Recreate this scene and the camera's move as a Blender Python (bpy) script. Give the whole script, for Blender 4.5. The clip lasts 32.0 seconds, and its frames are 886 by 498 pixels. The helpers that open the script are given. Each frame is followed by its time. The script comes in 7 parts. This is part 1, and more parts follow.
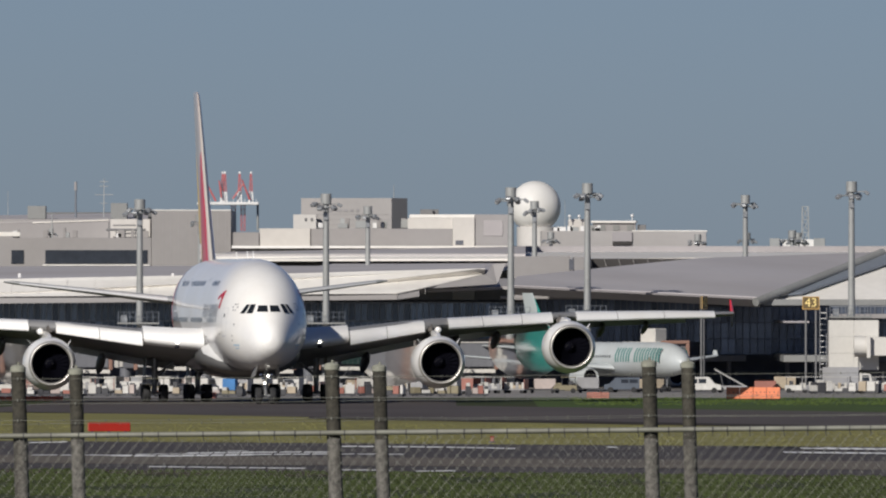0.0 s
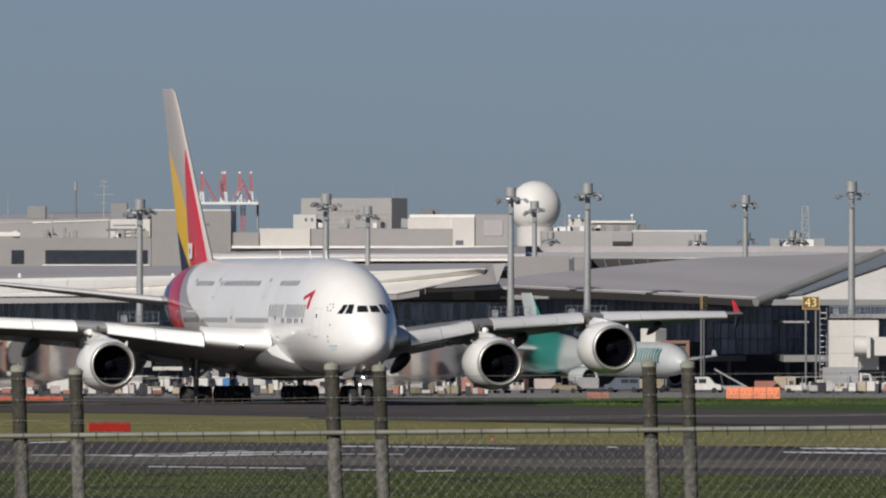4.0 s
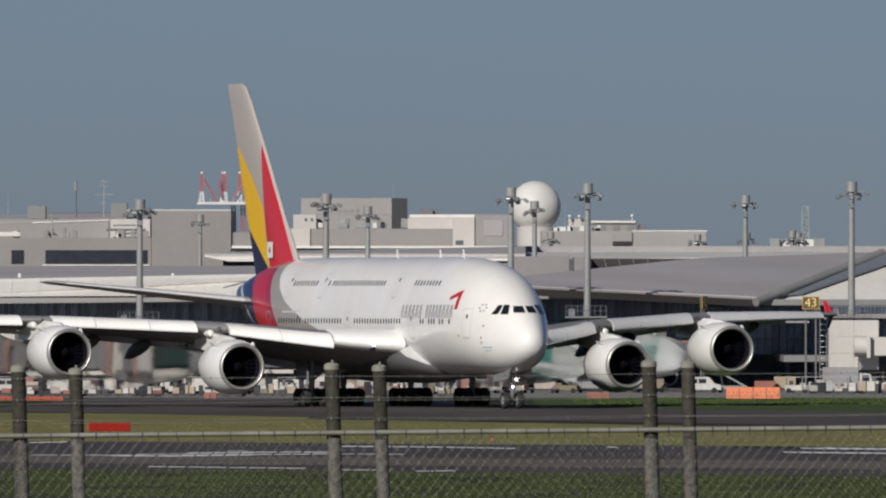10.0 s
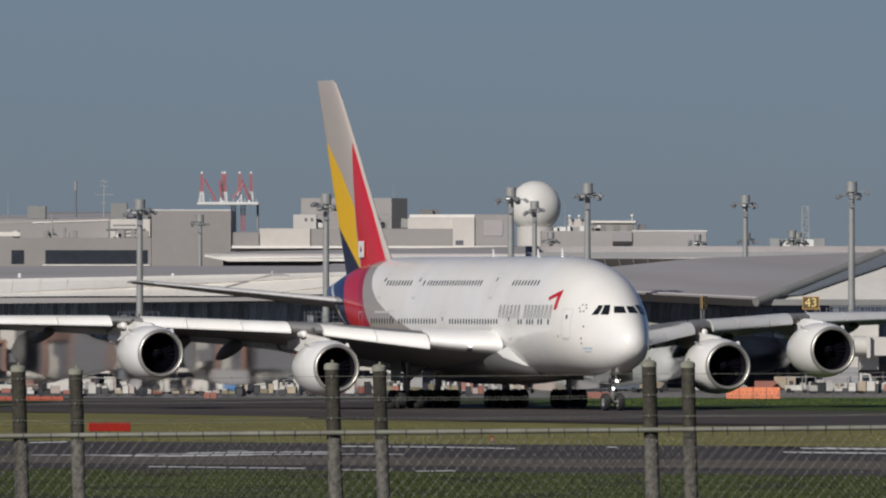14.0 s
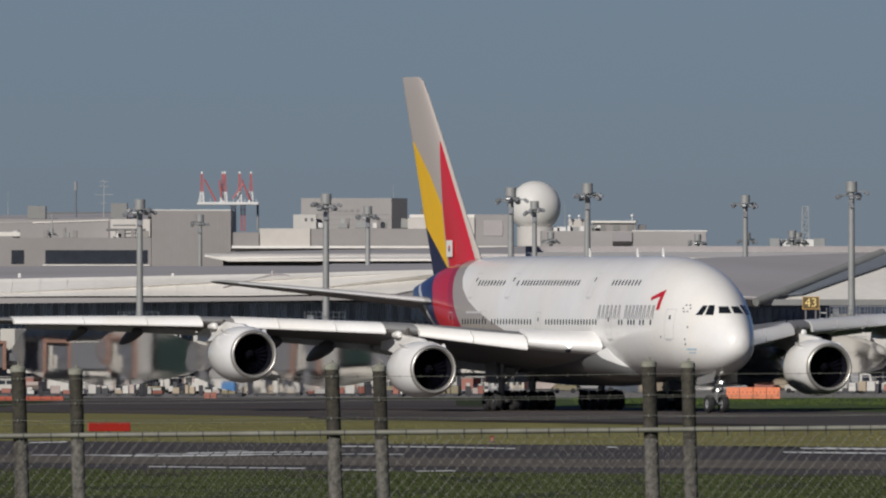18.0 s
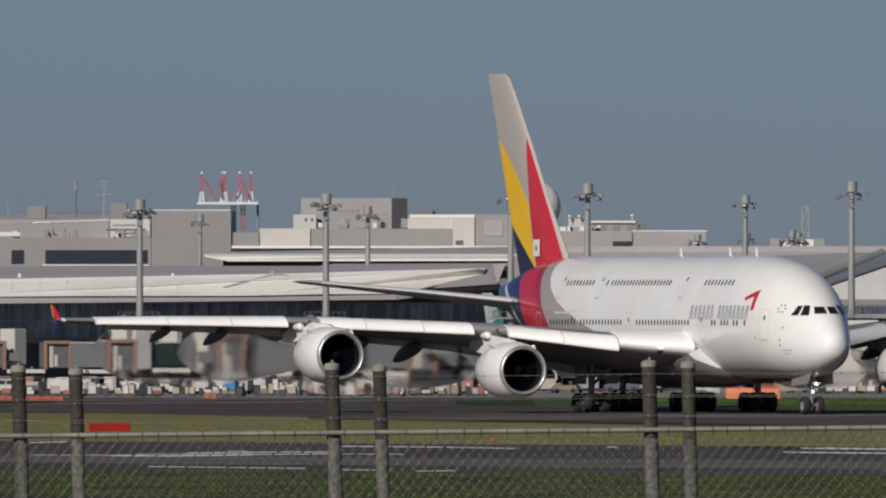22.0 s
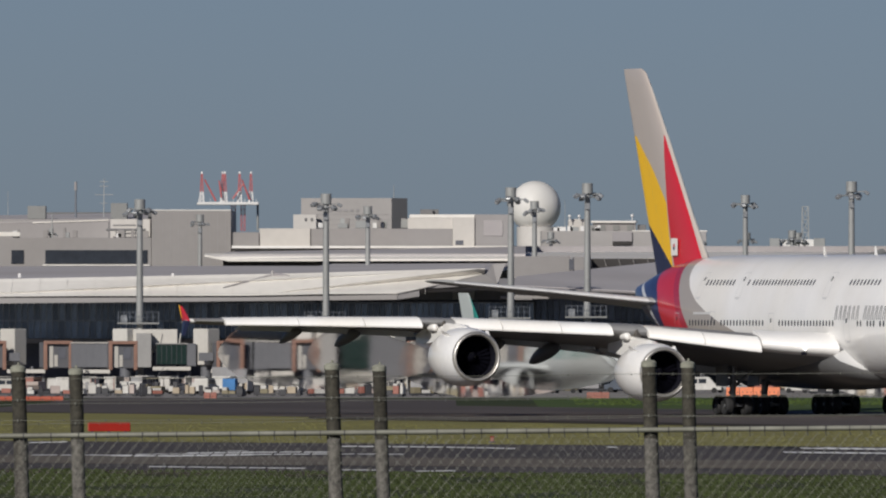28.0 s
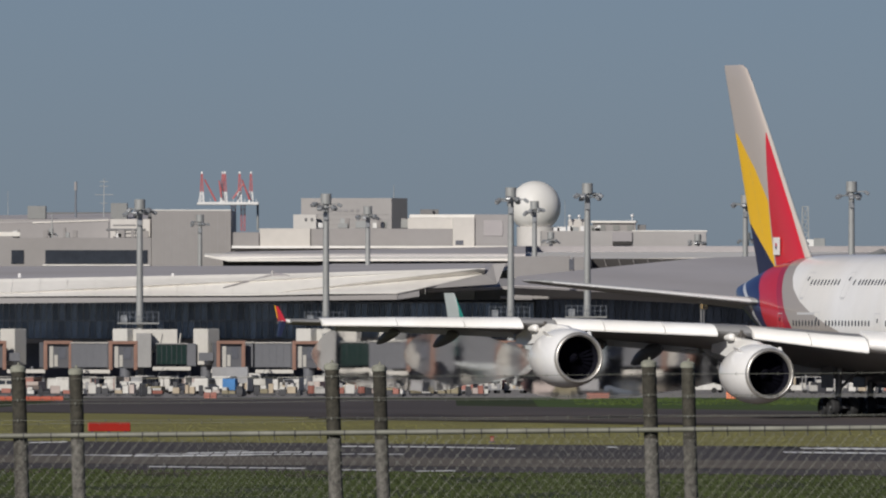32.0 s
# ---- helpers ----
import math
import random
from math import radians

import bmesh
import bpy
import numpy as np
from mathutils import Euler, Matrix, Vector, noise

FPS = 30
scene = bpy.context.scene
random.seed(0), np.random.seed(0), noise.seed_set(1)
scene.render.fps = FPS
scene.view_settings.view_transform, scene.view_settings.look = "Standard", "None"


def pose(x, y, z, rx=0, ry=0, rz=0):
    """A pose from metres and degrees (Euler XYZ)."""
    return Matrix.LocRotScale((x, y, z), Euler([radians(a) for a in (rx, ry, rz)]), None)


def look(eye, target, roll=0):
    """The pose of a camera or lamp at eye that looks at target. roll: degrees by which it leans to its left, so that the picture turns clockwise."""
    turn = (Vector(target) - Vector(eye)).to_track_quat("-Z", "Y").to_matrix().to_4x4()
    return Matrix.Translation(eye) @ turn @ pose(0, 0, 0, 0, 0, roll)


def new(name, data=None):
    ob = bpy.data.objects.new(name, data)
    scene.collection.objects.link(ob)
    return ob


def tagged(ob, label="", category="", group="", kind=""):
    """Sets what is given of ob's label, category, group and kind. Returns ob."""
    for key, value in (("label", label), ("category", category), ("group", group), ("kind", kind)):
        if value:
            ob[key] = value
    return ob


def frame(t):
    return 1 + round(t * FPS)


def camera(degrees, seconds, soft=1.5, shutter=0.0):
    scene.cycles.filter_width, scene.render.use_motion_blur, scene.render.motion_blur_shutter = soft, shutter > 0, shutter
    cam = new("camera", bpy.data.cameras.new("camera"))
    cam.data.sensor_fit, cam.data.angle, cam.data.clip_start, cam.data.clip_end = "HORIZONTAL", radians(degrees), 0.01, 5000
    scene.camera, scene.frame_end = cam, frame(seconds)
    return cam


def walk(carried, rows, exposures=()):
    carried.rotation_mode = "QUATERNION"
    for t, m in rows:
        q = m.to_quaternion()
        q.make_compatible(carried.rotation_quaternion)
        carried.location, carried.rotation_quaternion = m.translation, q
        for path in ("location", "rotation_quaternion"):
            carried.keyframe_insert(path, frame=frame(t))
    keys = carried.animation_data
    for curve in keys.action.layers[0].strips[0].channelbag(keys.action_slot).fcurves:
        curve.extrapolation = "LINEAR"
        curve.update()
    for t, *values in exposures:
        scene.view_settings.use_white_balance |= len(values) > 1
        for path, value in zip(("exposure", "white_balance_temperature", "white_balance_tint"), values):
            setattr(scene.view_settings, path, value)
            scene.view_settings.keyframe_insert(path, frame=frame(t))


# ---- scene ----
cam = camera(2.909, 32.0, soft=2.1)
walk(cam, [(0.0, pose(0, 0, 8.4716, 90.1403, 0, 0)), (32.0, pose(0, 0, 8.4716, 90.1403, 0, 0))],
     exposures=((0.0, 0.08), (3.5, 0.04), (9.0, -0.13), (19.0, -0.25), (25.0, -0.26), (28.0, -0.15), (32.0, -0.08)))

# ---- daylight: afternoon sun behind the camera and to the left, clear sky ----
SUN_AZ, SUN_EL = 26, 27          # degrees left of straight behind the camera, and up
world = bpy.data.worlds.new("sky")
scene.world = world
world.use_nodes = True
wn = world.node_tree.nodes
sky = wn.new("ShaderNodeTexSky")
sky.sky_type, sky.sun_disc = "NISHITA", False
sky.sun_elevation, sky.sun_rotation = radians(SUN_EL), radians(180 + SUN_AZ)
sky.altitude, sky.air_density, sky.dust_density, sky.ozone_density = 0, 0.6, 0.3, 3.0
tint = wn.new("ShaderNodeMix")
tint.data_type, tint.blend_type = "RGBA", "MULTIPLY"
tint.inputs[0].default_value = 1.0
tint.inputs[7].default_value = (0.84, 0.87, 1.065, 1)
world.node_tree.links.new(sky.outputs[0], tint.inputs[6])
world.node_tree.links.new(tint.outputs[2], wn["Background"].inputs[0])
wn["Background"].inputs[1].default_value = 0.0385
sun = new("sun", bpy.data.lights.new("sun", "SUN"))
sun.data.energy, sun.data.angle, sun.data.color = 4.05, radians(0.53), (1.0, 0.955, 0.89)
az, el = radians(SUN_AZ), radians(SUN_EL)
SUN_DIR = Vector((-math.sin(az) * math.cos(el), -math.cos(az) * math.cos(el), math.sin(el)))
sun.matrix_world = look(SUN_DIR * 100, (0, 0, 0))


# ---- materials ----
def mat(name, color, rough=0.6, metal=0.0, vary=0.15, scale=1.0, fine=8.0, bump=0.0, coat=0.0, glow=0.0, island=0.0, spec=0.5, stain=0.0):
    """A surface with stains (scale, in 1/m) and grain (fine, in 1/m) in its colour and roughness."""
    m = bpy.data.materials.new(name)
    m.use_nodes = True
    nt, n = m.node_tree, m.node_tree.nodes
    ln = nt.links.new
    b = n["Principled BSDF"]
    tc = n.new("ShaderNodeTexCoord")
    big, small = n.new("ShaderNodeTexNoise"), n.new("ShaderNodeTexNoise")
    big.inputs["Scale"].default_value, small.inputs["Scale"].default_value = scale, fine
    big.inputs["Detail"].default_value, small.inputs["Detail"].default_value = 4, 3
    ln(tc.outputs["Object"], big.inputs["Vector"]), ln(tc.outputs["Object"], small.inputs["Vector"])
    mix = n.new("ShaderNodeMath")
    mix.operation = "MULTIPLY_ADD"
    ln(big.outputs["Fac"], mix.inputs[0])
    mix.inputs[1].default_value = 0.65
    half = n.new("ShaderNodeMath")
    half.operation = "MULTIPLY"
    half.inputs[1].default_value = 0.35
    ln(small.outputs["Fac"], half.inputs[0]), ln(half.outputs[0], mix.inputs[2])
    ramp = n.new("ShaderNodeValToRGB")
    e = ramp.color_ramp.elements
    c0 = [min(1, c * (1 - vary)) for c in color]
    c1 = [min(1, c * (1 + vary)) for c in color]
    e[0].position, e[1].position = 0.33, 0.67
    e[0].color, e[1].color = (*c0, 1), (*c1, 1)
    ln(mix.outputs[0], ramp.inputs[0])
    out = ramp.outputs[0]
    if stain:
        st = n.new("ShaderNodeTexNoise")
        st.inputs["Scale"].default_value, st.inputs["Detail"].default_value = scale * 0.35, 6
        mp = n.new("ShaderNodeMapping")
        mp.inputs["Scale"].default_value = (1, 1, 0.15)
        ln(tc.outputs["Object"], mp.inputs[0]), ln(mp.outputs[0], st.inputs["Vector"])
        sr = n.new("ShaderNodeValToRGB")
        sr.color_ramp.elements[0].position, sr.color_ramp.elements[1].position = 0.35, 0.65
        k = 1 - stain
        sr.color_ramp.elements[0].color = (k, k * 0.98, k * 0.94, 1)
        ln(st.outputs["Fac"], sr.inputs[0])
        mu = n.new("ShaderNodeMix")
        mu.data_type, mu.blend_type = "RGBA", "MULTIPLY"
        mu.inputs[0].default_value = 1
        ln(out, mu.inputs[6]), ln(sr.outputs[0], mu.inputs[7])
        out = mu.outputs[2]
    if island:
        oi = n.new("ShaderNodeObjectInfo")
        gi = n.new("ShaderNodeNewGeometry")
        ad = n.new("ShaderNodeMath")
        ad.operation = "ADD"
        ln(oi.outputs["Random"], ad.inputs[0]), ln(gi.outputs["Random Per Island"], ad.inputs[1])
        fr = n.new("ShaderNodeMath")
        fr.operation = "FRACT"
        ln(ad.outputs[0], fr.inputs[0])
        hv = n.new("ShaderNodeHueSaturation")
        mr = n.new("ShaderNodeMapRange")
        mr.inputs["To Min"].default_value, mr.inputs["To Max"].default_value = 1 - island, 1 + island
        ln(fr.outputs[0], mr.inputs["Value"]), ln(mr.outputs[0], hv.inputs["Value"])
        ln(out, hv.inputs["Color"])
        out = hv.outputs[0]
    ln(out, b.inputs["Base Color"])
    rr = n.new("ShaderNodeMapRange")
    rr.inputs["To Min"].default_value, rr.inputs["To Max"].default_value = max(0.02, rough - 0.08), min(1, rough + 0.08)
    ln(mix.outputs[0], rr.inputs["Value"]), ln(rr.outputs[0], b.inputs["Roughness"])
    b.inputs["Metallic"].default_value = metal
    b.inputs["Specular IOR Level"].default_value = spec
    b.inputs["Coat Weight"].default_value = coat
    b.inputs["Coat Roughness"].default_value = 0.08
    if bump:
        bp = n.new("ShaderNodeBump")
        bp.inputs["Strength"].default_value, bp.inputs["Distance"].default_value = bump, 0.02
        ln(mix.outputs[0], bp.inputs["Height"]), ln(bp.outputs[0], b.inputs["Normal"])
    if glow:
        b.inputs["Emission Color"].default_value = (*color, 1)
        b.inputs["Emission Strength"].default_value = glow
    return m


class Paint:
    """Node helpers for a livery laid out along a (aft of the nose) and z."""

    def __init__(self, m):
        self.m, self.n, self.ln = m, m.node_tree.nodes, m.node_tree.links.new
        tc, sp = self.n.new("ShaderNodeTexCoord"), self.n.new("ShaderNodeSeparateXYZ")
        self.ln(tc.outputs["Object"], sp.inputs[0])
        self.a = self.math("MULTIPLY", sp.outputs[0], -1.0)
        self.z = sp.outputs[2]
        b = self.n["Principled BSDF"]
        self.out = b.inputs["Base Color"].links[0].from_socket

    def math(self, op, p, q):
        k = self.n.new("ShaderNodeMath")
        k.operation = op
        for i, v in enumerate((p, q)):
            if isinstance(v, (int, float)):
                k.inputs[i].default_value = v
            else:
                self.ln(v, k.inputs[i])
        return k.outputs[0]

    def curve(self, pts):
        """a as a function of z, straight between the points (z, a)."""
        pts = sorted(pts)
        z0, z1 = pts[0][0], pts[-1][0]
        f = self.math("DIVIDE", self.math("SUBTRACT", self.z, z0), z1 - z0)
        r = self.n.new("ShaderNodeValToRGB")
        e = r.color_ramp.elements
        while len(e) < len(pts):
            e.new(0.5)
        for el, (zz, aa) in zip(e, pts):
            el.position = (zz - z0) / (z1 - z0)
        for el, (zz, aa) in zip(e, pts):
            v = aa / 100
            el.color = (v, v, v, 1)
        self.ln(f, r.inputs[0])
        return self.math("MULTIPLY", r.outputs[0], 100.0)

    def lay(self, mask, color):
        k = self.n.new("ShaderNodeMix")
        k.data_type = "RGBA"
        self.ln(mask, k.inputs[0]), self.ln(self.out, k.inputs[6])
        k.inputs[7].default_value = (*color, 1)
        self.out = k.outputs[2]

    def done(self):
        self.ln(self.out, self.n["Principled BSDF"].inputs["Base Color"])


WHITE = mat("white_aircraft_paint", (0.91, 0.9, 0.885), 0.38, vary=0.03, scale=0.5, fine=3, coat=0.55, stain=0.05)
WING_GREY = mat("pale_grey_wing_paint", (0.42, 0.43, 0.43), 0.4, vary=0.05, scale=0.6, fine=4, stain=0.12)
UNDERWING = mat("mid_grey_wing_paint", (0.25, 0.25, 0.255), 0.45, vary=0.06, scale=0.6, fine=4, stain=0.15)
UNDER_GREY = mat("grey_belly_paint", (0.24, 0.24, 0.24), 0.45, vary=0.06, scale=0.6, fine=4, stain=0.15)
# Fairing grey taken darker, with the wing's shade put into the colour.
FAIRING = mat("fairing_paint_wing_shade", (0.1, 0.1, 0.105), 0.5, vary=0.08, scale=0.6, fine=4, stain=0.15)
RUBBER = mat("black_tyre_rubber", (0.02, 0.02, 0.021), 0.8, vary=0.25, scale=4, fine=20, bump=0.3)
# Alloy colour darkened to give the shade round the main gear.
DARKRIM = mat("shade_dark_alloy", (0.035, 0.035, 0.035), 0.6, metal=0.3, vary=0.2, scale=4, fine=15)
RIM = mat("grey_wheel_alloy", (0.5, 0.5, 0.5), 0.4, metal=0.6, vary=0.15, scale=4, fine=15)
GEAR = mat("grey_gear_steel", (0.25, 0.255, 0.26), 0.4, metal=0.4, vary=0.15, scale=3, fine=15)
CHROME = mat("polished_inlet_lip", (0.64, 0.61, 0.56), 0.4, metal=0.75, vary=0.05, scale=2, fine=8)
# Near-black colours stand in for the shade deep inside the engine inlets.
DARK = mat("duct_shade_black", (0.014, 0.014, 0.021), 0.7, spec=0.03, vary=0.2, scale=2, fine=8)
FANMETAL = mat("fan_shade_black", (0.004, 0.004, 0.007), 0.8, metal=0.0, spec=0.02, vary=0.2, scale=2, fine=10)
HOT = mat("heat_stained_nozzle", (0.2, 0.18, 0.16), 0.4, metal=0.8, vary=0.25, scale=2, fine=8)
WINDOW = mat("dark_cabin_window", (0.03, 0.035, 0.045), 0.12, vary=0.2, scale=1, fine=5)
COCKPIT = mat("dark_cockpit_glass", (0.015, 0.018, 0.022), 0.06, vary=0.1, scale=1, fine=5)
LETTER = mat("dark_grey_lettering", (0.13, 0.135, 0.145), 0.4, vary=0.08, scale=1, fine=5)
RED = mat("red_livery_paint", (0.55, 0.02, 0.035), 0.35, vary=0.06, scale=0.7, fine=5, coat=0.2)
YELLOW = mat("yellow_livery_paint", (0.86, 0.47, 0.012), 0.35, vary=0.06, scale=0.7, fine=5, coat=0.2)
BLUE = mat("navy_livery_paint", (0.01, 0.016, 0.065), 0.35, vary=0.08, scale=0.7, fine=5, coat=0.2)
LEDGE = mat("beige_grey_edge_paint", (0.5, 0.475, 0.44), 0.45, vary=0.06, scale=1, fine=6)
PALE = mat("pale_seam_grey", (0.6, 0.6, 0.6), 0.5, vary=0.08, scale=1, fine=6)
LAMP = mat("lit_landing_lamp", (1.0, 0.95, 0.85), 0.3, glow=6)
GLASSLAMP = mat("clear_lamp_glass", (0.85, 0.86, 0.88), 0.08, metal=0.9, vary=0.04, scale=2, fine=8)


# ---- mesh helpers ----
def part(name, bm, material, parent=None, label="", smooth=False):
    """Links a bmesh as one mesh object, under a thing or a part."""
    me = bpy.data.meshes.new(name)
    bm.to_mesh(me)
    bm.free()
    me.materials.append(material)
    if smooth:
        me.polygons.foreach_set("use_smooth", [True] * len(me.polygons))
        if smooth != "all":
            me.set_sharp_from_angle(angle=radians(38))
    ob = new(name, me)
    ob.parent = parent
    if label:
        ob["label"] = label
    return ob


def twin(ob, parent, m=None):
    """Another object on the same mesh."""
    o = new(ob.name.split(".")[0], ob.data)
    o.parent = parent
    if m is not None:
        o.matrix_basis = m
    if ob.get("label"):
        o["label"] = ob["label"]
    return o


def box(bm, x0, x1, y0, y1, z0, z1, bev=0.0):
    b = bmesh.new() if bev else bm
    vs = [b.verts.new((x, y, z)) for x in (x0, x1) for y in (y0, y1) for z in (z0, z1)]
    for f in ((0, 1, 3, 2), (4, 6, 7, 5), (0, 4, 5, 1), (2, 3, 7, 6), (0, 2, 6, 4), (1, 5, 7, 3)):
        b.faces.new([vs[i] for i in f])
    if bev:
        bmesh.ops.bevel(b, geom=b.edges[:], offset=bev, segments=1, affect="EDGES")
        merge(bm, b)
    return bm


def merge(bm, b):
    idx = {v: bm.verts.new(v.co) for v in b.verts}
    for f in b.faces:
        bm.faces.new([idx[v] for v in f.verts])
    b.free()


def rod(bm, p, q, r0, r1=None, n=8, caps=True):
    """A tapered round bar from p to q."""
    p, q = Vector(p), Vector(q)
    r1 = r0 if r1 is None else r1
    t = (q - p).normalized()
    u = t.orthogonal().normalized()
    w = t.cross(u)
    rings = []
    for c, r in ((p, r0), (q, r1)):
        rings.append([bm.verts.new(c + (u * math.cos(k * math.tau / n) + w * math.sin(k * math.tau / n)) * r) for k in range(n)])
    for k in range(n):
        bm.faces.new((rings[0][k], rings[0][(k + 1) % n], rings[1][(k + 1) % n], rings[1][k]))
    if caps:
        bm.faces.new(rings[0][::-1]), bm.faces.new(rings[1])
    return bm


def lathe(bm, prof, n=32, origin=(0, 0, 0), axis="x"):
    """Turns the profile (along, radius) round an axis through origin."""
    o = Vector(origin)
    rings = []
    for s, r in prof:
        ring = []
        for k in range(n):
            c, d = r * math.cos(k * math.tau / n), r * math.sin(k * math.tau / n)
            v = {"x": (s, c, d), "y": (c, s, d), "z": (c, d, s)}[axis]
            ring.append(bm.verts.new(o + Vector(v)))
        rings.append(ring)
    for p, q in zip(rings, rings[1:]):
        for k in range(n):
            bm.faces.new((p[k], p[(k + 1) % n], q[(k + 1) % n], q[k]))
    return rings


def skin(bm, rings, closed=True, caps=False):
    """Joins rings of equally many points."""
    vs = [[bm.verts.new(p) for p in r] for r in rings]
    n = len(vs[0])
    for p, q in zip(vs, vs[1:]):
        for k in range(n if closed else n - 1):
            bm.faces.new((p[k], p[(k + 1) % n], q[(k + 1) % n], q[k]))
    if caps:
        bm.faces.new(vs[0][::-1]), bm.faces.new(vs[-1])
    return bm


def smooth_table(rows, x):
    """Interpolates the columns of rows (first column: x) without overshoot."""
    r = np.array(rows, float)
    xs, out = r[:, 0], []
    for c in range(1, r.shape[1]):
        y = r[:, c]
        h = np.diff(xs)
        dl = np.diff(y) / h
        m = np.zeros(len(xs))
        for i in range(1, len(xs) - 1):
            if dl[i - 1] * dl[i] > 0:
                m[i] = 2 * dl[i - 1] * dl[i] / (dl[i - 1] + dl[i])
        m[0], m[-1] = dl[0], dl[-1]
        i = int(np.clip(np.searchsorted(xs, x) - 1, 0, len(h) - 1))
        t = (x - xs[i]) / h[i]
        out.append(y[i] * (2 * t ** 3 - 3 * t ** 2 + 1) + h[i] * m[i] * (t ** 3 - 2 * t ** 2 + t)
                   + y[i + 1] * (-2 * t ** 3 + 3 * t ** 2) + h[i] * m[i + 1] * (t ** 3 - t ** 2))
    return out


# ---- ground: one sheet from the mound under the camera to the horizon ----
def ground_material():
    m = mat("mown_grass", (0.075, 0.085, 0.026), 0.9, vary=0.45, scale=0.06, fine=1.2, bump=0.35, spec=0.2)
    n, ln = m.node_tree.nodes, m.node_tree.links.new
    ramp = n["Color Ramp"]
    e = ramp.color_ramp.elements
    e[0].position, e[1].position = 0.3, 0.72
    e[0].color, e[1].color = (0.0225, 0.034, 0.011, 1), (0.064, 0.059, 0.0235, 1)
    mid = e.new(0.5)
    mid.color = (0.036, 0.0455, 0.0142, 1)
    return m


GRASS = ground_material()
ASPHALT = mat("weathered_asphalt", (0.071, 0.0565, 0.048), 0.8, vary=0.22, scale=0.08, fine=1.5, bump=0.3, stain=0.2)
SHOULDER = mat("tan_worn_shoulder", (0.112, 0.093, 0.07), 0.85, vary=0.2, scale=0.08, fine=1.5, bump=0.3)
RUNWAYTAR = mat("worn_brownish_asphalt", (0.053, 0.0425, 0.0385), 0.8, vary=0.22, scale=0.08, fine=1.5, bump=0.3, stain=0.2)
CONCRETE = mat("apron_concrete", (0.2258, 0.2125, 0.1992), 0.85, vary=0.15, scale=0.06, fine=1.0)
ROADPAINT = mat("white_runway_paint", (0.82, 0.81, 0.79), 0.6, vary=0.25, scale=0.35, fine=1.5)

APRON_Z = -3.5
PROFILE = [(-600, 6.4), (-40, 6.6), (60, 6.5), (108, 6.25), (125, 6.2), (230, 3.6), (420, 0.02), (560, 0), (1392, 0), (1450, -1.2), (1540, -3.5), (2000, -3.5), (4900, -3.5)]


def ground_z(y):
    return float(np.interp(y, [p[0] for p in PROFILE], [p[1] for p in PROFILE]))


def build_ground():
    bm = bmesh.new()
    ys = sorted({p[0] for p in PROFILE} | set(range(560, 1392, 60)) | {2400, 3000, 3600, 4200})
    xs = [-4200, -2000, -900, -400, -150, -60, 0, 60, 150, 400, 900, 2000, 4200]
    g = [[bm.verts.new((x, y, ground_z(y))) for x in xs] for y in ys]
    for r, s in zip(g, g[1:]):
        for k in range(len(xs) - 1):
            bm.faces.new((r[k], r[k + 1], s[k + 1], s[k]))
    tagged(part("ground", bm, GRASS, smooth="all"), "flat airfield grass, patchy green and straw, to the horizon", "grass", kind="structure")


build_ground()


def strip(name, material, d0, d1, slope, lift, label, category, x0=-400, x1=400, kind="structure"):
    """A band of paving between the distances d0 and d1 at x = 0, running slope metres nearer for each metre to the right."""
    bm = bmesh.new()
    n = 24
    a = [x0 + (x1 - x0) * k / n for k in range(n + 1)]
    lie = lambda d: lift if lift < 0 else lift + ground_z(d)
    lo = [bm.verts.new((x, d0 - slope * x, lie(d0 - slope * x))) for x in a]
    hi = [bm.verts.new((x, d1 - slope * x, lie(d1 - slope * x))) for x in a]
    for k in range(n):
        bm.faces.new((lo[k], lo[k + 1], hi[k + 1], hi[k]))
    return tagged(part(name, bm, material), label, category, kind=kind)


STRAW = mat("straw_coloured_grass", (0.19, 0.176, 0.062), 0.9, vary=0.25, scale=0.12, fine=1.6, bump=0.3, spec=0.2)
strip("verge", STRAW, 949.772, 1181.455, 1.3, 0.01, "straw-coloured dry grass verge between the pavings", "grass")
GREEN = mat("fresh_green_grass", (0.05478, 0.083, 0.01992), 0.9, vary=0.35, scale=0.1, fine=1.2, bump=0.5, spec=0.2)
strip("green_verge", GREEN, 1180, 1392, 0.0, 0.012, "fresh green grass verge beyond the taxiway", "grass", 7, 400)
strip("runway", RUNWAYTAR, 816.364, 969.128, 0.8, 0.02, "grey weathered asphalt runway with worn white lines", "runway")
strip("runway_shoulder", SHOULDER, 843, 885, 0.8, 0.04, "tan worn paved strip along the runway", "paving")
strip("bare_soil", mat("brown_bare_soil", (0.055, 0.044, 0.028), 0.95, vary=0.35, scale=0.15, fine=1.5, bump=0.5, spec=0.2), 797, 817, 0.8, 0.015, "brown bare soil along the runway edge", "soil")
strip("apron", CONCRETE, 1600, 2330, 0.0, APRON_Z + 0.02, "grey concrete apron before the terminal", "apron", -1200, 1200)
strip("taxiway", ASPHALT, 1158, 1297, 2.3, 0.02, "dark asphalt taxiway crossing the grass", "taxiway", -30, 95)
strip("taxiway_apron", ASPHALT, 1199, 1368, 0.9, 0.03, "dark asphalt taxiway junction", "taxiway", -160, 1)


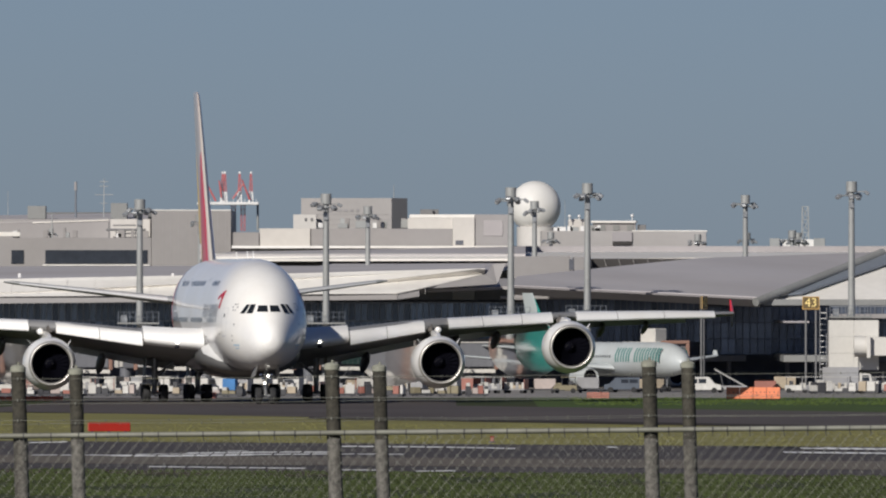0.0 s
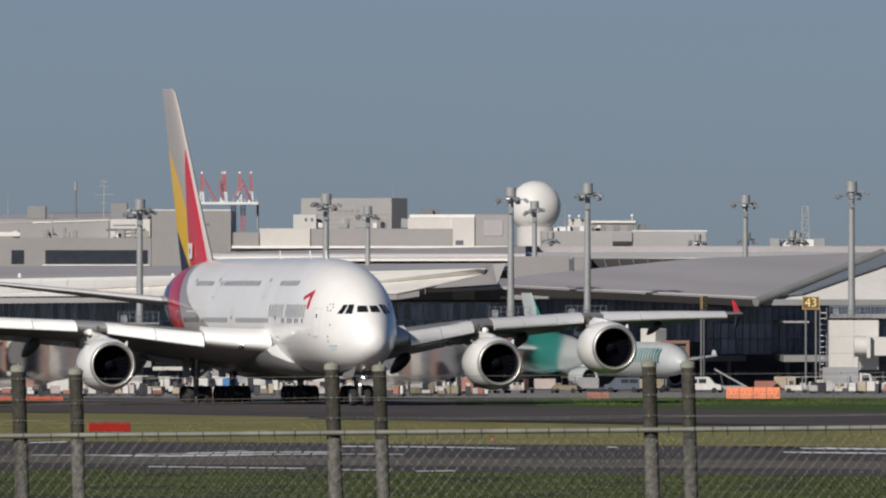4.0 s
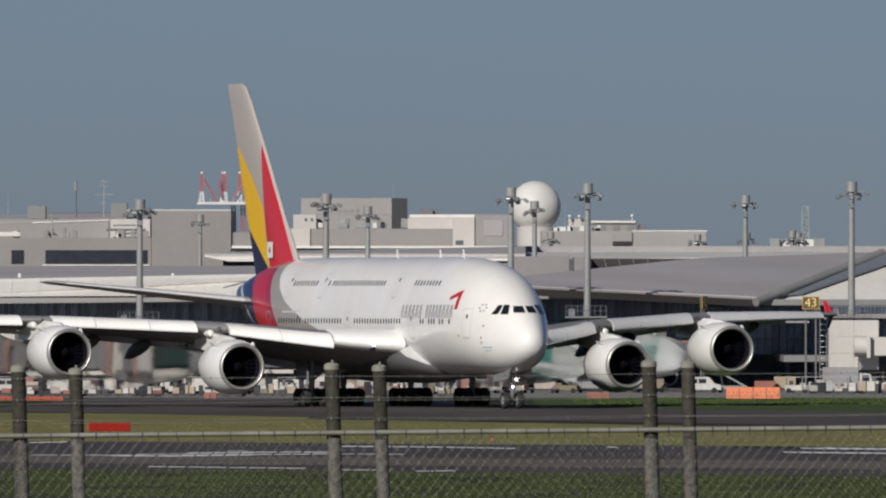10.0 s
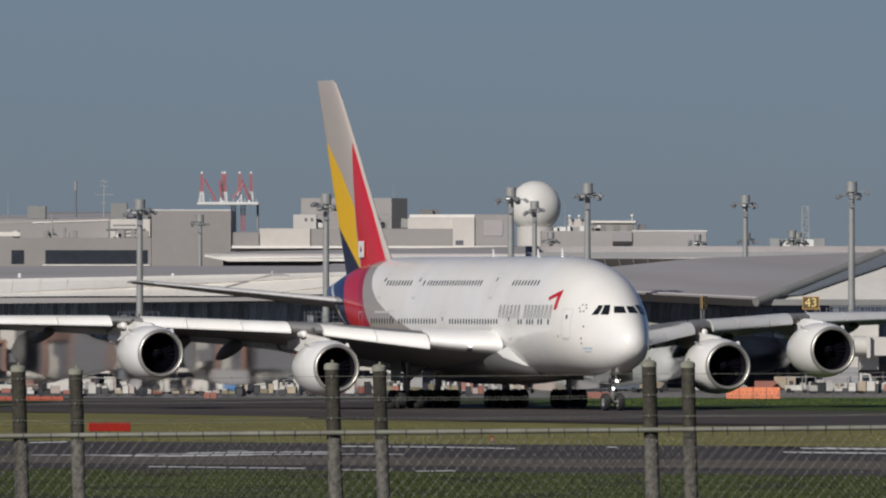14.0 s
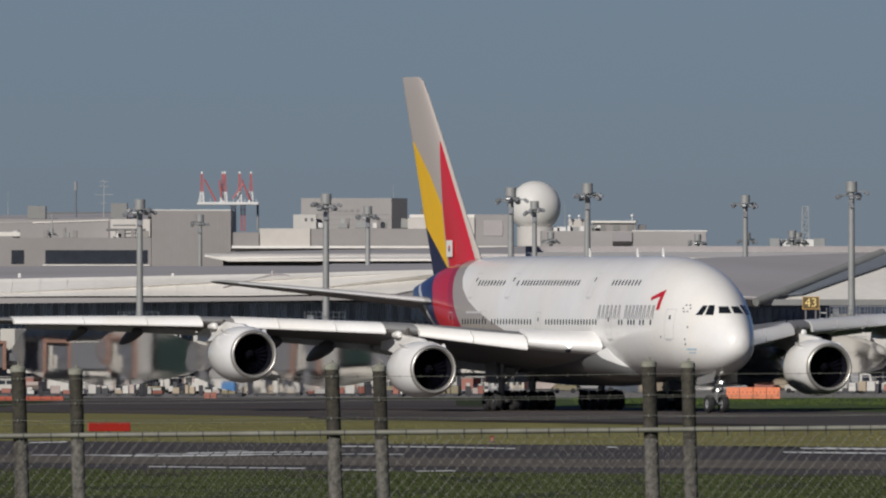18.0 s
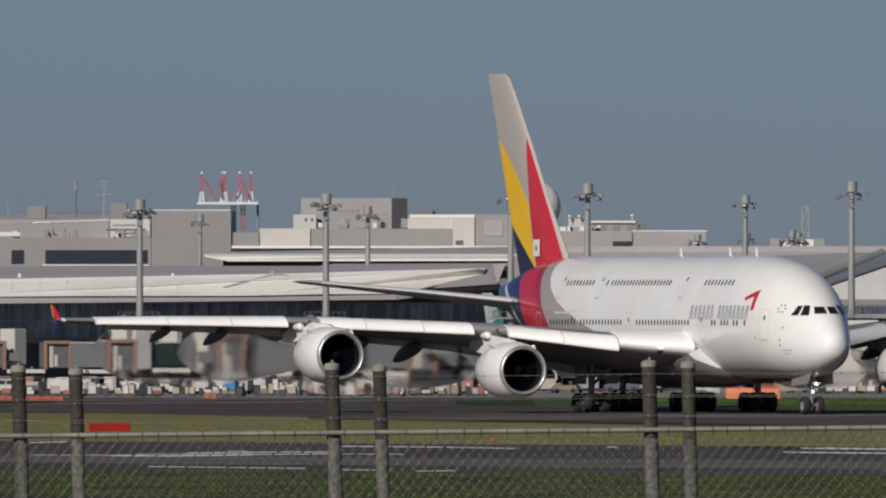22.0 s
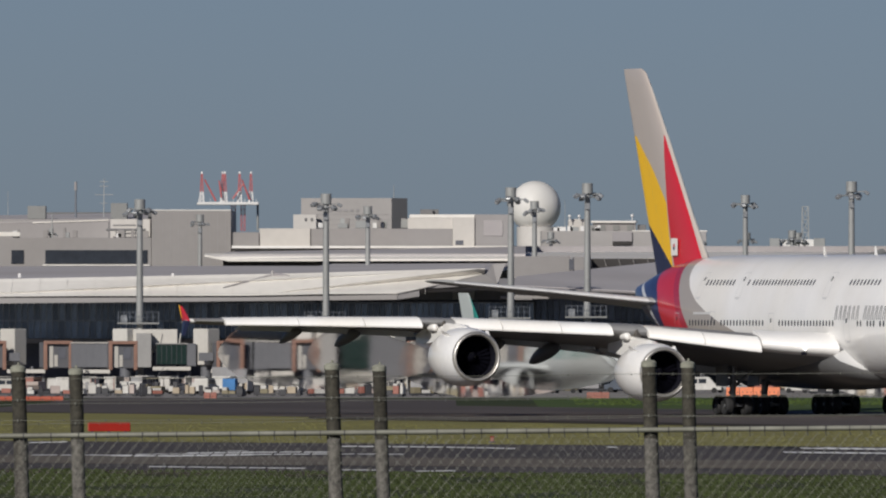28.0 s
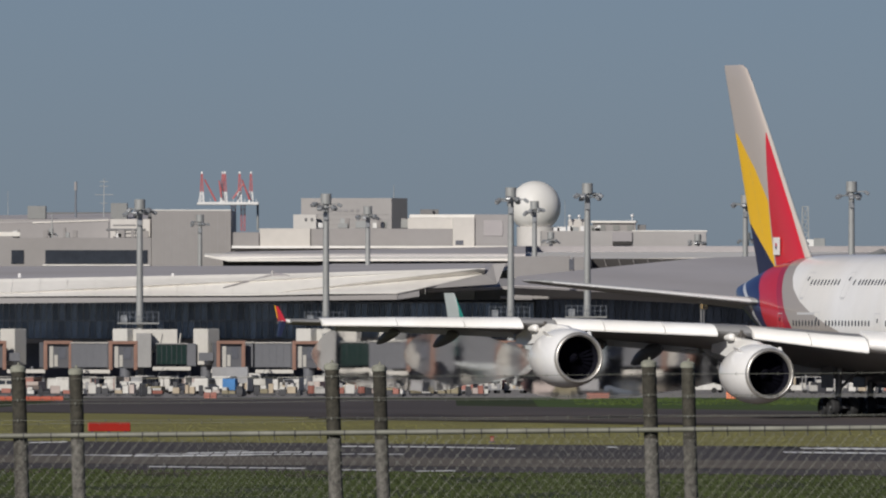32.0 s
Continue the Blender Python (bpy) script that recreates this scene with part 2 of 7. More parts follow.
def tufts(name, label, count, xw, d0, d1, slope, tall, colour, seed, spread=0.3):
    """Grass blades in clumps, spread over a band of the airfield."""
    rng = np.random.default_rng(seed)
    x = rng.uniform(*xw, count)
    y = rng.uniform(d0, d1, count) - slope * x
    keep = np.sin(x * 0.9 + 3 * np.sin(y * 0.03)) + np.sin(y * 0.11 + x * 0.2) + rng.normal(0, 0.9, count) > -0.6
    x, y = x[keep], y[keep]
    n = len(x)
    h = tall * rng.uniform(0.4, 1.0, n)
    w = rng.uniform(0.03, 0.1, n)
    lean = rng.normal(0, 0.08, n)
    turn = rng.uniform(-0.6, 0.6, n)
    v = np.empty((n, 3, 3))
    v[:, 0] = np.stack([x - w, y - w * turn, np.full(n, 0.0)], 1)
    v[:, 1] = np.stack([x + w, y + w * turn, np.full(n, 0.0)], 1)
    v[:, 2] = np.stack([x + lean, y + 0.02, h], 1)
    me = bpy.data.meshes.new(name)
    me.from_pydata(v.reshape(-1, 3).tolist(), [], np.arange(3 * n).reshape(-1, 3).tolist())
    me.materials.append(mat(name + "_blades", colour, 0.85, vary=0.4, scale=0.2, fine=2, island=spread, spec=0.2))
    tagged(new(name, me), label, "grass", kind="stuff")


tufts("grass_tufts", "short green grass blades beside the runway", 26000, (-26, 26), 712, 813.824, 0.8, 0.17, (0.03652, 0.04814, 0.01577), 3)
tufts("dry_grass_tufts", "straw-coloured grass blades between runway and taxiway", 16000, (-34, 34), 967.336, 1115.922, 1.0, 0.045, (0.195, 0.1867, 0.06557), 4, 0.12)
tufts("far_grass_tufts", "short green grass blades beyond the taxiway", 5000, (10, 42), 1300, 1388, 0.0, 0.13, (0.05644, 0.083, 0.02075), 5)


# ---- the taxiing double-deck airliner: a runs aft of the nose, b to starboard, z up from the wheels' ground ----
FUS = [  # a, bottom, top, half width
    (0.0, 4.68, 4.9, 0.1), (0.12, 4.25, 5.35, 0.5), (0.45, 3.85, 5.82, 0.9), (1.0, 3.48, 6.32, 1.26), (2.0, 3.06, 7.14, 1.69), (3.0, 2.82, 7.86, 2.06), (3.8, 2.7, 8.4, 2.36),
    (4.5, 2.62, 8.84, 2.6), (6.5, 2.5, 9.78, 3.13), (9.0, 2.45, 10.48, 3.47), (12.0, 2.45, 10.86, 3.57), (16.0, 2.45, 10.98, 3.57), (43.0, 2.45, 10.98, 3.57),
    (47.0, 2.65, 10.98, 3.55), (51.0, 3.2, 10.95, 3.42), (55.0, 4.1, 10.8, 3.12), (59.0, 5.15, 10.42, 2.68), (63.0, 6.35, 9.75, 1.95), (65.5, 7.1, 9.3, 1.35),
    (67.2, 7.65, 9.05, 0.85), (68.2, 8.05, 8.9, 0.5)]


def section(a):
    zb, zt, hw = smooth_table(FUS, a)
    return zb, zt, hw, zb + 0.43 * (zt - zb)


def side(a, z):
    """Half width of the fuselage at a and height z."""
    zb, zt, hw, zc = section(a)
    s = (z - zc) / ((zt - zc) if z > zc else (zc - zb))
    s = max(-1, min(1, s))
    return hw * math.sqrt(max(0, 1 - s * s)) ** 0.94


def on_skin(a, z, out=0.02, hand=1):
    """A point just outside the skin; hand 1: starboard, -1: port."""
    return Vector((-a, -hand * (side(a, z) + out), z))


def patch(bm, a0, a1, z0, z1, out=0.02, hand=1, lean=0.0, na=1, nz=2):
    """A quad of the skin between two stations and two heights; lean: how far its top is shifted forward."""
    g = [[bm.verts.new(on_skin(a0 + (a1 - a0) * i / na - lean * j / nz, z0 + (z1 - z0) * j / nz, out, hand)) for i in range(na + 1)] for j in range(nz + 1)]
    for j in range(nz):
        for i in range(na):
            q = (g[j][i], g[j][i + 1], g[j + 1][i + 1], g[j + 1][i])
            bm.faces.new(q if hand < 0 else q[::-1])


def livery_fuselage():
    m = WHITE.copy()
    m.name = "white_body_paint_with_tail_bands"
    p = Paint(m)
    white_edge = p.curve([(4.0, 32.0), (5.2, 37.3), (5.8, 39.9), (6.4, 42.7), (7.1, 45.5), (7.8, 47.8), (8.7, 49.9), (9.5, 51.2), (10.2, 52.1), (11.2, 53.0)])
    red_edge = p.curve([(2.4, 45.8), (6.0, 49.1), (7.2, 50.7), (8.3, 51.9), (9.3, 53.0), (10.1, 54.0), (11.2, 55.4)])
    blue_edge = p.curve([(2.4, 52.3), (6.1, 55.6), (8.3, 57.4), (10.0, 60.0), (11.2, 63.0)])
    p.lay(p.math("GREATER_THAN", p.a, white_edge), (0.4, 0.36, 0.325))
    p.lay(p.math("GREATER_THAN", p.a, red_edge), (0.42, 0.02, 0.045))
    p.lay(p.math("GREATER_THAN", p.a, p.math("ADD", red_edge, 1.3)), (0.6, 0.02, 0.035))
    p.lay(p.math("GREATER_THAN", p.a, blue_edge), (0.015, 0.022, 0.09))
    swoosh = p.math("MULTIPLY", p.math("GREATER_THAN", p.a, p.curve([(6.0, 57.2), (7.8, 59.6), (8.8, 63.0), (9.4, 66.0)])),
                    p.math("LESS_THAN", p.a, p.curve([(6.0, 57.6), (7.8, 60.9), (8.8, 64.3), (9.4, 66.3)])))
    p.lay(swoosh, (0.7, 0.7, 0.7))
    p.done()
    return m


def livery_belly():
    m = WHITE.copy()
    m.name = "belly_paint_with_underside_shade"
    p = Paint(m)
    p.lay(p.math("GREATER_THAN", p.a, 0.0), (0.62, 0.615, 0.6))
    # Dark grey below a line rising aft: underside shade put into the colour.
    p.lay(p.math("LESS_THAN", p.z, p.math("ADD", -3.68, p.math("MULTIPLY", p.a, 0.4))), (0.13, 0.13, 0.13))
    p.done()
    return m


def livery_fin():
    m = WHITE.copy()
    m.name = "beige_fin_paint_with_triangles"
    p = Paint(m)
    any_z = p.curve([(5, 0.0), (30, 0.0)])
    p.lay(p.math("GREATER_THAN", p.a, any_z), (0.53, 0.465, 0.42))
    below = p.math("LESS_THAN", p.z, 19.45)
    red_l = p.curve([(9.0, 60.3), (10.3, 60.9), (12.5, 61.7), (14.4, 62.2), (19.45, 63.1)])
    red_r = p.curve([(9.0, 52.6), (10.3, 54.6), (10.8, 55.15), (19.45, 63.0)])
    yel_l = p.curve([(9.0, 66.2), (19.45, 72.0)])
    yel_r = p.curve([(9.0, 60.5), (10.3, 61.2), (12.5, 61.9), (14.7, 62.4), (17.0, 65.3), (19.45, 69.2)])
    blu = p.curve([(9.0, 59.2), (10.3, 61.5), (13.3, 66.8), (13.4, 80.0), (30.0, 80.0)])
    p.lay(p.math("MULTIPLY", below, p.math("MULTIPLY", p.math("GREATER_THAN", p.a, red_r), p.math("LESS_THAN", p.a, red_l))), (0.66, 0.02, 0.035))
    p.lay(p.math("MULTIPLY", below, p.math("GREATER_THAN", p.a, yel_r)), (1.0, 0.58, 0.012))
    p.lay(p.math("GREATER_THAN", p.a, blu), (0.01, 0.015, 0.06))
    p.done()
    return m


BODY_PAINT, FIN_PAINT = livery_fuselage(), livery_fin()


def foil(chord, thick, n=14):
    """Outline of a wing section: (back from the leading edge, up), round at the front."""
    up, lo = [], []
    for k in range(n + 1):
        s = (1 - math.cos(math.pi * k / n)) / 2
        t = 5 * thick * (0.2969 * math.sqrt(s) - 0.126 * s - 0.3516 * s * s + 0.2843 * s ** 3 - 0.1015 * s ** 4)
        c = 0.018 * chord * 4 * s * (1 - s)
        up.append((s * chord, t + c)), lo.append((s * chord, -t * 0.9 + c))
    return up[::-1] + lo[1:-1]


WING = [  # b, leading edge a, chord, thickness, leading edge z, drop of the trailing edge
    (3.0, 18.6, 18.2, 2.2, 4.55, 1.9), (5.5, 20.6, 17.2, 2.0, 4.72, 1.75), (8.0, 22.5, 15.6, 1.8, 4.98, 1.6), (11.0, 25.2, 13.6, 1.55, 5.38, 1.4),
    (14.9, 28.4, 11.4, 1.3, 5.82, 1.15), (20.0, 32.6, 9.3, 1.0, 6.12, 0.9), (25.7, 37.3, 7.6, 0.8, 6.45, 0.7), (32.0, 41.3, 6.0, 0.6, 6.54, 0.45), (38.4, 45.7, 4.5, 0.44, 6.56, 0.25), (40.15, 47.0, 3.5, 0.34, 6.6, 0.15)]


def wing_at(b):
    return smooth_table(WING, b)


def wing_ring(b, hand, grow=0.0, span=(0.0, 1.0)):
    a, c, t, z, dr = wing_at(b)
    return [Vector((-(a + s - grow), -hand * b, z + u * (1 + 2.2 * grow / max(t, 0.3)) - dr * s / c)) for s, u in foil(c, t)]


def build_wing(plane, hand):
    bm = bmesh.new()
    bs = [3.0, 4.2, 5.5, 6.8, 8, 9.5, 11, 13, 14.9, 17, 20, 23, 25.7, 29, 32, 35, 38.4, 39.4, 40.15]
    skin(bm, [wing_ring(b, hand) for b in bs], caps=True)
    bmesh.ops.recalc_face_normals(bm, faces=bm.faces)
    wing = part("wing", bm, UNDERWING, plane, "long swept grey wing", smooth=True)
    # movable panels along the leading edge, one after the other, with gaps at the engine pylons
    for b0, b1 in ((3.5, 7.85), (7.95, 11.0), (11.05, 14.15), (16.15, 19.0), (19.05, 22.3), (22.35, 24.9), (26.9, 30.3), (30.35, 34.2), (34.25, 38.5)):
        bm = bmesh.new()
        rows = []
        for k in range(5):
            b = b0 + (b1 - b0) * k / 4
            a, c, t, z, dr = wing_at(b)
            if b0 < 7.9:
                ring = [(s, u) for s, u in foil(c, t, 22) if s <= 0.16 * c]
                rows.append([Vector((-(a + s * 0.98 - 0.16), -hand * b, z + u * 1.06 - 0.03 * (1 - s / (0.16 * c)))) for s, u in ring])
            else:
                top, low = (float(np.interp(b, [8, 14.9, 25.7, 34, 38], q)) for q in ([5.58, 6.32, 6.84, 6.87, 6.83], [4.32, 5.42, 6.0, 6.2, 6.26]))
                hh, back = top - low, 0.11 * c + 0.25
                prof = ((back, top), (back * 0.55, top - 0.04 * hh), (back * 0.2, top - 0.16 * hh), (-0.12, top - 0.38 * hh), (-0.34, top - 0.62 * hh), (-0.44, top - 0.82 * hh), (-0.4, low + 0.05 * hh), (-0.26, low),
                        (-0.05, low + 0.12 * hh), (0.1, low + 0.4 * hh), (back * 0.4, top - 0.2 * hh))
                rows.append([Vector((-(a + s), -hand * b, zz)) for s, zz in prof])
        skin(bm, rows, closed=True, caps=True)
        bmesh.ops.recalc_face_normals(bm, faces=bm.faces)
        part("slat", bm, WHITE, wing, "white drooped leading edge panel", smooth=True)
    # flaps along the trailing edge
    for b0, b1 in ((4.6, 14.2), (14.5, 25.2), (25.6, 36.5)):
        bm = bmesh.new()
        rows = []
        for k in range(4):
            b = b0 + (b1 - b0) * k / 3
            a, c, t, z, dr = wing_at(b)
            te = a + c
            zt = z - dr
            rows.append([Vector((-(te - 0.2 * c), -hand * b, zt + 0.02 + 0.05 * t)), Vector((-(te + 0.35), -hand * b, zt - 0.22)), Vector((-(te + 0.35), -hand * b, zt - 0.27)), Vector((-(te - 0.2 * c), -hand * b, zt - 0.3 - 0.05 * t))])
        skin(bm, rows, closed=True, caps=True)
        bmesh.ops.recalc_face_normals(bm, faces=bm.faces)
        part("flap", bm, WING_GREY, wing, smooth=True)
    # canoe fairings under the flaps
    for b, ln, r in ((10.2, 6.4, 0.52), (17.6, 6.2, 0.5), (20.9, 6.0, 0.48), (29.6, 5.2, 0.4), (33.2, 4.6, 0.34)):
        a, c, t, z, dr = wing_at(b)
        bm = bmesh.new()
        a0 = a + c * 0.52
        rings = []
        for k in range(11):
            s = k / 10
            rr = r * math.sin(math.pi * min(0.98, 0.04 + s * 0.94)) ** 0.6
            zc = z - 0.5 * t - 0.2 - dr * (0.55 + 0.4 * s) - 0.6 * s * s
            rings.append([Vector((-(a0 + ln * s), -hand * b + rr * 0.62 * math.cos(q * math.tau / 12), zc + rr * 1.15 * math.sin(q * math.tau / 12))) for q in range(12)])
        skin(bm, rings, caps=True)
        bmesh.ops.recalc_face_normals(bm, faces=bm.faces)
        part("flap_fairing", bm, FAIRING, wing, smooth=True)
    # wing tip fence: red above with a yellow front edge, navy below
    for z0, z1, lo, hi, mt, lb in ((6.6, 7.6, (48.0, 49.75), (49.75, 50.3), RED, "red upper wing tip fence"), (6.8, 7.68, (49.8, 49.92), (50.31, 50.48), YELLOW if hand > 0 else RED, "yellow rear edge of the wing tip fence" if hand > 0 else "red rear edge of the wing tip fence"),
                                   (5.58, 6.6, (49.1, 50.0), (48.0, 49.6), BLUE, "navy lower wing tip fence")):
        bm = bmesh.new()
        rings = []
        for (p, q), zz in ((lo, z0), (hi, z1)):
            w = 0.025 if mt is YELLOW else 0.07
            rings.append([Vector((-p, -hand * 40.25, zz)), Vector((-(p + q) / 2, -hand * (40.25 + w), zz)), Vector((-q, -hand * 40.25, zz)), Vector((-(p + q) / 2, -hand * (40.25 - w), zz))])
        skin(bm, rings, caps=True)
        bmesh.ops.recalc_face_normals(bm, faces=bm.faces)
        part("tip_fence", bm, mt, wing, lb)
    bm = bmesh.new()
    skin(bm, [wing_ring(40.1, hand), [Vector((-(49.0 + 0.3 * math.cos(k * 0.2)), -hand * 40.31, 6.62 + 0.03 * math.sin(k))) for k in range(len(wing_ring(40.1, hand)))]], caps=True)
    bmesh.ops.recalc_face_normals(bm, faces=bm.faces)
    part("tip_cap", bm, WHITE, wing, smooth=True)
    # lit lamp in the wing root
    bm = bmesh.new()
    a, c, t, z, dr = wing_at(5.45)
    lathe(bm, [(0.0, 0.1), (0.04, 0.08), (0.05, 0.001)], 12, (-(a - 0.2), -hand * 5.45, 4.62))
    part("landing_lamp", bm, LAMP, wing, "small bright wing root lamp")
    bm = bmesh.new()
    box(bm, -(a + 0.2), -(a - 0.19), -hand * 5.45 - 0.16, -hand * 5.45 + 0.16, 4.18, 4.4, 0.03)
    part("lamp_bay", bm, DARK, wing)
    return wing


def build_engine(plane, b, hand):
    """Nacelle, lip, duct, fan, spinner, nozzle and pylon."""
    inlet, zc = (22.2, 3.02) if b < 20 else (29.8, 4.11)
    o = (-inlet, -hand * b, zc)
    bm = bmesh.new()
    lathe(bm, [(-0.22, 1.74), (-0.7, 1.87), (-1.5, 1.98), (-2.6, 2.03), (-3.8, 1.97), (-5.1, 1.74), (-5.9, 1.52), (-5.9, 1.44), (-4.8, 1.48)], 40, o)
    eng = part("engine", bm, WHITE, plane, "white engine nacelle", smooth=True)
    bm = bmesh.new()
    lathe(bm, [(-0.24, 1.745), (-0.1, 1.69), (-0.02, 1.63), (0.0, 1.57), (-0.05, 1.51), (-0.18, 1.465), (-0.34, 1.445)], 40, o)
    part("inlet_lip", bm, CHROME, eng, "polished silver inlet lip", smooth="all")
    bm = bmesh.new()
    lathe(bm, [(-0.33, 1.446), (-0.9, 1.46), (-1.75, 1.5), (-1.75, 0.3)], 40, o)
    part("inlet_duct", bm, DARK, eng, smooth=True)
    bm = bmesh.new()
    for k in range(24):
        q = k * math.tau / 24
        c, s = math.cos(q), math.sin(q)
        for r0, r1, tw0, tw1 in ((0.4, 0.9, 0.1, 0.16), (0.9, 1.42, 0.16, 0.2)):
            pts = []
            for r, tw, sg in ((r0, tw0, -1), (r1, tw1, -1), (r1, tw1, 1), (r0, tw0, 1)):
                y, z = c * r - s * tw * sg, s * r + c * tw * sg
                pts.append(bm.verts.new((o[0] - 1.45 - 0.12 * sg, o[1] + y, o[2] + z)))
            bm.faces.new(pts)
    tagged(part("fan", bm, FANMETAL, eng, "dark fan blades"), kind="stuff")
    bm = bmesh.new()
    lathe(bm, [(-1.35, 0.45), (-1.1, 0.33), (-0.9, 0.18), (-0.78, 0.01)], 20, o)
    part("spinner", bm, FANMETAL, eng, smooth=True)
    bm = bmesh.new()
    for k in range(7):
        q = 0.5 * k
        r = 0.1 + 0.035 * k
        box(bm, o[0] - 1.03 - 0.03 * k, o[0] - 0.86 - 0.035 * k, o[1] + r * math.cos(q) - 0.04, o[1] + r * math.cos(q) + 0.04, o[2] + r * math.sin(q) - 0.04, o[2] + r * math.sin(q) + 0.04)
    part("spinner_swirl", bm, DARKRIM, eng)
    bm = bmesh.new()
    lathe(bm, [(-4.6, 1.2), (-5.6, 1.15), (-6.6, 0.85), (-7.3, 0.62), (-7.3, 0.5), (-7.9, 0.3), (-8.3, 0.05)], 28, o)
    part("core_nozzle", bm, HOT, eng, smooth=True)
    # strakes on the nacelle shoulder
    for sg in (-1, 1):
        bm = bmesh.new()
        y, z = o[1] + sg * 1.35, o[2] + 1.4
        skin(bm, [[(o[0] - 1.3, y, z), (o[0] - 2.9, y, z + 0.02), (o[0] - 2.9, y + sg * 0.28, z + 0.38), (o[0] - 2.5, y + sg * 0.28, z + 0.38)],
                  [(o[0] - 1.3, y + 0.03, z), (o[0] - 2.9, y + 0.03, z + 0.02), (o[0] - 2.9, y + sg * 0.28 + 0.03, z + 0.38), (o[0] - 2.5, y + sg * 0.28 + 0.03, z + 0.38)]], caps=True)
        bmesh.ops.recalc_face_normals(bm, faces=bm.faces)
        part("strake", bm, WHITE, eng)
    # pylon: a thin tapering box up to the wing
    a, c, t, z, dr = wing_at(b)
    bm = bmesh.new()
    rings = []
    for aa, zt, zb, w in ((inlet + 1.0, zc + 1.86, zc + 1.6, 0.06), (inlet + 2.4, zc + 2.14, zc + 1.5, 0.22), (a - 1.6, zc + 2.3, zc + 1.4, 0.26), (a - 0.1, z - 0.4, zc + 1.1, 0.28), (a + 0.6, z - 0.3, zc + 1.0, 0.3), (a + 3.0, z - 0.4, z - 1.5, 0.26), (a + 5.0, z - 0.9, z - 1.4, 0.12)):
        rings.append([(-aa, -hand * b - w, zb), (-aa, -hand * b + w, zb), (-aa, -hand * b + w * 0.7, zt), (-aa, -hand * b - w * 0.7, zt)])
    skin(bm, rings, caps=True)
    bmesh.ops.recalc_face_normals(bm, faces=bm.faces)
    pyl = part("pylon", bm, WHITE, plane, "white engine pylon", smooth=True)
    # exposed structure in the gap between the panels beside the pylon
    bm = bmesh.new()
    lathe(bm, [(0.0, 0.001), (-0.03, 0.16), (-0.1, 0.23), (-0.3, 0.26), (-1.1, 0.26)], 18, (-(a + 0.0), -hand * (b + 0.38), z - 0.36))
    part("root_cap", bm, WHITE, pyl, "white rounded cap beside the pylon", smooth=True)
    bm = bmesh.new()
    box(bm, -(a + 0.8), -(a - 0.2), -hand * (b - 0.3) - 0.24, -hand * (b - 0.3) + 0.24, z - 0.5, z + 0.1, 0.08)
    part("root_bracket", bm, HOT, pyl, "bare metal bracket")
    bm = bmesh.new()
    y = -hand * (b - 0.83)
    skin(bm, [[(-(a - 0.5), y + w, z - 0.45), (-(a + 0.5), y + w, z - 0.2), (-(a + 0.4), y + w, z + 0.5)] for w in (-0.04, 0.04)], caps=True)
    bmesh.ops.recalc_face_normals(bm, faces=bm.faces)
    part("panel_end_plate", bm, DARK, pyl)
    return eng


def build_stabiliser(plane, hand):
    bm = bmesh.new()
    rings = []
    for b, a, c, t, z in ((0.8, 56.2, 10.4, 0.7, 7.5), (3.0, 57.6, 9.2, 0.6, 7.76), (9.0, 63.0, 6.4, 0.42, 8.52), (14.4, 68.05, 3.9, 0.3, 9.17), (15.15, 69.4, 2.0, 0.1, 9.27)):
        rings.append([Vector((-(a + s), -hand * b, z + u - 0.022 * s)) for s, u in foil(c, t)])
    skin(bm, rings, caps=True)
    bmesh.ops.recalc_face_normals(bm, faces=bm.faces)
    st = part("stabiliser", bm, WING_GREY, plane, "pale grey tailplane", smooth=True)
    bm = bmesh.new()
    rows = []
    for b, a, c, t, z in ((3.2, 57.75, 9.1, 0.6, 7.79), (9.0, 63.0, 6.4, 0.42, 8.52), (14.1, 67.75, 3.95, 0.3, 9.12)):
        rows.append([Vector((-(a + s - 0.03), -hand * b, z + u * 1.05 - 0.022 * s)) for s, u in foil(c, t, 22) if s < 0.09 * c])
    skin(bm, rows, caps=True)
    bmesh.ops.recalc_face_normals(bm, faces=bm.faces)
    part("leading_edge", bm, PALE, st, "bare metal leading edge", smooth=True)
    return st


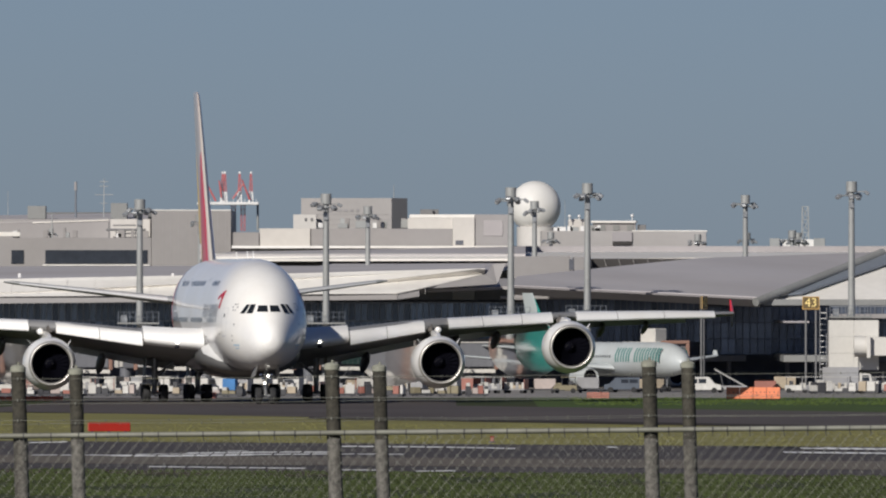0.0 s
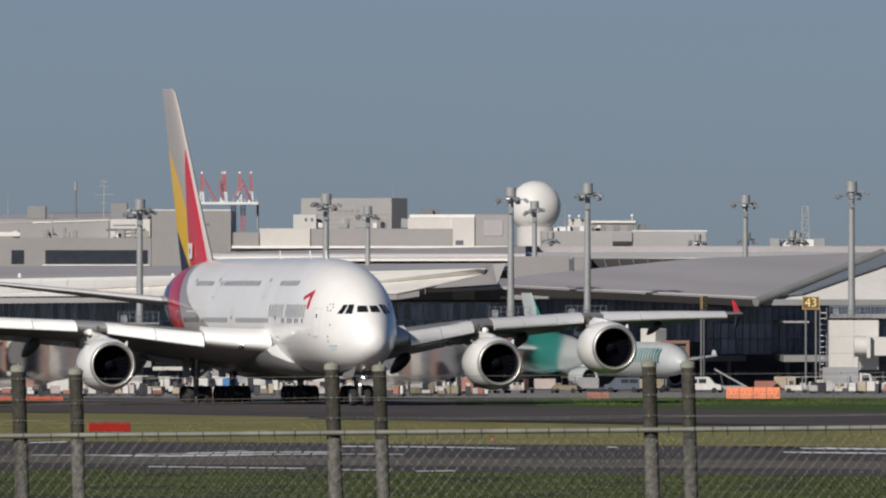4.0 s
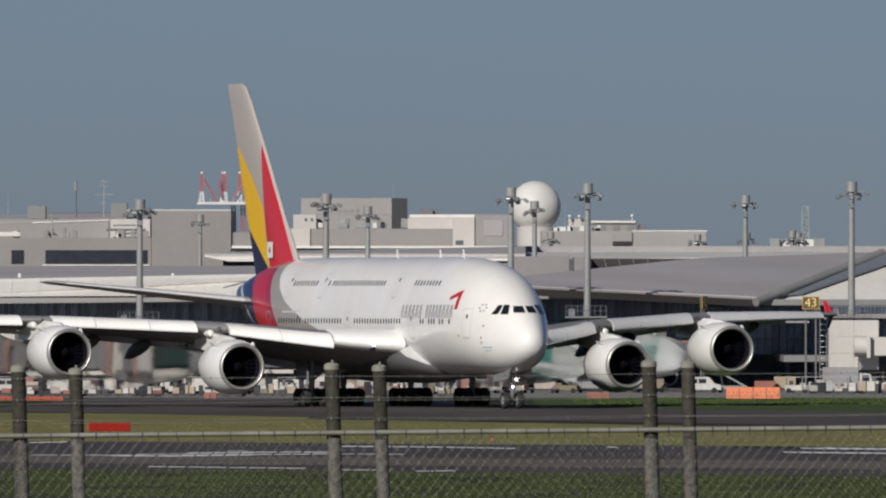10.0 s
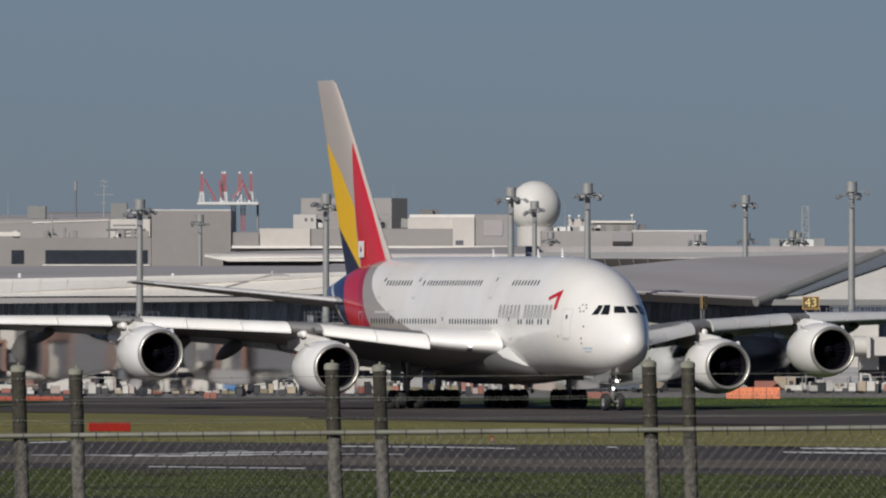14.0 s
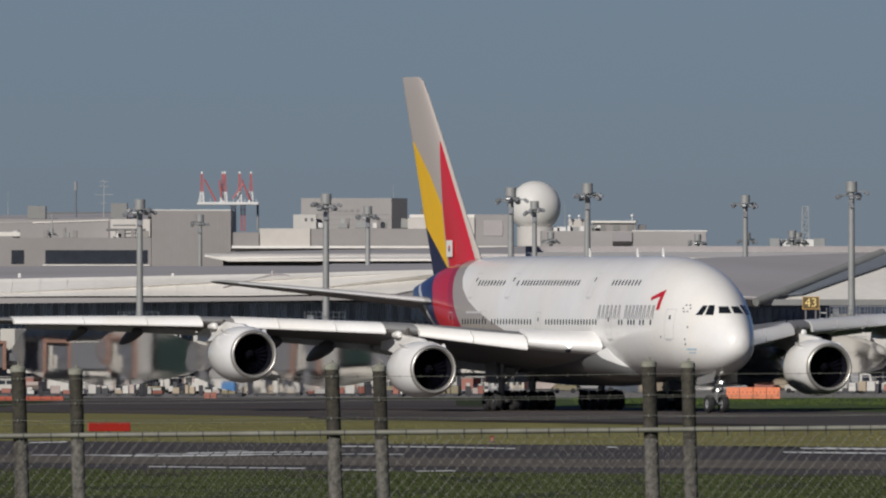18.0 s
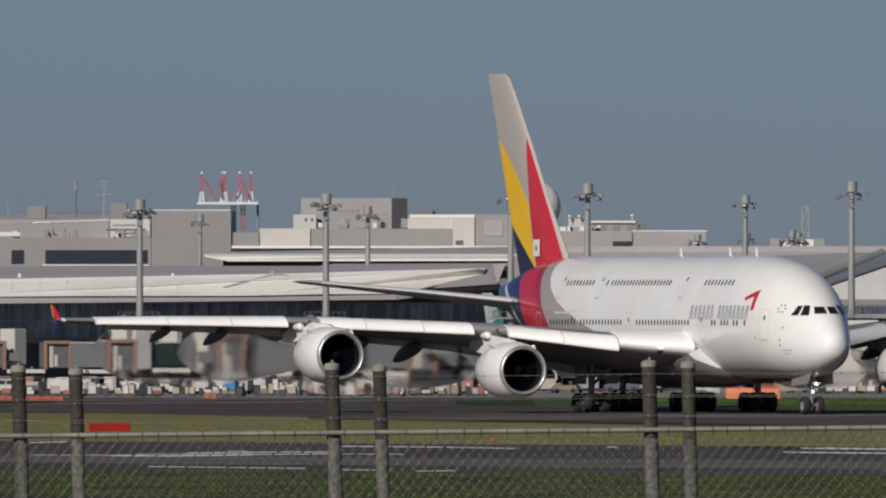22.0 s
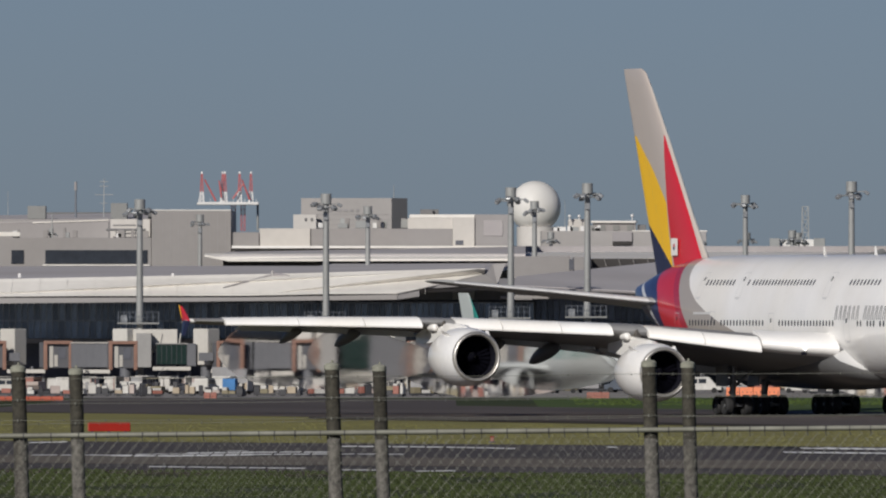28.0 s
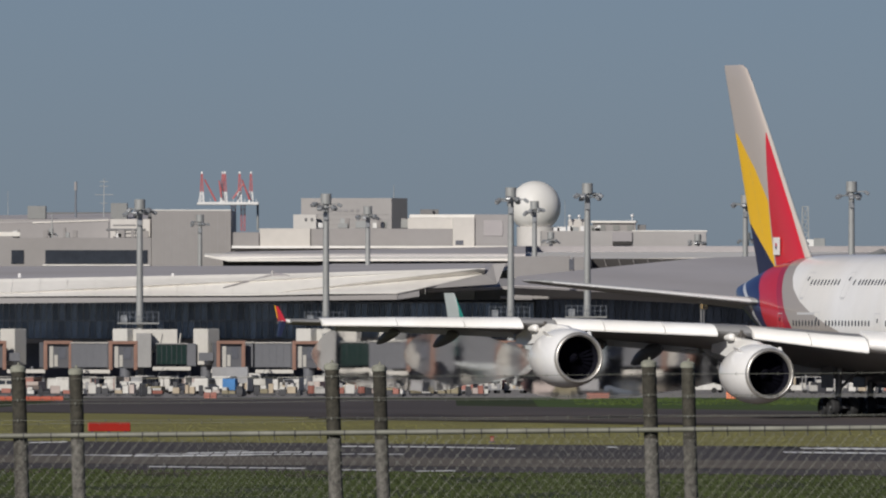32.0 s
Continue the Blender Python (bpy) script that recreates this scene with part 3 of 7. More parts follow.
def build_fin(plane):
    bm = bmesh.new()
    rings = []
    for z, a, te, t in ((9.3, 52.6, 64.9, 1.0), (10.4, 53.9, 65.4, 0.95), (10.95, 54.7, 65.65, 0.9), (14.0, 57.75, 67.1, 0.78), (19.0, 62.3, 69.4, 0.6), (23.0, 66.2, 71.3, 0.42), (23.9, 67.2, 71.7, 0.34), (24.2, 68.1, 71.75, 0.2)):
        rings.append([Vector((-(a + s), u, z)) for s, u in [(s, u - 0.009 * (te - a) * 4 * (s / (te - a)) * (1 - s / (te - a))) for s, u in foil(te - a, t)]])
    skin(bm, rings, caps=True)
    bmesh.ops.recalc_face_normals(bm, faces=bm.faces)
    fin = part("fin", bm, FIN_PAINT, plane, "tall beige fin with red, yellow and navy triangles", smooth=True)
    # leading edge strip
    bm = bmesh.new()
    rows = []
    for z, a, te, t in ((10.95, 54.7, 65.65, 0.9), (14.0, 57.75, 67.1, 0.78), (19.0, 62.3, 69.4, 0.6), (23.0, 66.2, 71.3, 0.42)):
        rows.append([Vector((-(a + s - 0.02), (u - 0.009 * (te - a) * 4 * (s / (te - a)) * (1 - s / (te - a))) * 1.08, z)) for s, u in foil(te - a, t, 30) if s < 0.0075 * (te - a)])
    skin(bm, rows, caps=True)
    bmesh.ops.recalc_face_normals(bm, faces=bm.faces)
    part("leading_edge", bm, LEDGE, fin, "beige-grey leading edge", smooth=True)
    # rudder gap lines
    for hand in (-1, 1):
        bm = bmesh.new()
        for (z0, a0), (z1, a1) in (((10.6, 62.3), (23.4, 69.9)),):
            pts = []
            for z, a, w in ((z0, a0, 0), (z1, a1, 0), (z1, a1, 0.012), (z0, a0, 0.012)):
                le = float(np.interp(z, [10.4, 14, 19, 23.9], [53.9, 57.75, 62.3, 67.2]))
                te = float(np.interp(z, [10.4, 14, 19, 23.9], [65.4, 67.1, 69.4, 71.7]))
                th = float(np.interp(z, [10.4, 14, 19, 23.9], [0.95, 0.78, 0.6, 0.34]))
                s = (a - le) / (te - le)
                t = 5 * th * (0.2969 * math.sqrt(s) - 0.126 * s - 0.3516 * s * s + 0.2843 * s ** 3 - 0.1015 * s ** 4)
                pts.append(bm.verts.new((-(a + w), -hand * (t + 0.03), z)))
            bm.faces.new(pts)
        part("rudder_gap", bm, LEDGE, fin)
        bm = bmesh.new()
        y = -hand * 0.425
        box(bm, -60.9, -59.65, y - 0.012, y + 0.012, 11.0, 12.2)
        flag = part("flag_panel", bm, WHITE, fin, "small white flag panel with a red and blue disc")
        for zc, mt in ((11.61, RED), (11.59, BLUE)):
            bm = bmesh.new()
            pts = [bm.verts.new((-60.3 + 0.2 * math.cos(math.pi * k / 8), y - hand * 0.02, zc + (0.22 if mt is RED else -0.22) * math.sin(math.pi * k / 8))) for k in range(9)]
            bm.faces.new(pts)
            part("disc_half", bm, mt, flag)
    return fin


def build_wheel(parent, a, b, r, w, rim=None):
    """A tyre with its rim; returns the tyre, whose origin is the axle."""
    bm = bmesh.new()
    h = w / 2
    lathe(bm, [(-h * 0.8, r * 0.52), (-h, r * 0.66), (-h, r * 0.86), (-h * 0.8, r * 0.96), (-h * 0.45, r), (-h * 0.42, r * 0.985), (-h * 0.36, r * 0.985), (-h * 0.33, r), (h * 0.33, r), (h * 0.36, r * 0.985), (h * 0.42, r * 0.985), (h * 0.45, r), (h * 0.8, r * 0.96), (h, r * 0.86), (h, r * 0.66), (h * 0.8, r * 0.52)], 26, axis="y")
    t = part("tyre", bm, RUBBER, parent, smooth=True)
    t.location = (-a, -b, r)
    bm = bmesh.new()
    for sg in (-1, 1):
        lathe(bm, [(sg * h * 0.8, r * 0.53), (sg * h * 0.72, r * 0.46), (sg * h * 0.5, r * 0.4), (sg * h * 0.62, r * 0.2), (sg * h * 0.75, r * 0.16), (sg * h * 0.75, 0.001)], 20, axis="y")
        for k in range(7):
            q = k * math.tau / 7
            box(bm, r * 0.3 * math.cos(q) - 0.03, r * 0.3 * math.cos(q) + 0.03, sg * h * 0.56 - 0.03, sg * h * 0.56 + 0.03, r * 0.3 * math.sin(q) - 0.03, r * 0.3 * math.sin(q) + 0.03)
    part("rim", bm, rim or RIM, t, smooth=True)
    return t


WHEELS = []


def build_gear(plane):
    bm = bmesh.new()
    rod(bm, (-5.05, 0, 0.62), (-4.8, 0, 3.4), 0.13, 0.17, 12)
    rod(bm, (-5.05, -0.75, 0.63), (-5.05, 0.75, 0.63), 0.1, n=10)
    rod(bm, (-4.95, 0, 1.7), (-7.4, 0, 3.2), 0.1, n=8)
    rod(bm, (-4.72, 0, 1.15), (-4.45, 0, 1.6), 0.06, n=8)
    rod(bm, (-4.45, 0, 1.6), (-4.8, 0, 2.0), 0.06, n=8)
    box(bm, -5.1, -4.6, -0.5, 0.5, 2.15, 2.3, 0.04)
    leg = part("nose_gear", bm, GEAR, plane, "grey steel nose gear leg", smooth=True)
    for y, z, mt in ((-0.42, 2.2, GLASSLAMP), (0.42, 2.2, GLASSLAMP), (-0.12, 1.58, LAMP), (0.14, 2.12, LAMP), (-0.3, 1.95, GLASSLAMP), (0.3, 1.95, GLASSLAMP)):
        bm = bmesh.new()
        lathe(bm, [(-0.12, 0.06), (0.0, 0.09), (0.03, 0.07), (0.04, 0.001)], 12, (-4.5, y, z))
        part("taxi_lamp", bm, mt, leg, "round taxi lamp on the nose gear", smooth=True)
    for sg in (-1, 1):
        bm = bmesh.new()
        skin(bm, [[(-3.0, sg * 0.75, 2.95), (-6.6, sg * 0.8, 2.65), (-6.5, sg * 0.95, 1.95), (-3.3, sg * 0.9, 2.15)], [(-3.0, sg * 0.79, 2.95), (-6.6, sg * 0.84, 2.65), (-6.5, sg * 0.99, 1.95), (-3.3, sg * 0.94, 2.15)]], caps=True)
        bmesh.ops.recalc_face_normals(bm, faces=bm.faces)
        part("gear_door", bm, UNDER_GREY, leg)
        WHEELS.append((build_wheel(leg, 5.05, sg * 0.53, 0.62, 0.46), 5.05, sg * 0.53, 0.62))
    for hand in (-1, 1):
        for b, a0, axles, top in ((6.23, 32.6, (-0.86, 0.86), 4.6), (2.63, 36.1, (-1.72, 0.0, 1.72), 3.3)):
            bm = bmesh.new()
            rod(bm, (-a0, -hand * b, 0.72), (-a0 + 0.25, -hand * b, top), 0.2, 0.27, 12)
            rod(bm, (-a0 - axles[0] - 0.2, -hand * b, 0.72), (-a0 - axles[-1] + 0.2, -hand * b, 0.72), 0.17, n=10)
            rod(bm, (-a0 + 0.1, -hand * b, 1.9), (-a0 + 0.1, -hand * (b - 2.0), 3.6), 0.11, n=8)
            rod(bm, (-a0, -hand * b, 1.2), (-a0 - 0.6, -hand * b, 1.6), 0.08, n=8)
            for k in axles:
                rod(bm, (-a0 - k, -hand * b - 0.9, 0.7), (-a0 - k, -hand * b + 0.9, 0.7), 0.1, n=8)
            leg = part("main_gear", bm, GEAR, plane, "grey steel main gear bogie", smooth=True)
            bm = bmesh.new()
            box(bm, -a0 - 1.2, -a0 + 1.1, -hand * (b + 0.75) - 0.03, -hand * (b + 0.75) + 0.03, 2.0, 3.7, 0.02)
            part("gear_door", bm, UNDER_GREY, leg)
            for k in axles:
                for sg in (-1, 1):
                    WHEELS.append((build_wheel(leg, a0 + k, hand * b + sg * 0.68, 0.68, 0.56, DARKRIM), a0 + k, hand * b + sg * 0.68, 0.68))


def cabin_window(fus, a, z, hand):
    """One rounded pane, just proud of the skin."""
    bm = bmesh.new()
    vs = [bm.verts.new(on_skin(a + da, z + dz, 0.015, hand)) for da, dz in ((0.13, 0.1), (0.07, 0.2), (-0.07, 0.2), (-0.13, 0.1), (-0.13, -0.1), (-0.07, -0.2), (0.07, -0.2), (0.13, -0.1))]
    bm.faces.new(vs if hand > 0 else vs[::-1])
    part("cabin_window", bm, WINDOW, fus)


def build_airliner():
    plane = tagged(new("airliner"), "white double-deck airliner with red and yellow tail on the taxiway", "airplane")
    bm = bmesh.new()
    st = [0.0, 0.04, 0.12, 0.25, 0.45, 0.7, 1, 1.4, 1.8, 2.2, 2.6, 3, 3.5, 4, 4.5, 5.2, 6, 7, 8, 9, 10.5, 12, 14, 16] + list(range(18, 44, 2)) + [45, 47, 49, 51, 53, 55, 57, 59, 61, 63, 64.5, 65.5, 66.5, 67.2, 67.8, 68.2]
    rings = []
    for a in st:
        zb, zt, hw, zc = section(a)
        ring = []
        for k in range(56):
            q = k * math.tau / 56
            c, s = math.cos(q), math.sin(q)
            z = zc + ((zt - zc) if c > 0 else (zc - zb)) * c
            ring.append((-a, hw * math.copysign(abs(s) ** 0.94, s), z))
        rings.append(ring)
    skin(bm, rings, caps=True)
    bmesh.ops.recalc_face_normals(bm, faces=bm.faces)
    fus = part("fuselage", bm, BODY_PAINT, plane, "white double-deck fuselage with beige, red and navy tail bands", smooth=True)
    # belly fairing round the wing roots
    bm = bmesh.new()
    rings = []
    for a, w, zt, zb in ((16.4, 0.8, 3.5, 2.42), (17.2, 2.5, 4.1, 2.2), (18.6, 3.6, 4.9, 2.0), (21.0, 4.05, 5.3, 1.85), (24, 4.2, 5.5, 1.75), (34, 4.2, 5.5, 1.75), (41, 3.9, 5.1, 1.95), (45, 3.1, 4.2, 2.3), (48.5, 1.0, 3.2, 2.7)):
        zm = zb + 0.56 * (zt - zb)
        ring = []
        for k in range(32):
            q = k * math.tau / 32
            c, sn = math.cos(q), math.sin(q)
            if c > 0:
                ring.append((-a, w * math.copysign(abs(sn) ** 0.6, sn), zm + (zt - zm) * c ** 0.75))
            else:
                ring.append((-a, w * math.copysign(abs(sn) ** 1.25, sn), zm - (zm - zb) * abs(c) ** 0.9))
        rings.append(ring)
    skin(bm, rings, caps=True)
    bmesh.ops.recalc_face_normals(bm, faces=bm.faces)
    part("belly_fairing", bm, livery_belly(), plane, "pale belly fairing between the wings, underside shade painted dark grey below", smooth=True)
    # windscreen
    for hand in (-1, 1):
        for (yb0, yb1, z0), (yt0, yt1, z1) in (((0.08, 0.88, 6.96), (0.08, 0.72, 7.43)), ((1.2, 1.6, 6.84), (0.9, 1.22, 7.52)), ((1.72, 2.02, 6.84), (1.29, 1.53, 7.5))):
            bm = bmesh.new()
            g = []
            for j in range(5):
                v = j / 4
                row = []
                for i in range(6):
                    u = i / 5
                    y = (yb0 + (yb1 - yb0) * u) * (1 - v) + (yt0 + (yt1 - yt0) * u) * v
                    z = z0 + (z1 - z0) * v
                    near, far = 0.2, 8.0
                    for _ in range(26):
                        mid = (near + far) / 2
                        zb0, zt0, hw0, zc0 = section(mid)
                        w = side(mid, z) if zb0 < z < zt0 else 0
                        if w < y:
                            near = mid
                        else:
                            far = mid
                    row.append(bm.verts.new((-(far - 0.05), -hand * (y + 0.015), z)))
                g.append(row)
            for j in range(4):
                for i in range(5):
                    bm.faces.new((g[j][i], g[j][i + 1], g[j + 1][i + 1], g[j + 1][i]))
            bmesh.ops.recalc_face_normals(bm, faces=bm.faces)
            part("cockpit_window", bm, COCKPIT, fus, "dark cockpit window", smooth="all")
    # cabin windows in rows, doors, lettering, mark: on both sides
    for hand in (-1, 1):
        for rows, zc, pitch in ((((46.7, 41.4), (37.4, 25.5), (18.3, 12.9)), 9.1, 0.62), (((48.6, 43.5), (42.1, 33.8), (30.5, 20.0)), 6.32, 0.60)):
            for p, q in rows:
                n = int((p - q) / pitch)
                for k in range(n + 1):
                    cabin_window(fus, p - (p - q) * k / n, zc, hand)
        for a in (15.2, 14.6, 13.3, 12.7, 12.1, 10.9, 10.3, 9.0, 38.4):
            cabin_window(fus, a, 9.1 if a > 30 else 6.32, hand)
        for a, z0, h, w in ((6.3, 5.15, 2.1, 1.2), (17.4, 5.1, 1.9, 1.1), (32.2, 5.1, 1.9, 1.1), (44.0, 5.2, 1.9, 1.1), (51.6, 5.4, 1.6, 1.0), (22.3, 8.05, 1.75, 1.05), (39.6, 8.05, 1.75, 1.05), (47.6, 8.05, 1.75, 1.0)):
            bm = bmesh.new()
            for p, q, zz0, zz1 in ((a + w / 2, a + w / 2 - 0.04, z0, z0 + h), (a - w / 2 + 0.04, a - w / 2, z0, z0 + h), (a + w / 2, a - w / 2, z0 + h - 0.04, z0 + h), (a + w / 2, a - w / 2, z0, z0 + 0.05)):
                patch(bm, p, q, zz0, zz1, 0.012, hand, nz=4)
            d = part("cabin_door", bm, PALE, fus, "outline of a closed cabin door")
            bm = bmesh.new()
            patch(bm, a + 0.1, a - 0.1, z0 + h * 0.66, z0 + h * 0.66 + 0.28, 0.016, hand)
            part("door_window", bm, WINDOW, d)
            bm = bmesh.new()
            patch(bm, a + w * 0.32, a - w * 0.32, z0 - 0.1, z0 - 0.02, 0.02, hand)
            part("door_sill", bm, PALE, d)
        # the airline's name as plain upright bars, two for a letter
        span = [(19.75 - 0.82 * k) for k in range(6)] + [(14.2 - 0.72 * k) for k in range(8)]
        for k, a in enumerate(span):
            bm = bmesh.new()
            w = 0.48
            patch(bm, a - 0.0, a - 0.1, 6.56, 7.52, 0.016, hand, lean=0.2)
            patch(bm, a - w + 0.1, a - w, 6.56, 7.52, 0.016, hand, lean=0.02)
            part("letter_bar", bm, LETTER, fus)
        bm = bmesh.new()
        patch(bm, 47.9, 44.4, 6.9, 7.06, 0.016, hand)
        part("small_lettering", bm, PALE, fus)
        bm = bmesh.new()
        patch(bm, 4.4, 3.3, 4.38, 4.5, 0.016, hand), patch(bm, 4.2, 3.5, 4.17, 4.25, 0.016, hand)
        part("blue_lettering", bm, mat("pale_blue_lettering", (0.45, 0.6, 0.72), 0.4), fus)
        # red angular mark: a slanting top bar and a long tapering stroke
        bm = bmesh.new()
        for quad in (((9.65, 8.08), (9.55, 7.84), (8.3, 8.16), (7.85, 8.62)), ((8.3, 8.17), (7.85, 8.62), (7.9, 7.22), (8.35, 7.17))):
            vs = []
            for i in range(6):
                u = i / 5
                p = [quad[0][c] + (quad[3][c] - quad[0][c]) * u for c in (0, 1)]
                q = [quad[1][c] + (quad[2][c] - quad[1][c]) * u for c in (0, 1)]
                vs.append((bm.verts.new(on_skin(p[0], p[1], 0.02, hand)), bm.verts.new(on_skin(q[0], q[1], 0.02, hand))))
            for (p0, q0), (p1, q1) in zip(vs, vs[1:]):
                bm.faces.new((p0, p1, q1, q0))
        part("red_mark", bm, RED, fus, "red angular airline mark")
        # small ring of badges beside the cockpit
        bm = bmesh.new()
        for k in range(6):
            a, z = 4.75 + 0.34 * math.cos(k * math.tau / 6), 7.3 + 0.26 * math.sin(k * math.tau / 6)
            patch(bm, a + 0.07, a - 0.07, z - 0.05, z + 0.05, 0.016, hand)
        tagged(part("badge_ring", bm, LETTER, fus), kind="stuff")
        bm = bmesh.new()
        for a, z in ((4.2, 6.0), (4.4, 5.15), (4.4, 4.8), (7.4, 5.3)):
            patch(bm, a + 0.06, a - 0.06, z - 0.07, z + 0.07, 0.02, hand)
        tagged(part("probe_plate", bm, LETTER, fus), kind="stuff")
    # blade antennas on the crown
    for a in (15.6, 20.9, 30.9):
        bm = bmesh.new()
        skin(bm, [[(-a, -0.03, 10.85), (-a - 0.45, -0.03, 10.85), (-a - 0.45, -0.02, 11.55), (-a - 0.25, -0.02, 11.55)], [(-a, 0.03, 10.85), (-a - 0.45, 0.03, 10.85), (-a - 0.45, 0.02, 11.55), (-a - 0.25, 0.02, 11.55)]], caps=True)
        bmesh.ops.recalc_face_normals(bm, faces=bm.faces)
        part("antenna", bm, WHITE, fus)
    for hand in (-1, 1):
        build_wing(plane, hand)
        build_engine(plane, 14.9, hand)
        build_engine(plane, 25.7, hand)
        build_stabiliser(plane, hand)
    build_fin(plane)
    build_gear(plane)
    return plane


AIRLINER = build_airliner()

TAXI = [  # seconds, nose x, nose y, heading in degrees
    (0, -12.86, 1307.57, -84.584),
    (0.5, -11.87, 1305.02, -83.312),
    (1, -10.87, 1302.47, -82.105),
    (1.5, -9.89, 1299.92, -80.943),
    (2, -8.89, 1297.37, -79.876),
    (2.5, -7.88, 1294.80, -78.886),
    (3, -6.89, 1292.23, -77.992),
    (3.5, -5.93, 1289.64, -77.203),
    (5.5, -2.11, 1279.20, -74.665),
    (6, -1.14, 1276.57, -74.122),
    (7, 0.82, 1271.29, -73.217),
    (8, 2.76, 1266.02, -72.453),
    (9, 4.70, 1260.76, -71.856),
    (10, 6.60, 1255.51, -71.448),
    (11, 8.40, 1250.27, -71.254),
    (12, 10.16, 1245.03, -71.264),
    (13, 11.93, 1239.82, -71.297),
    (14, 13.66, 1234.66, -71.347),
    (14.5, 14.55, 1232.10, -71.336),
    (16.5, 18.15, 1221.89, -71.029),
    (17, 19.03, 1219.36, -70.936),
    (18, 20.78, 1214.34, -70.748),
    (19, 22.48, 1209.40, -70.636),
    (20, 24.06, 1204.56, -70.667),
    (21, 25.55, 1199.82, -70.733),
    (22, 27.03, 1195.11, -70.736),
    (23, 28.54, 1190.41, -70.757),
    (24, 30.05, 1185.67, -70.818),
    (25, 31.60, 1180.89, -70.828),
    (25.5, 32.38, 1178.49, -70.823),
    (27.5, 35.60, 1168.82, -70.870),
    (28, 36.40, 1166.38, -70.876),
    (29, 38.06, 1161.43, -70.904),
    (30, 39.75, 1156.42, -70.859),
    (31, 41.48, 1151.37, -70.846),
    (32, 43.20, 1146.31, -70.856),
]


def motions():
    walk(AIRLINER, [(t, pose(x, y, 0.02, 0.2, 0, th)) for t, x, y, th in TAXI])
    walk(EXHAUST, [(t, pose(x, y, 0.02, 0, 0, th)) for t, x, y, th in TAXI])
    ts = [r[0] for r in TAXI]
    # wheels roll with the way that the nose gear covers
    grid = [k * 0.2 for k in range(161)]
    px, py = np.interp(grid, ts, [r[1] for r in TAXI]), np.interp(grid, ts, [r[2] for r in TAXI])
    way = np.concatenate([[0], np.cumsum(np.hypot(np.diff(px), np.diff(py)))])
    walk(JET, pushback())
    for ob, a, b, r in WHEELS:
        walk(ob, [(t, pose(-a, -b, r, 0, math.degrees(s / r), 0)) for t, s in zip(grid, way)])


# ---- worn white lines on the runway ----
WORN_LINES = (  # both ends on the ground and the width of each painted stroke
    ((-21.25, 899.0), (-18.28, 899.0), 3.6),
    ((-18.28, 899.0), (-17.12, 897.5), 4.5),
    ((-17.1, 896.5), (-13.44, 894.4), 7.92),
    ((-13.46, 895.6), (-9.75, 901.2), 9.72),
    ((-9.76, 902.4), (-5.83, 905.0), 6.12),
    ((-13.37, 909.1), (-9.89, 913.9), 7.92),
    ((-9.9, 915.2), (-6.05, 915.8), 6.12),
    ((-15.91, 903.1), (-13.32, 905.6), 3.6),
    ((-11.45, 921.0), (-10.28, 922.3), 3.06),
    ((-5.69, 905.0), (-2.02, 903.1), 3.6),
    ((-14.19, 839.4), (-10.39, 835.1), 4.68),
    ((-10.24, 834.6), (-6.57, 831.4), 4.32),
    ((-5.18, 824.8), (-2.5, 822.2), 4.32),
    ((-1.3, 818.3), (0.58, 819.6), 4.68),
    ((-23.07, 973.1), (-21.08, 977.5), 8.1),
    ((-5.54, 950.0), (0.0, 944.8), 6.48),
    ((0.18, 944.8), (3.88, 936.3), 6.48),
    ((8.87, 944.8), (9.41, 943.1), 7.2),
    ((19.2, 939.7), (24.61, 931.2), 10.8),
    ((17.84, 914.8), (23.97, 906.9), 8.1),
)


BANDSOOT = mat("tyre_soot", (0.014, 0.013, 0.013), 0.9, vary=0.3, scale=0.5, fine=2)


def painted(p, q, width, paint=ROADPAINT, label="worn white painted line on the runway", category="marking"):
    """A worn painted stroke, its ends and edges slightly uneven."""
    rng = random.Random(int(p[0] * 50 + p[1]))
    p, q = Vector((*p, 0.06)), Vector((*q, 0.06))
    n = max(3, int((q - p).length / 1.5))
    bm = bmesh.new()
    near, far = [], []
    for k in range(n + 1):
        c = p + (q - p) * k / n
        near.append(bm.verts.new(c + Vector((0, -width * rng.uniform(0.38, 0.55), 0))))
        far.append(bm.verts.new(c + Vector((0, width * rng.uniform(0.38, 0.55), 0))))
    for k in range(n):
        bm.faces.new((near[k], near[k + 1], far[k + 1], far[k]))
    tagged(part("runway_marking", bm, paint), label, category, kind="structure")


for p, q, width in WORN_LINES:
    pieces = max(1, round((Vector(q) - Vector(p)).length / 1.3))
    for k in range(pieces):
        painted(Vector(p).lerp(Vector(q), (k + 0.03) / pieces), Vector(p).lerp(Vector(q), (k + (0.92 if k < pieces - 1 else 1.0)) / pieces), width)
painted((15.7, 948), (20.4, 944), 8.1, BANDSOOT, "dark rubber-stained patch on the runway edge", "stain")
strip("taxiway_edge", mat("dark_brown_soil", (0.034, 0.026, 0.019), 0.95, vary=0.4, scale=0.2, fine=1.5, bump=0.5, spec=0.2), 1139, 1159, 2.3, 0.028, "dark brown soil along the taxiway edge", "soil", -9, 95)

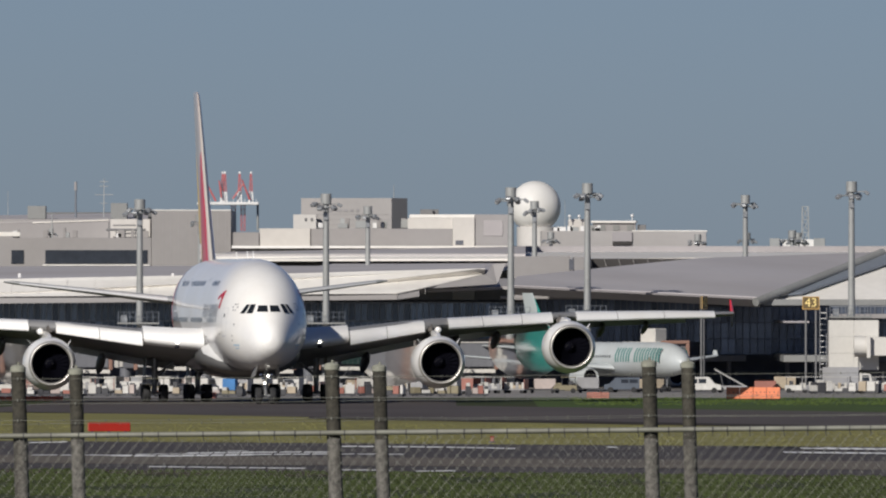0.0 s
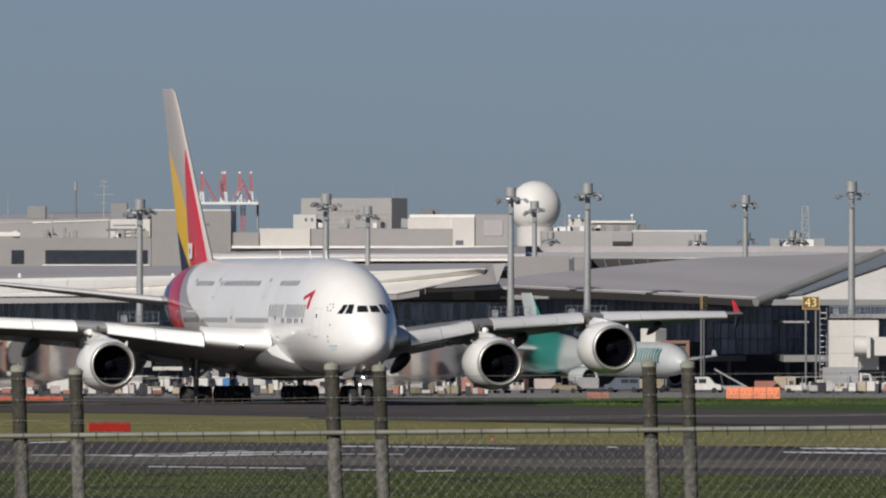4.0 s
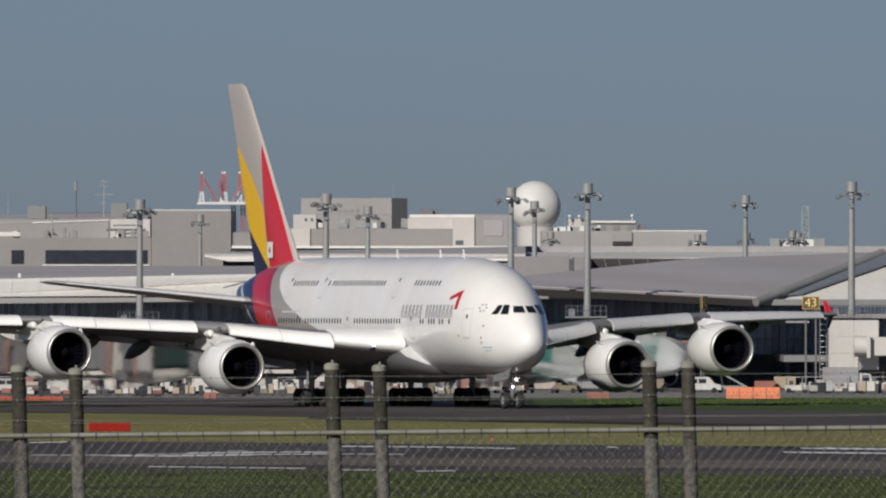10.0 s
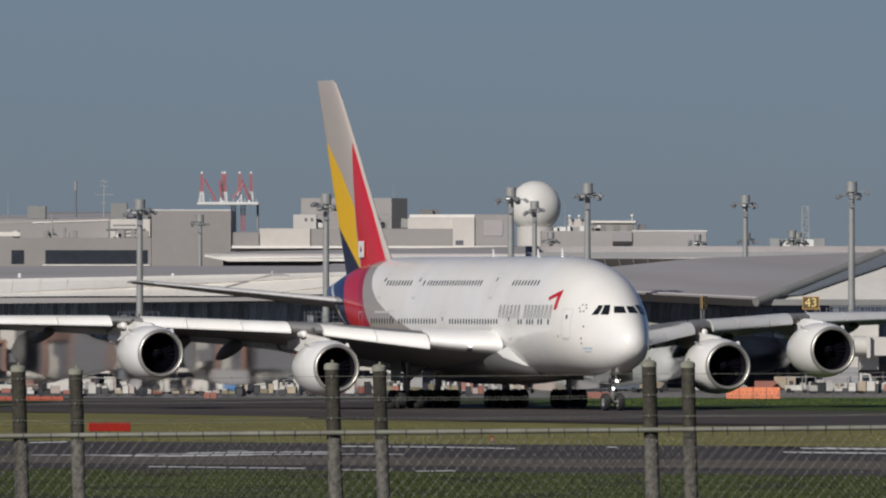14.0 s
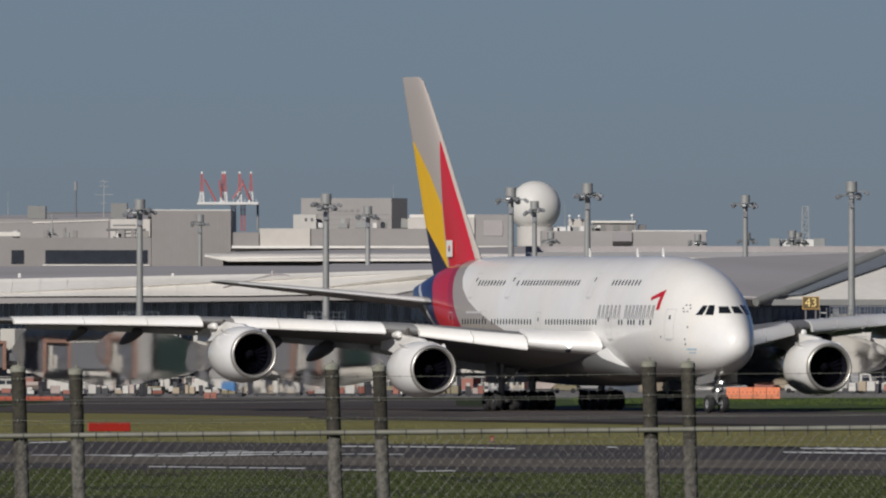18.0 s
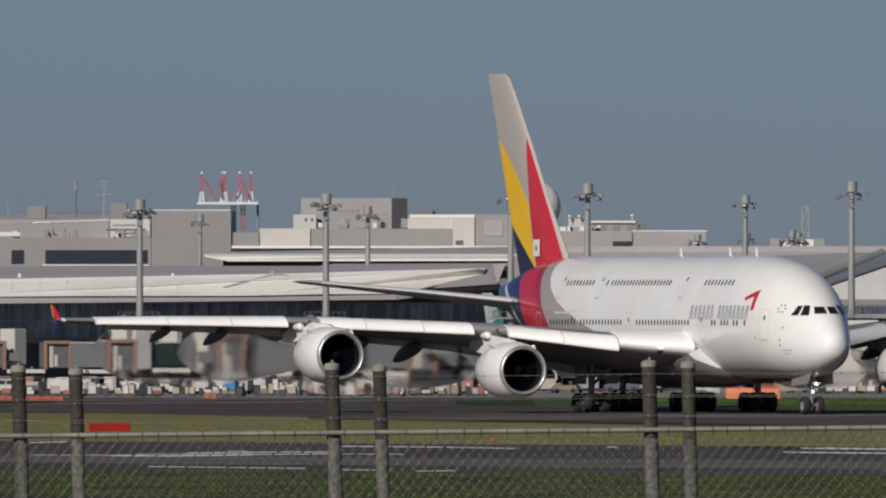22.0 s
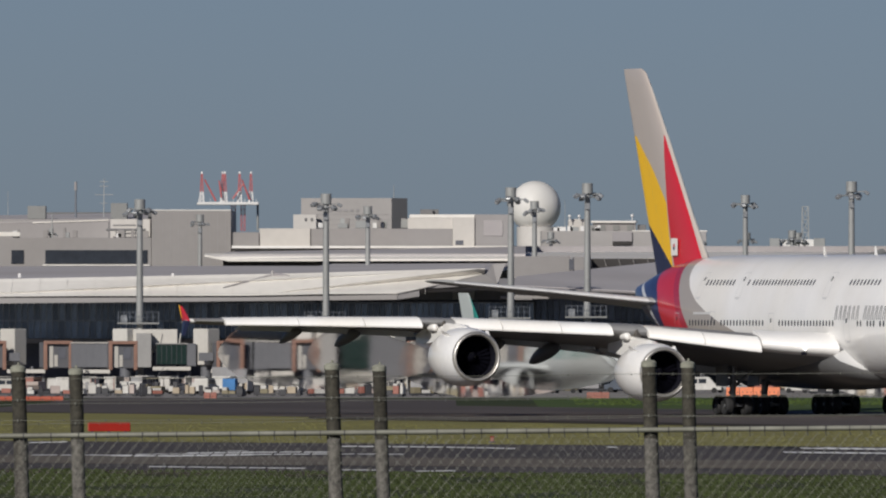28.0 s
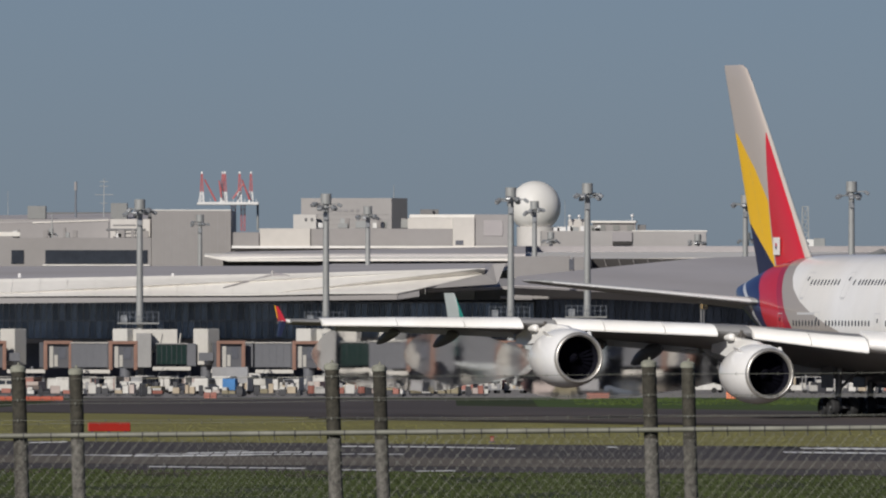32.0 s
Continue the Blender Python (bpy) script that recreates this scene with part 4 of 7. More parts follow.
# ---- terminal ----
ROOFWHITE = mat("white_sheet_roof", (0.7656, 0.7395, 0.696), 0.5, vary=0.08, scale=0.05, fine=0.8, stain=0.15)
ROOFGREY = mat("grey_sheet_roof", (0.3471, 0.3265, 0.3347), 0.5, vary=0.08, scale=0.05, fine=0.8, stain=0.12)
ROOFFLAT = mat("pale_flat_roof_sheet", (0.4794, 0.4546, 0.4588), 0.6, vary=0.06, scale=0.05, fine=0.8, stain=0.12)
CLADDING = mat("grey_metal_cladding", (0.2934, 0.2794, 0.2777), 0.6, vary=0.06, scale=0.08, fine=1.0, stain=0.12)
CLADWHITE = mat("off_white_cladding", (0.562, 0.5372, 0.5083), 0.6, vary=0.08, scale=0.08, fine=1.0, stain=0.12)
CLADDARK = mat("dark_grey_cladding", (0.1653, 0.1653, 0.1696), 0.6, vary=0.12, scale=0.08, fine=1.0, stain=0.1)
FACADEGLASS = mat("dark_blue_facade_glass", (0.16, 0.2, 0.26), 0.16, metal=0.5, vary=0.3, scale=0.3, fine=2, island=0.45)
MULLION = mat("grey_mullion", (0.3654, 0.4002, 0.435), 0.5, vary=0.1, scale=0.5, fine=4)
# Dark colour gives solid walls and openings the shade of an unlit depth.
INNER = mat("interior_shade", (0.11, 0.115, 0.135), 0.9, vary=0.2, scale=0.5, fine=3)
# Dark brown on solid blocks, standing in for recess shade below roof edges.
BANDDARK = mat("brown_recess_shade", (0.05, 0.046, 0.044), 0.9, vary=0.25, scale=0.4, fine=3)
JOINT = mat("panel_seam_grey", (0.3001, 0.2871, 0.2854), 0.7, vary=0.1, scale=0.5, fine=3)
FASCIAGREY = mat("grey_fascia_sheet", (0.2232, 0.2273, 0.2232), 0.6, vary=0.1, scale=0.3, fine=2, stain=0.12)
PALEWALL = mat("pale_lilac_grey_wall", (0.3719, 0.3554, 0.3512), 0.6, vary=0.06, scale=0.1, fine=1, stain=0.1)
DARKGLASS = mat("very_dark_facade_glass", (0.14, 0.17, 0.235), 0.2, metal=0.45, vary=0.3, scale=0.3, fine=2, island=0.4)
DARKPOLE = mat("dark_slate_pole", (0.14, 0.155, 0.18), 0.6, vary=0.15, scale=0.5, fine=4)
STEEL = mat("galvanised_mast_steel", (0.33, 0.34, 0.34), 0.55, metal=0.2, vary=0.12, scale=0.5, fine=5, stain=0.15)
REDSTEEL = mat("red_painted_steel", (0.42, 0.09, 0.09), 0.5, vary=0.12, scale=0.5, fine=4)
WHITESTEEL = mat("white_painted_steel", (0.7, 0.69, 0.67), 0.5, vary=0.08, scale=0.5, fine=4)
FLOOD = mat("floodlight_casing", (0.3, 0.31, 0.32), 0.35, metal=0.4, vary=0.2, scale=2, fine=8)


def slab(bm, pts, thick):
    """A plate under a polygon of points."""
    top = [bm.verts.new(p) for p in pts]
    low = [bm.verts.new((p[0], p[1], p[2] - thick)) for p in pts]
    bm.faces.new(top), bm.faces.new(low[::-1])
    n = len(pts)
    for k in range(n):
        bm.faces.new((top[k], low[k], low[(k + 1) % n], top[(k + 1) % n]))
    bmesh.ops.recalc_face_normals(bm, faces=bm.faces)
    return bm


def block(name, material, x0, x1, y0, y1, z0, z1, parent, label="", bev=0.05):
    bm = bmesh.new()
    box(bm, x0, x1, y0, y1, z0, z1, bev)
    return part(name, bm, material, parent, label)




def glazing(parent, x0, x1, y, z0, z1, cols, rows, deep=0.25, glass=None, bars=None):
    """Dark panes between grey mullions, each pane a piece."""
    w, h = (x1 - x0) / cols, (z1 - z0) / rows
    bm = bmesh.new()
    box(bm, 0.04, w - 0.04, 0, 0.05, 0.05, h - 0.05)
    me = None
    for i in range(cols):
        for j in range(rows):
            if me is None:
                p = part("pane", bm, glass or FACADEGLASS, parent)
                me = p.data
            else:
                p = new("pane", me)
                p.parent = parent
            p.location = (x0 + i * w, y, z0 + j * h)
    bm = bmesh.new()
    box(bm, -0.045, 0.045, -deep, 0.02, z0, z1)
    m0 = part("mullion", bm, bars or MULLION, parent)
    m0.location = (x0, y, 0)
    for i in range(1, cols + 1):
        twin(m0, parent, Matrix.Translation((x0 + i * w, y, 0)))
    bm = bmesh.new()
    box(bm, x0, x1, -deep * 0.6, 0.02, -0.06, 0.06)
    t0 = part("transom", bm, bars or MULLION, parent)
    t0.location = (0, y, z0)
    for j in range(1, rows + 1):
        twin(t0, parent, Matrix.Translation((0, y, z0 + j * h)))


def build_concourse():
    c = tagged(new("terminal_concourse"), "long airport concourse with white sheet roof over dark glazing", "airport terminal")
    block("wall", INNER, -65.426, 11.4, 2186, 2230, APRON_Z, 7.454, c, "recessed wall coloured dark as interior shade")
    glazing(c, -59.734, 11.395, 2185.6, 2.571, 7.101, 92, 2)
    block("ledge", CLADDING, -65.247, 11.369, 2183.6, 2186, 2.008, 2.574, c, "grey concrete ledge")
    # roof: a long white slope in three sheets, each slightly over the next
    bm = slab(bmesh.new(), [(-65.609, 2146, 7.888), (-23.909, 2146, 7.992), (-5.63, 2146, 8.34), (-2.92, 2147, 8.896), (5.15, 2151.6, 10.741), (5.153, 2150.5, 11.368), (-18.383, 2150.5, 10.742), (-65.732, 2150.5, 9.836)], 0.1)
    part("roof", bm, ROOFWHITE, c, "white sheet metal roof slope")
    bm = slab(bmesh.new(), [(-65.735, 2150.6, 9.816), (-18.383, 2150.6, 10.721), (5.153, 2150.6, 11.347), (5.287, 2206, 11.801), (-67.444, 2206, 10.872)], 0.2)
    part("roof_deck", bm, ROOFFLAT, c, "flat grey roof deck")
    bm = bmesh.new()
    rod(bm, (-27.052, 2147.5, 9.0), (-20.885, 2150.2, 10.567), 0.07, 0.16, 6)
    rod(bm, (-20.885, 2150.2, 10.567), (-18.934, 2150, 10.462), 0.3, 0.1, 6)
    part("roof_step", bm, ROOFGREY, c, "grey step between two roof sheets")
    block("roof_vent", PALEWALL, -21.163, -20.884, 2149.9, 2150.4, 10.323, 11.089, c, bev=0.03)
    for q in range(16):
        px = -53.198 + q * 3.4
        bm = bmesh.new()
        rod(bm, (px, 2146.1, 8.2), (px + 0.1, 2150, 10.1), 0.02, n=4)
        part("roof_seam", bm, ROOFWHITE, c)
    bm = bmesh.new()
    skin(bm, [[(-65.616, 2146.2, 7.818), (-65.616, 2149, 7.818), (-65.655, 2149, 6.914), (-65.655, 2146.15, 6.914)], [(-5.63, 2146.2, 8.27), (-5.63, 2149, 8.27), (-5.634, 2149, 7.505), (-5.634, 2146.15, 7.505)]], caps=True)
    bmesh.ops.recalc_face_normals(bm, faces=bm.faces)
    part("fascia", bm, CLADDING, c, "grey eaves fascia")
    bm = bmesh.new()
    skin(bm, [[(-5.62, 2146.2, 8.27), (-5.62, 2149.5, 8.27), (-5.6240000000000006, 2149.5, 7.505), (-5.6240000000000006, 2146.2999999999997, 7.505)], [(-2.921, 2147.2, 8.826), (-2.921, 2149.5, 8.826), (-2.922, 2149.5, 7.887), (-2.922, 2147.3, 7.887)]], caps=True)
    bmesh.ops.recalc_face_normals(bm, faces=bm.faces)
    part("fascia_end", bm, PALEWALL, c, "pale lit end of the eaves")
    bm = bmesh.new()
    skin(bm, [[(-2.783, 2147.9, 8.792), (5.291, 2149.6, 10.637), (6.129, 2150.4, 11.856), (7.731, 2150.6, 11.996), (6.685, 2150.2, 9.419), (-1.879, 2149, 8.966)], [(-2.783, 2148.3, 8.792), (5.292, 2150, 10.637), (6.13, 2150.8, 11.857), (7.733, 2151, 11.997), (6.686, 2150.6, 9.419), (-1.88, 2149.4, 8.966)]], caps=True)
    bmesh.ops.recalc_face_normals(bm, faces=bm.faces)
    part("soffit", bm, PALEWALL, c, "pale sheet under the roof end")
    bm = slab(bmesh.new(), [(-2.748, 2175, 8.727), (11.343, 2175, 9.291), (11.499, 2205, 10.159), (5.571, 2205, 10.159)], 0.4)
    part("roof", bm, PALEWALL, c, "lower pale roof")
    bm = slab(bmesh.new(), [(-67.423, 2204, 10.658), (6.857, 2204, 11.265), (8.492, 2260, 11.885), (-69.105, 2260, 11.739)], 0.5)
    part("roof_ridge", bm, ROOFFLAT, c, "grey upper roof band")
    for xx in (-52.4, -33.5, -14.2, -1.6):
        block("roof_vent", WHITESTEEL, xx, xx + 0.35, 2151.4, 2152, 10.2, 10.75, c, bev=0.03)
    # right part: broad grey roof, its gutter and the next roof beyond it
    bm = slab(bmesh.new(), [(8.571, 2134, 9.276), (38.778, 2134, 7.824), (56.514, 2260, 13.605), (32.396, 2217.6, 12.755), (9.153, 2157, 10.367)], 0.18)
    part("roof", bm, ROOFFLAT, c, "broad grey sheet metal roof")
    bm = bmesh.new()
    skin(bm, [[(x, 2132.6, z), (x, 2135, z), (x, 2136.6, z - 1.1), (x, 2132.7, z - 0.24)] for x, z in ((8.567, 9.206), (38.76, 7.721))], caps=True)
    bmesh.ops.recalc_face_normals(bm, faces=bm.faces)
    part("fascia", bm, ROOFGREY, c, "grey eaves with a sloping soffit")
    bm = bmesh.new()
    rod(bm, (38.2, 2131.5, 7.2), (54.17, 2149.3, 13.2), 0.52, 0.6, 12)
    part("roof_gutter", bm, FASCIAGREY, c, "grey rounded roof edge", smooth=True)
    bm = slab(bmesh.new(), [(39.555, 2134.941, 7.478), (67.518, 2135.684, 7.754), (68.034, 2152.009, 13.813), (52.991, 2149.743, 12.972)], 0.3)
    part("roof", bm, ROOFWHITE, c, "pale sheet metal roof")
    # Blue-grey plate stands in for the roof edge's shadow on the pale roof.
    bm = slab(bmesh.new(), [(38.857, 2134.525, 7.824), (44.073, 2136.015, 8.377), (56.765, 2147.632, 12.689), (58.217, 2149.898, 13.53), (53.468, 2149.332, 13.32)], 0.2)
    part("roof_sheet", bm, mat("roof_shadow_tone", (0.16, 0.18, 0.21), 0.5, vary=0.08, scale=0.05, fine=0.8), c, "blue-grey plate coloured as the roof edge shadow beside the gutter")
    block("fascia", FASCIAGREY, 39.124, 67.464, 2133.4, 2135, 6.787, 7.547, c)
    block("ledge", ROOFGREY, 41.534, 44.708, 2128, 2189, 4.655, 4.896, c, "thin white canopy")
    block("wall", INNER, 11.421, 69.235, 2190, 2240, APRON_Z, 8.8, c, "recessed wall coloured dark as interior shade")
    block("canopy", CLADDING, 7.099, 33.598, 2166, 2190, 7.569, 7.955, c, "grey concrete canopy")
    glazing(c, 11.552, 33.027, 2189.6, 2.138, 7.524, 28, 2, glass=DARKGLASS, bars=DARKPOLE)
    glazing(c, 33.027, 60.667, 2189.6, 0.579, 6.603, 30, 3, glass=DARKGLASS, bars=DARKPOLE)
    block("balcony", CLADDING, 26.599, 37.918, 2182, 2189, -0.256, 0.522, c, "grey concrete walkway edge")
    block("balcony", FASCIAGREY, 41.456, 47.241, 2124, 2189, -0.085, 0.741, c, "grey concrete walkway edge")
    block("balcony", CLADDING, 48.441, 64.682, 2178, 2189, 5.127, 5.692, c, "grey walkway edge")
    for px in (27.294, 30.476, 35.779, 43.063, 46.386, 50.982):
        bm = bmesh.new()
        rod(bm, (px, 2183, APRON_Z), (px, 2183, -0.252), 0.28, n=10)
        part("column", bm, CLADDING, c, smooth=True)
    return c


build_concourse()


def build_main_building():
    m = tagged(new("main_terminal"), "grey stepped terminal building with dark strip windows", "airport terminal")
    block("wall", CLADDING, -73.386, -40.113, 2400, 2460, -3.5, 15.906, m, "grey panel wall")
    block("wall", CLADDING, -40.09, -29.152, 2400.03, 2460, -3.5, 19.715, m, "tall grey panel wall")
    block("wall", CLADDING, -74.609, -40.782, 2440, 2480, 5, 18.638, m, "set-back grey wall")
    block("wall", CLADWHITE, -46.092, -40.605, 2420, 2440, 5, 18.555, m, "white panel")
    bm = slab(bmesh.new(), [(-74.609, 2439.92, 18.006), (-41.256, 2439.92, 18.559), (-41.933, 2480, 19.688), (-75.832, 2480, 19.126)], 0.1)
    part("roof", bm, ROOFFLAT, m, "pale sloping roof")
    bm = slab(bmesh.new(), [(-57.379, 2439.85, 18.195), (-46.789, 2439.85, 18.559), (-46.827, 2442, 18.725), (-57.426, 2442, 18.409)], 0.15)
    part("roof_edge", bm, ROOFWHITE, m, "white roof edge sheet")
    block("parapet", ROOFWHITE, -73.355, -58.125, 2399.7, 2401, 16.061, 16.683, m)
    block("parapet", ROOFWHITE, -40.563, -29.14, 2399.98, 2402, 19.598, 19.769, m)
    # upright panel seams
    for k in range(10):
        px = -39.664 + k * 1.08
        block("panel_joint", JOINT, px, px + 0.04, 2400.0, 2400.03, 2, 19.404, m, bev=0)
    # white plant room with a pipe run before it
    for p, q, r in ((-46.68, -41.198, 0.16), (-45.74, -42.607, 0.09)):
        bm = bmesh.new()
        zz = 17.058 if r > 0.1 else 17.685
        rod(bm, (p, 2418, zz), (q, 2418, zz), r, n=8)
        part("pipe_run", bm, CLADDARK, m, "dark horizontal pipe")
    for px in (-46.289, -45.27, -44.017, -42.607):
        bm = bmesh.new()
        rod(bm, (px, 2418, 15.962), (px, 2418, 18.233 if px < -46.132 else 17.058), 0.08, n=6)
        part("pipe_stand", bm, CLADDARK, m)
    for a, b in ((-59.368, -57.659), (-54.706, -40.641)):
        bm = bmesh.new()
        box(bm, a, b, 2399.9, 2400.1, 12.33, 14.196)
        w = part("window", bm, WINDOW, m, "dark strip window")
        n = max(1, int((b - a) / 2.4))
        for k in range(n):
            pw = (b - a) / n
            bm = bmesh.new()
            box(bm, a + k * pw + 0.05, a + (k + 1) * pw - 0.05, 2399.84, 2399.9, 12.376, 14.149)
            part("pane", bm, WINDOW, w)
    block("sill", ROOFWHITE, -55.071, -40.313, 2398.6, 2399.9, 12.017, 12.212, m)
    # rooftop cabins
    block("roof_cabin", FASCIAGREY, -58.249, -55.71, 2446, 2452, 18.68, 20.505, m)
    block("roof_cabin", FASCIAGREY, -46.584, -44.282, 2446, 2452, 18.68, 20.902, m)
    block("roof_edge", CLADDARK, -57.758, -41.12, 2481, 2482, 18.728, 19.773, m)
    # layered roofs of the middle part
    bm = slab(bmesh.new(), [(-31.849, 2330, 13.349), (11.019, 2330, 13.5), (11.35, 2400, 14.74), (-29.075, 2400, 13.962)], 0.35)
    part("roof", bm, ROOFFLAT, m, "grey layered roof")
    bm = slab(bmesh.new(), [(-31.835, 2328, 13.458), (-28.592, 2328, 12.817), (11.014, 2328, 12.893), (11.028, 2332, 13.58), (-31.876, 2332, 13.58)], 0.3)
    part("roof_edge", bm, ROOFWHITE, m, "white roof edge")
    block("clerestory", BANDDARK, -29.422, 8.774, 2334, 2345, 11.242, 12.679, m, "band under the roof coloured dark as recess shade")
    bm = slab(bmesh.new(), [(-16.688, 2300, 11.871), (9.015, 2300, 11.946), (9.132, 2330, 12.293), (-14.642, 2330, 12.217)], 0.2)
    part("roof", bm, ROOFFLAT, m)
    block("roof_edge", ROOFWHITE, -29.075, 9.406, 2399, 2401, 14.429, 14.779, m)
    block("wall", CLADWHITE, -25.294, -18.266, 2400.9, 2440, 4.019, 17.185, m, "off-white plant room wall")
    block("wall", CLADDING, -18.2, 1.322, 2401.2, 2440, 4.033, 17.154, m, "grey plant room wall")
    block("wall", CLADWHITE, 1.331, 4.356, 2401, 2450, 4.03, 18.726, m, "off-white wall")
    block("wall", CLADDING, 4.36, 9.493, 2401.3, 2450, 4.028, 19.115, m, "grey panel wall")
    block("wall_panel", CLADDARK, 5.6, 8.25, 2401.2, 2401.4, 16.14, 18.32, m).data.materials[0] = ROOFGREY
    block("opening", INNER, 1.71, 2.8, 2400.9, 2401.1, 14.9, 15.53, m)
    block("wall", CLADDING, -29.12, -25.3, 2400.6, 2440, 4, 16.67, m, "grey panel wall")
    bm = bmesh.new()
    plan = [(-20.813, 2560), (-7.546, 2560), (-5.25, 2563.2), (-5.306, 2600), (-21.139, 2600)]
    skin(bm, [[(x, y, 4) for x, y in plan], [(x, y, 22.206) for x, y in plan]], caps=True)
    bmesh.ops.recalc_face_normals(bm, faces=bm.faces)
    part("tower_block", bm, PALEWALL, m, "pale roof block with a shaded side")
    block("tower_block", CLADWHITE, -21.888, -18.502, 2550, 2559, 4, 19.757, m)
    for k in range(3):
        zz = 18.309 + k * 0.75
        block("panel_joint", CLADDING, -20.565, -7.795, 2559.95, 2560, zz, zz + 0.03, m, bev=0)
    for px, w in ((582, 5), (597, 8), (608, 8), (619, 6), (630, 5)):
        xx = (px - 784) * 2560 / 30872
        block("window", JOINT, xx, xx + w * 0.083, 2559.9, 2560, 20.216, 20.63, m, bev=0)
    for xx in (-20.233, -19.321):
        block("vent_hood", CLADDARK, xx, xx + 0.28, 2549.8, 2550, 18.848, 19.261, m, bev=0.03)
    block("roof_deck", ROOFWHITE, -4.663, 9.563, 2438, 2448, 18.796, 19.27, m)
    block("wall", CLADWHITE, -4.902, 1.502, 2438.05, 2450, 4, 18.8, m, "off-white plant room wall")
    rng = random.Random(5)
    for k in range(16):
        px = rng.uniform(-17.74, 1.267)
        w, h = rng.uniform(0.4, 1.6), rng.uniform(0.5, 1.4)
        block("roof_unit", rng.choice((CLADDING, WHITESTEEL, STEEL)), px, px + w, 2443 + k * 0.16, 2446.1 + k * 0.1, 17.392, 17.392 + h, m, bev=0.04)
    for px, t in ((-1.504, 370), (-2.296, 374)):
        block("roof_unit", CLADDARK, px - 0.9, px + 0.9, 2442 + (374 - t) * 0.2, 2444 + (374 - t) * 0.2, 19.288, 20, m)
    # long low building behind the right roof
    block("roof_edge", ROOFGREY, 9.093, 76.506, 2416, 2470, 13.93, 14.792, m, "long grey roof edge")
    bm = slab(bmesh.new(), [(8.755, 2330, 12.67), (73.661, 2330, 13.576), (76.379, 2416, 13.999), (9.078, 2416, 13.999)], 0.3)
    part("roof", bm, ROOFWHITE, m, "white low roof")
    block("wall", CLADDING, 8.642, 16.837, 2300, 2330, 0, 13.138, m, "grey plant wall")
    block("opening", INNER, 16.606, 17.277, 2299.5, 2301, 11.35, 12.765, m)
    block("wall", CLADDING, 17.277, 19.511, 2299.4, 2330, 0, 13.063, m)
    block("clerestory", BANDDARK, 19.604, 38.609, 2310, 2330, 0, 12.859, m, "band under the roof coloured dark as recess shade")
    for k in range(9):
        px = 19.895 + k * 1.9
        bm = bmesh.new()
        rod(bm, (px, 2309.6, 11.362), (px - 0.5, 2309.6, 12.933), 0.06, n=6)
        part("strut", bm, CLADDING, m)
    block("wall", CLADWHITE, 13.978, 37.434, 2480, 2500, 4, 17.118, m, "pale long wall").data.materials[0] = PALEWALL
    block("wall_panel", ROOFGREY, 24.015, 26.906, 2479.7, 2480, 15.591, 16.957, m)
    block("opening", BANDDARK, 24.095, 26.826, 2479.7, 2480, 15.109, 15.591, m, bev=0)
    block("parapet", ROOFWHITE, 26.9, 37.58, 2479.95, 2481, 16.997, 17.198, m)
    block("wall", CLADWHITE, 17.905, 20.648, 2488, 2498, 4, 18.846, m, "white rooftop cabin")
    block("wall", CLADDING, 21.454, 27.503, 2489, 2498, 4, 18.362, m)
    block("parapet", ROOFWHITE, 21.115, 27.723, 2488.55, 2490, 18.274, 18.596, m)
    for px in (22.234, 24.248, 26.262):
        block("opening", FASCIAGREY, px, px + 0.9, 2488.9, 2489, 17.226, 17.951, m, bev=0)
    block("roof_unit", CLADDARK, 27.745, 28.955, 2489, 2491, 5, 18.04, m)
    for px, pz in ((18.038, 19.232), (19.407, 19.232), (26.976, 19.313)):
        bm = bmesh.new()
        rod(bm, (px, 2487, 18.511), (px, 2487, pz), 0.06, n=6)
        bmesh.ops.create_icosphere(bm, subdivisions=2, radius=0.24, matrix=Matrix.Translation((px, 2487, pz)))
        part("roof_lamp", bm, WHITESTEEL, m, "small white globe on a stalk", smooth=True)
    for k in range(10):
        px = rng.uniform(14.929, 23.759)
        block("roof_unit", rng.choice((CLADDING, WHITESTEEL, STEEL)), px, px + rng.uniform(0.4, 1.3), 2481, 2483, 17.037, 17.037 + rng.uniform(0.4, 0.9), m, bev=0.03)
    for k in range(12):
        px = rng.uniform(-61.963, -41.414)
        block("roof_unit", rng.choice((CLADDING, WHITESTEEL, STEEL)), px, px + rng.uniform(0.3, 0.9), 2402, 2404, 15.912, 15.912 + rng.uniform(0.4, 1.6), m, bev=0.03)


build_main_building()


def radome_skin():
    """White membrane that lets part of the light through."""
    m = mat("white_radome_membrane", (0.9, 0.89, 0.87), 0.5, vary=0.04, scale=0.3, fine=2, stain=0.06)
    n, ln = m.node_tree.nodes, m.node_tree.links.new
    tr, mx = n.new("ShaderNodeBsdfTranslucent"), n.new("ShaderNodeMixShader")
    tr.inputs[0].default_value = (0.95, 0.93, 0.9, 1)
    mx.inputs[0].default_value = 0.25
    ln(n["Principled BSDF"].outputs[0], mx.inputs[1]), ln(tr.outputs[0], mx.inputs[2])
    ln(mx.outputs[0], n["Material Output"].inputs[0])
    return m


RADOMESKIN = radome_skin()


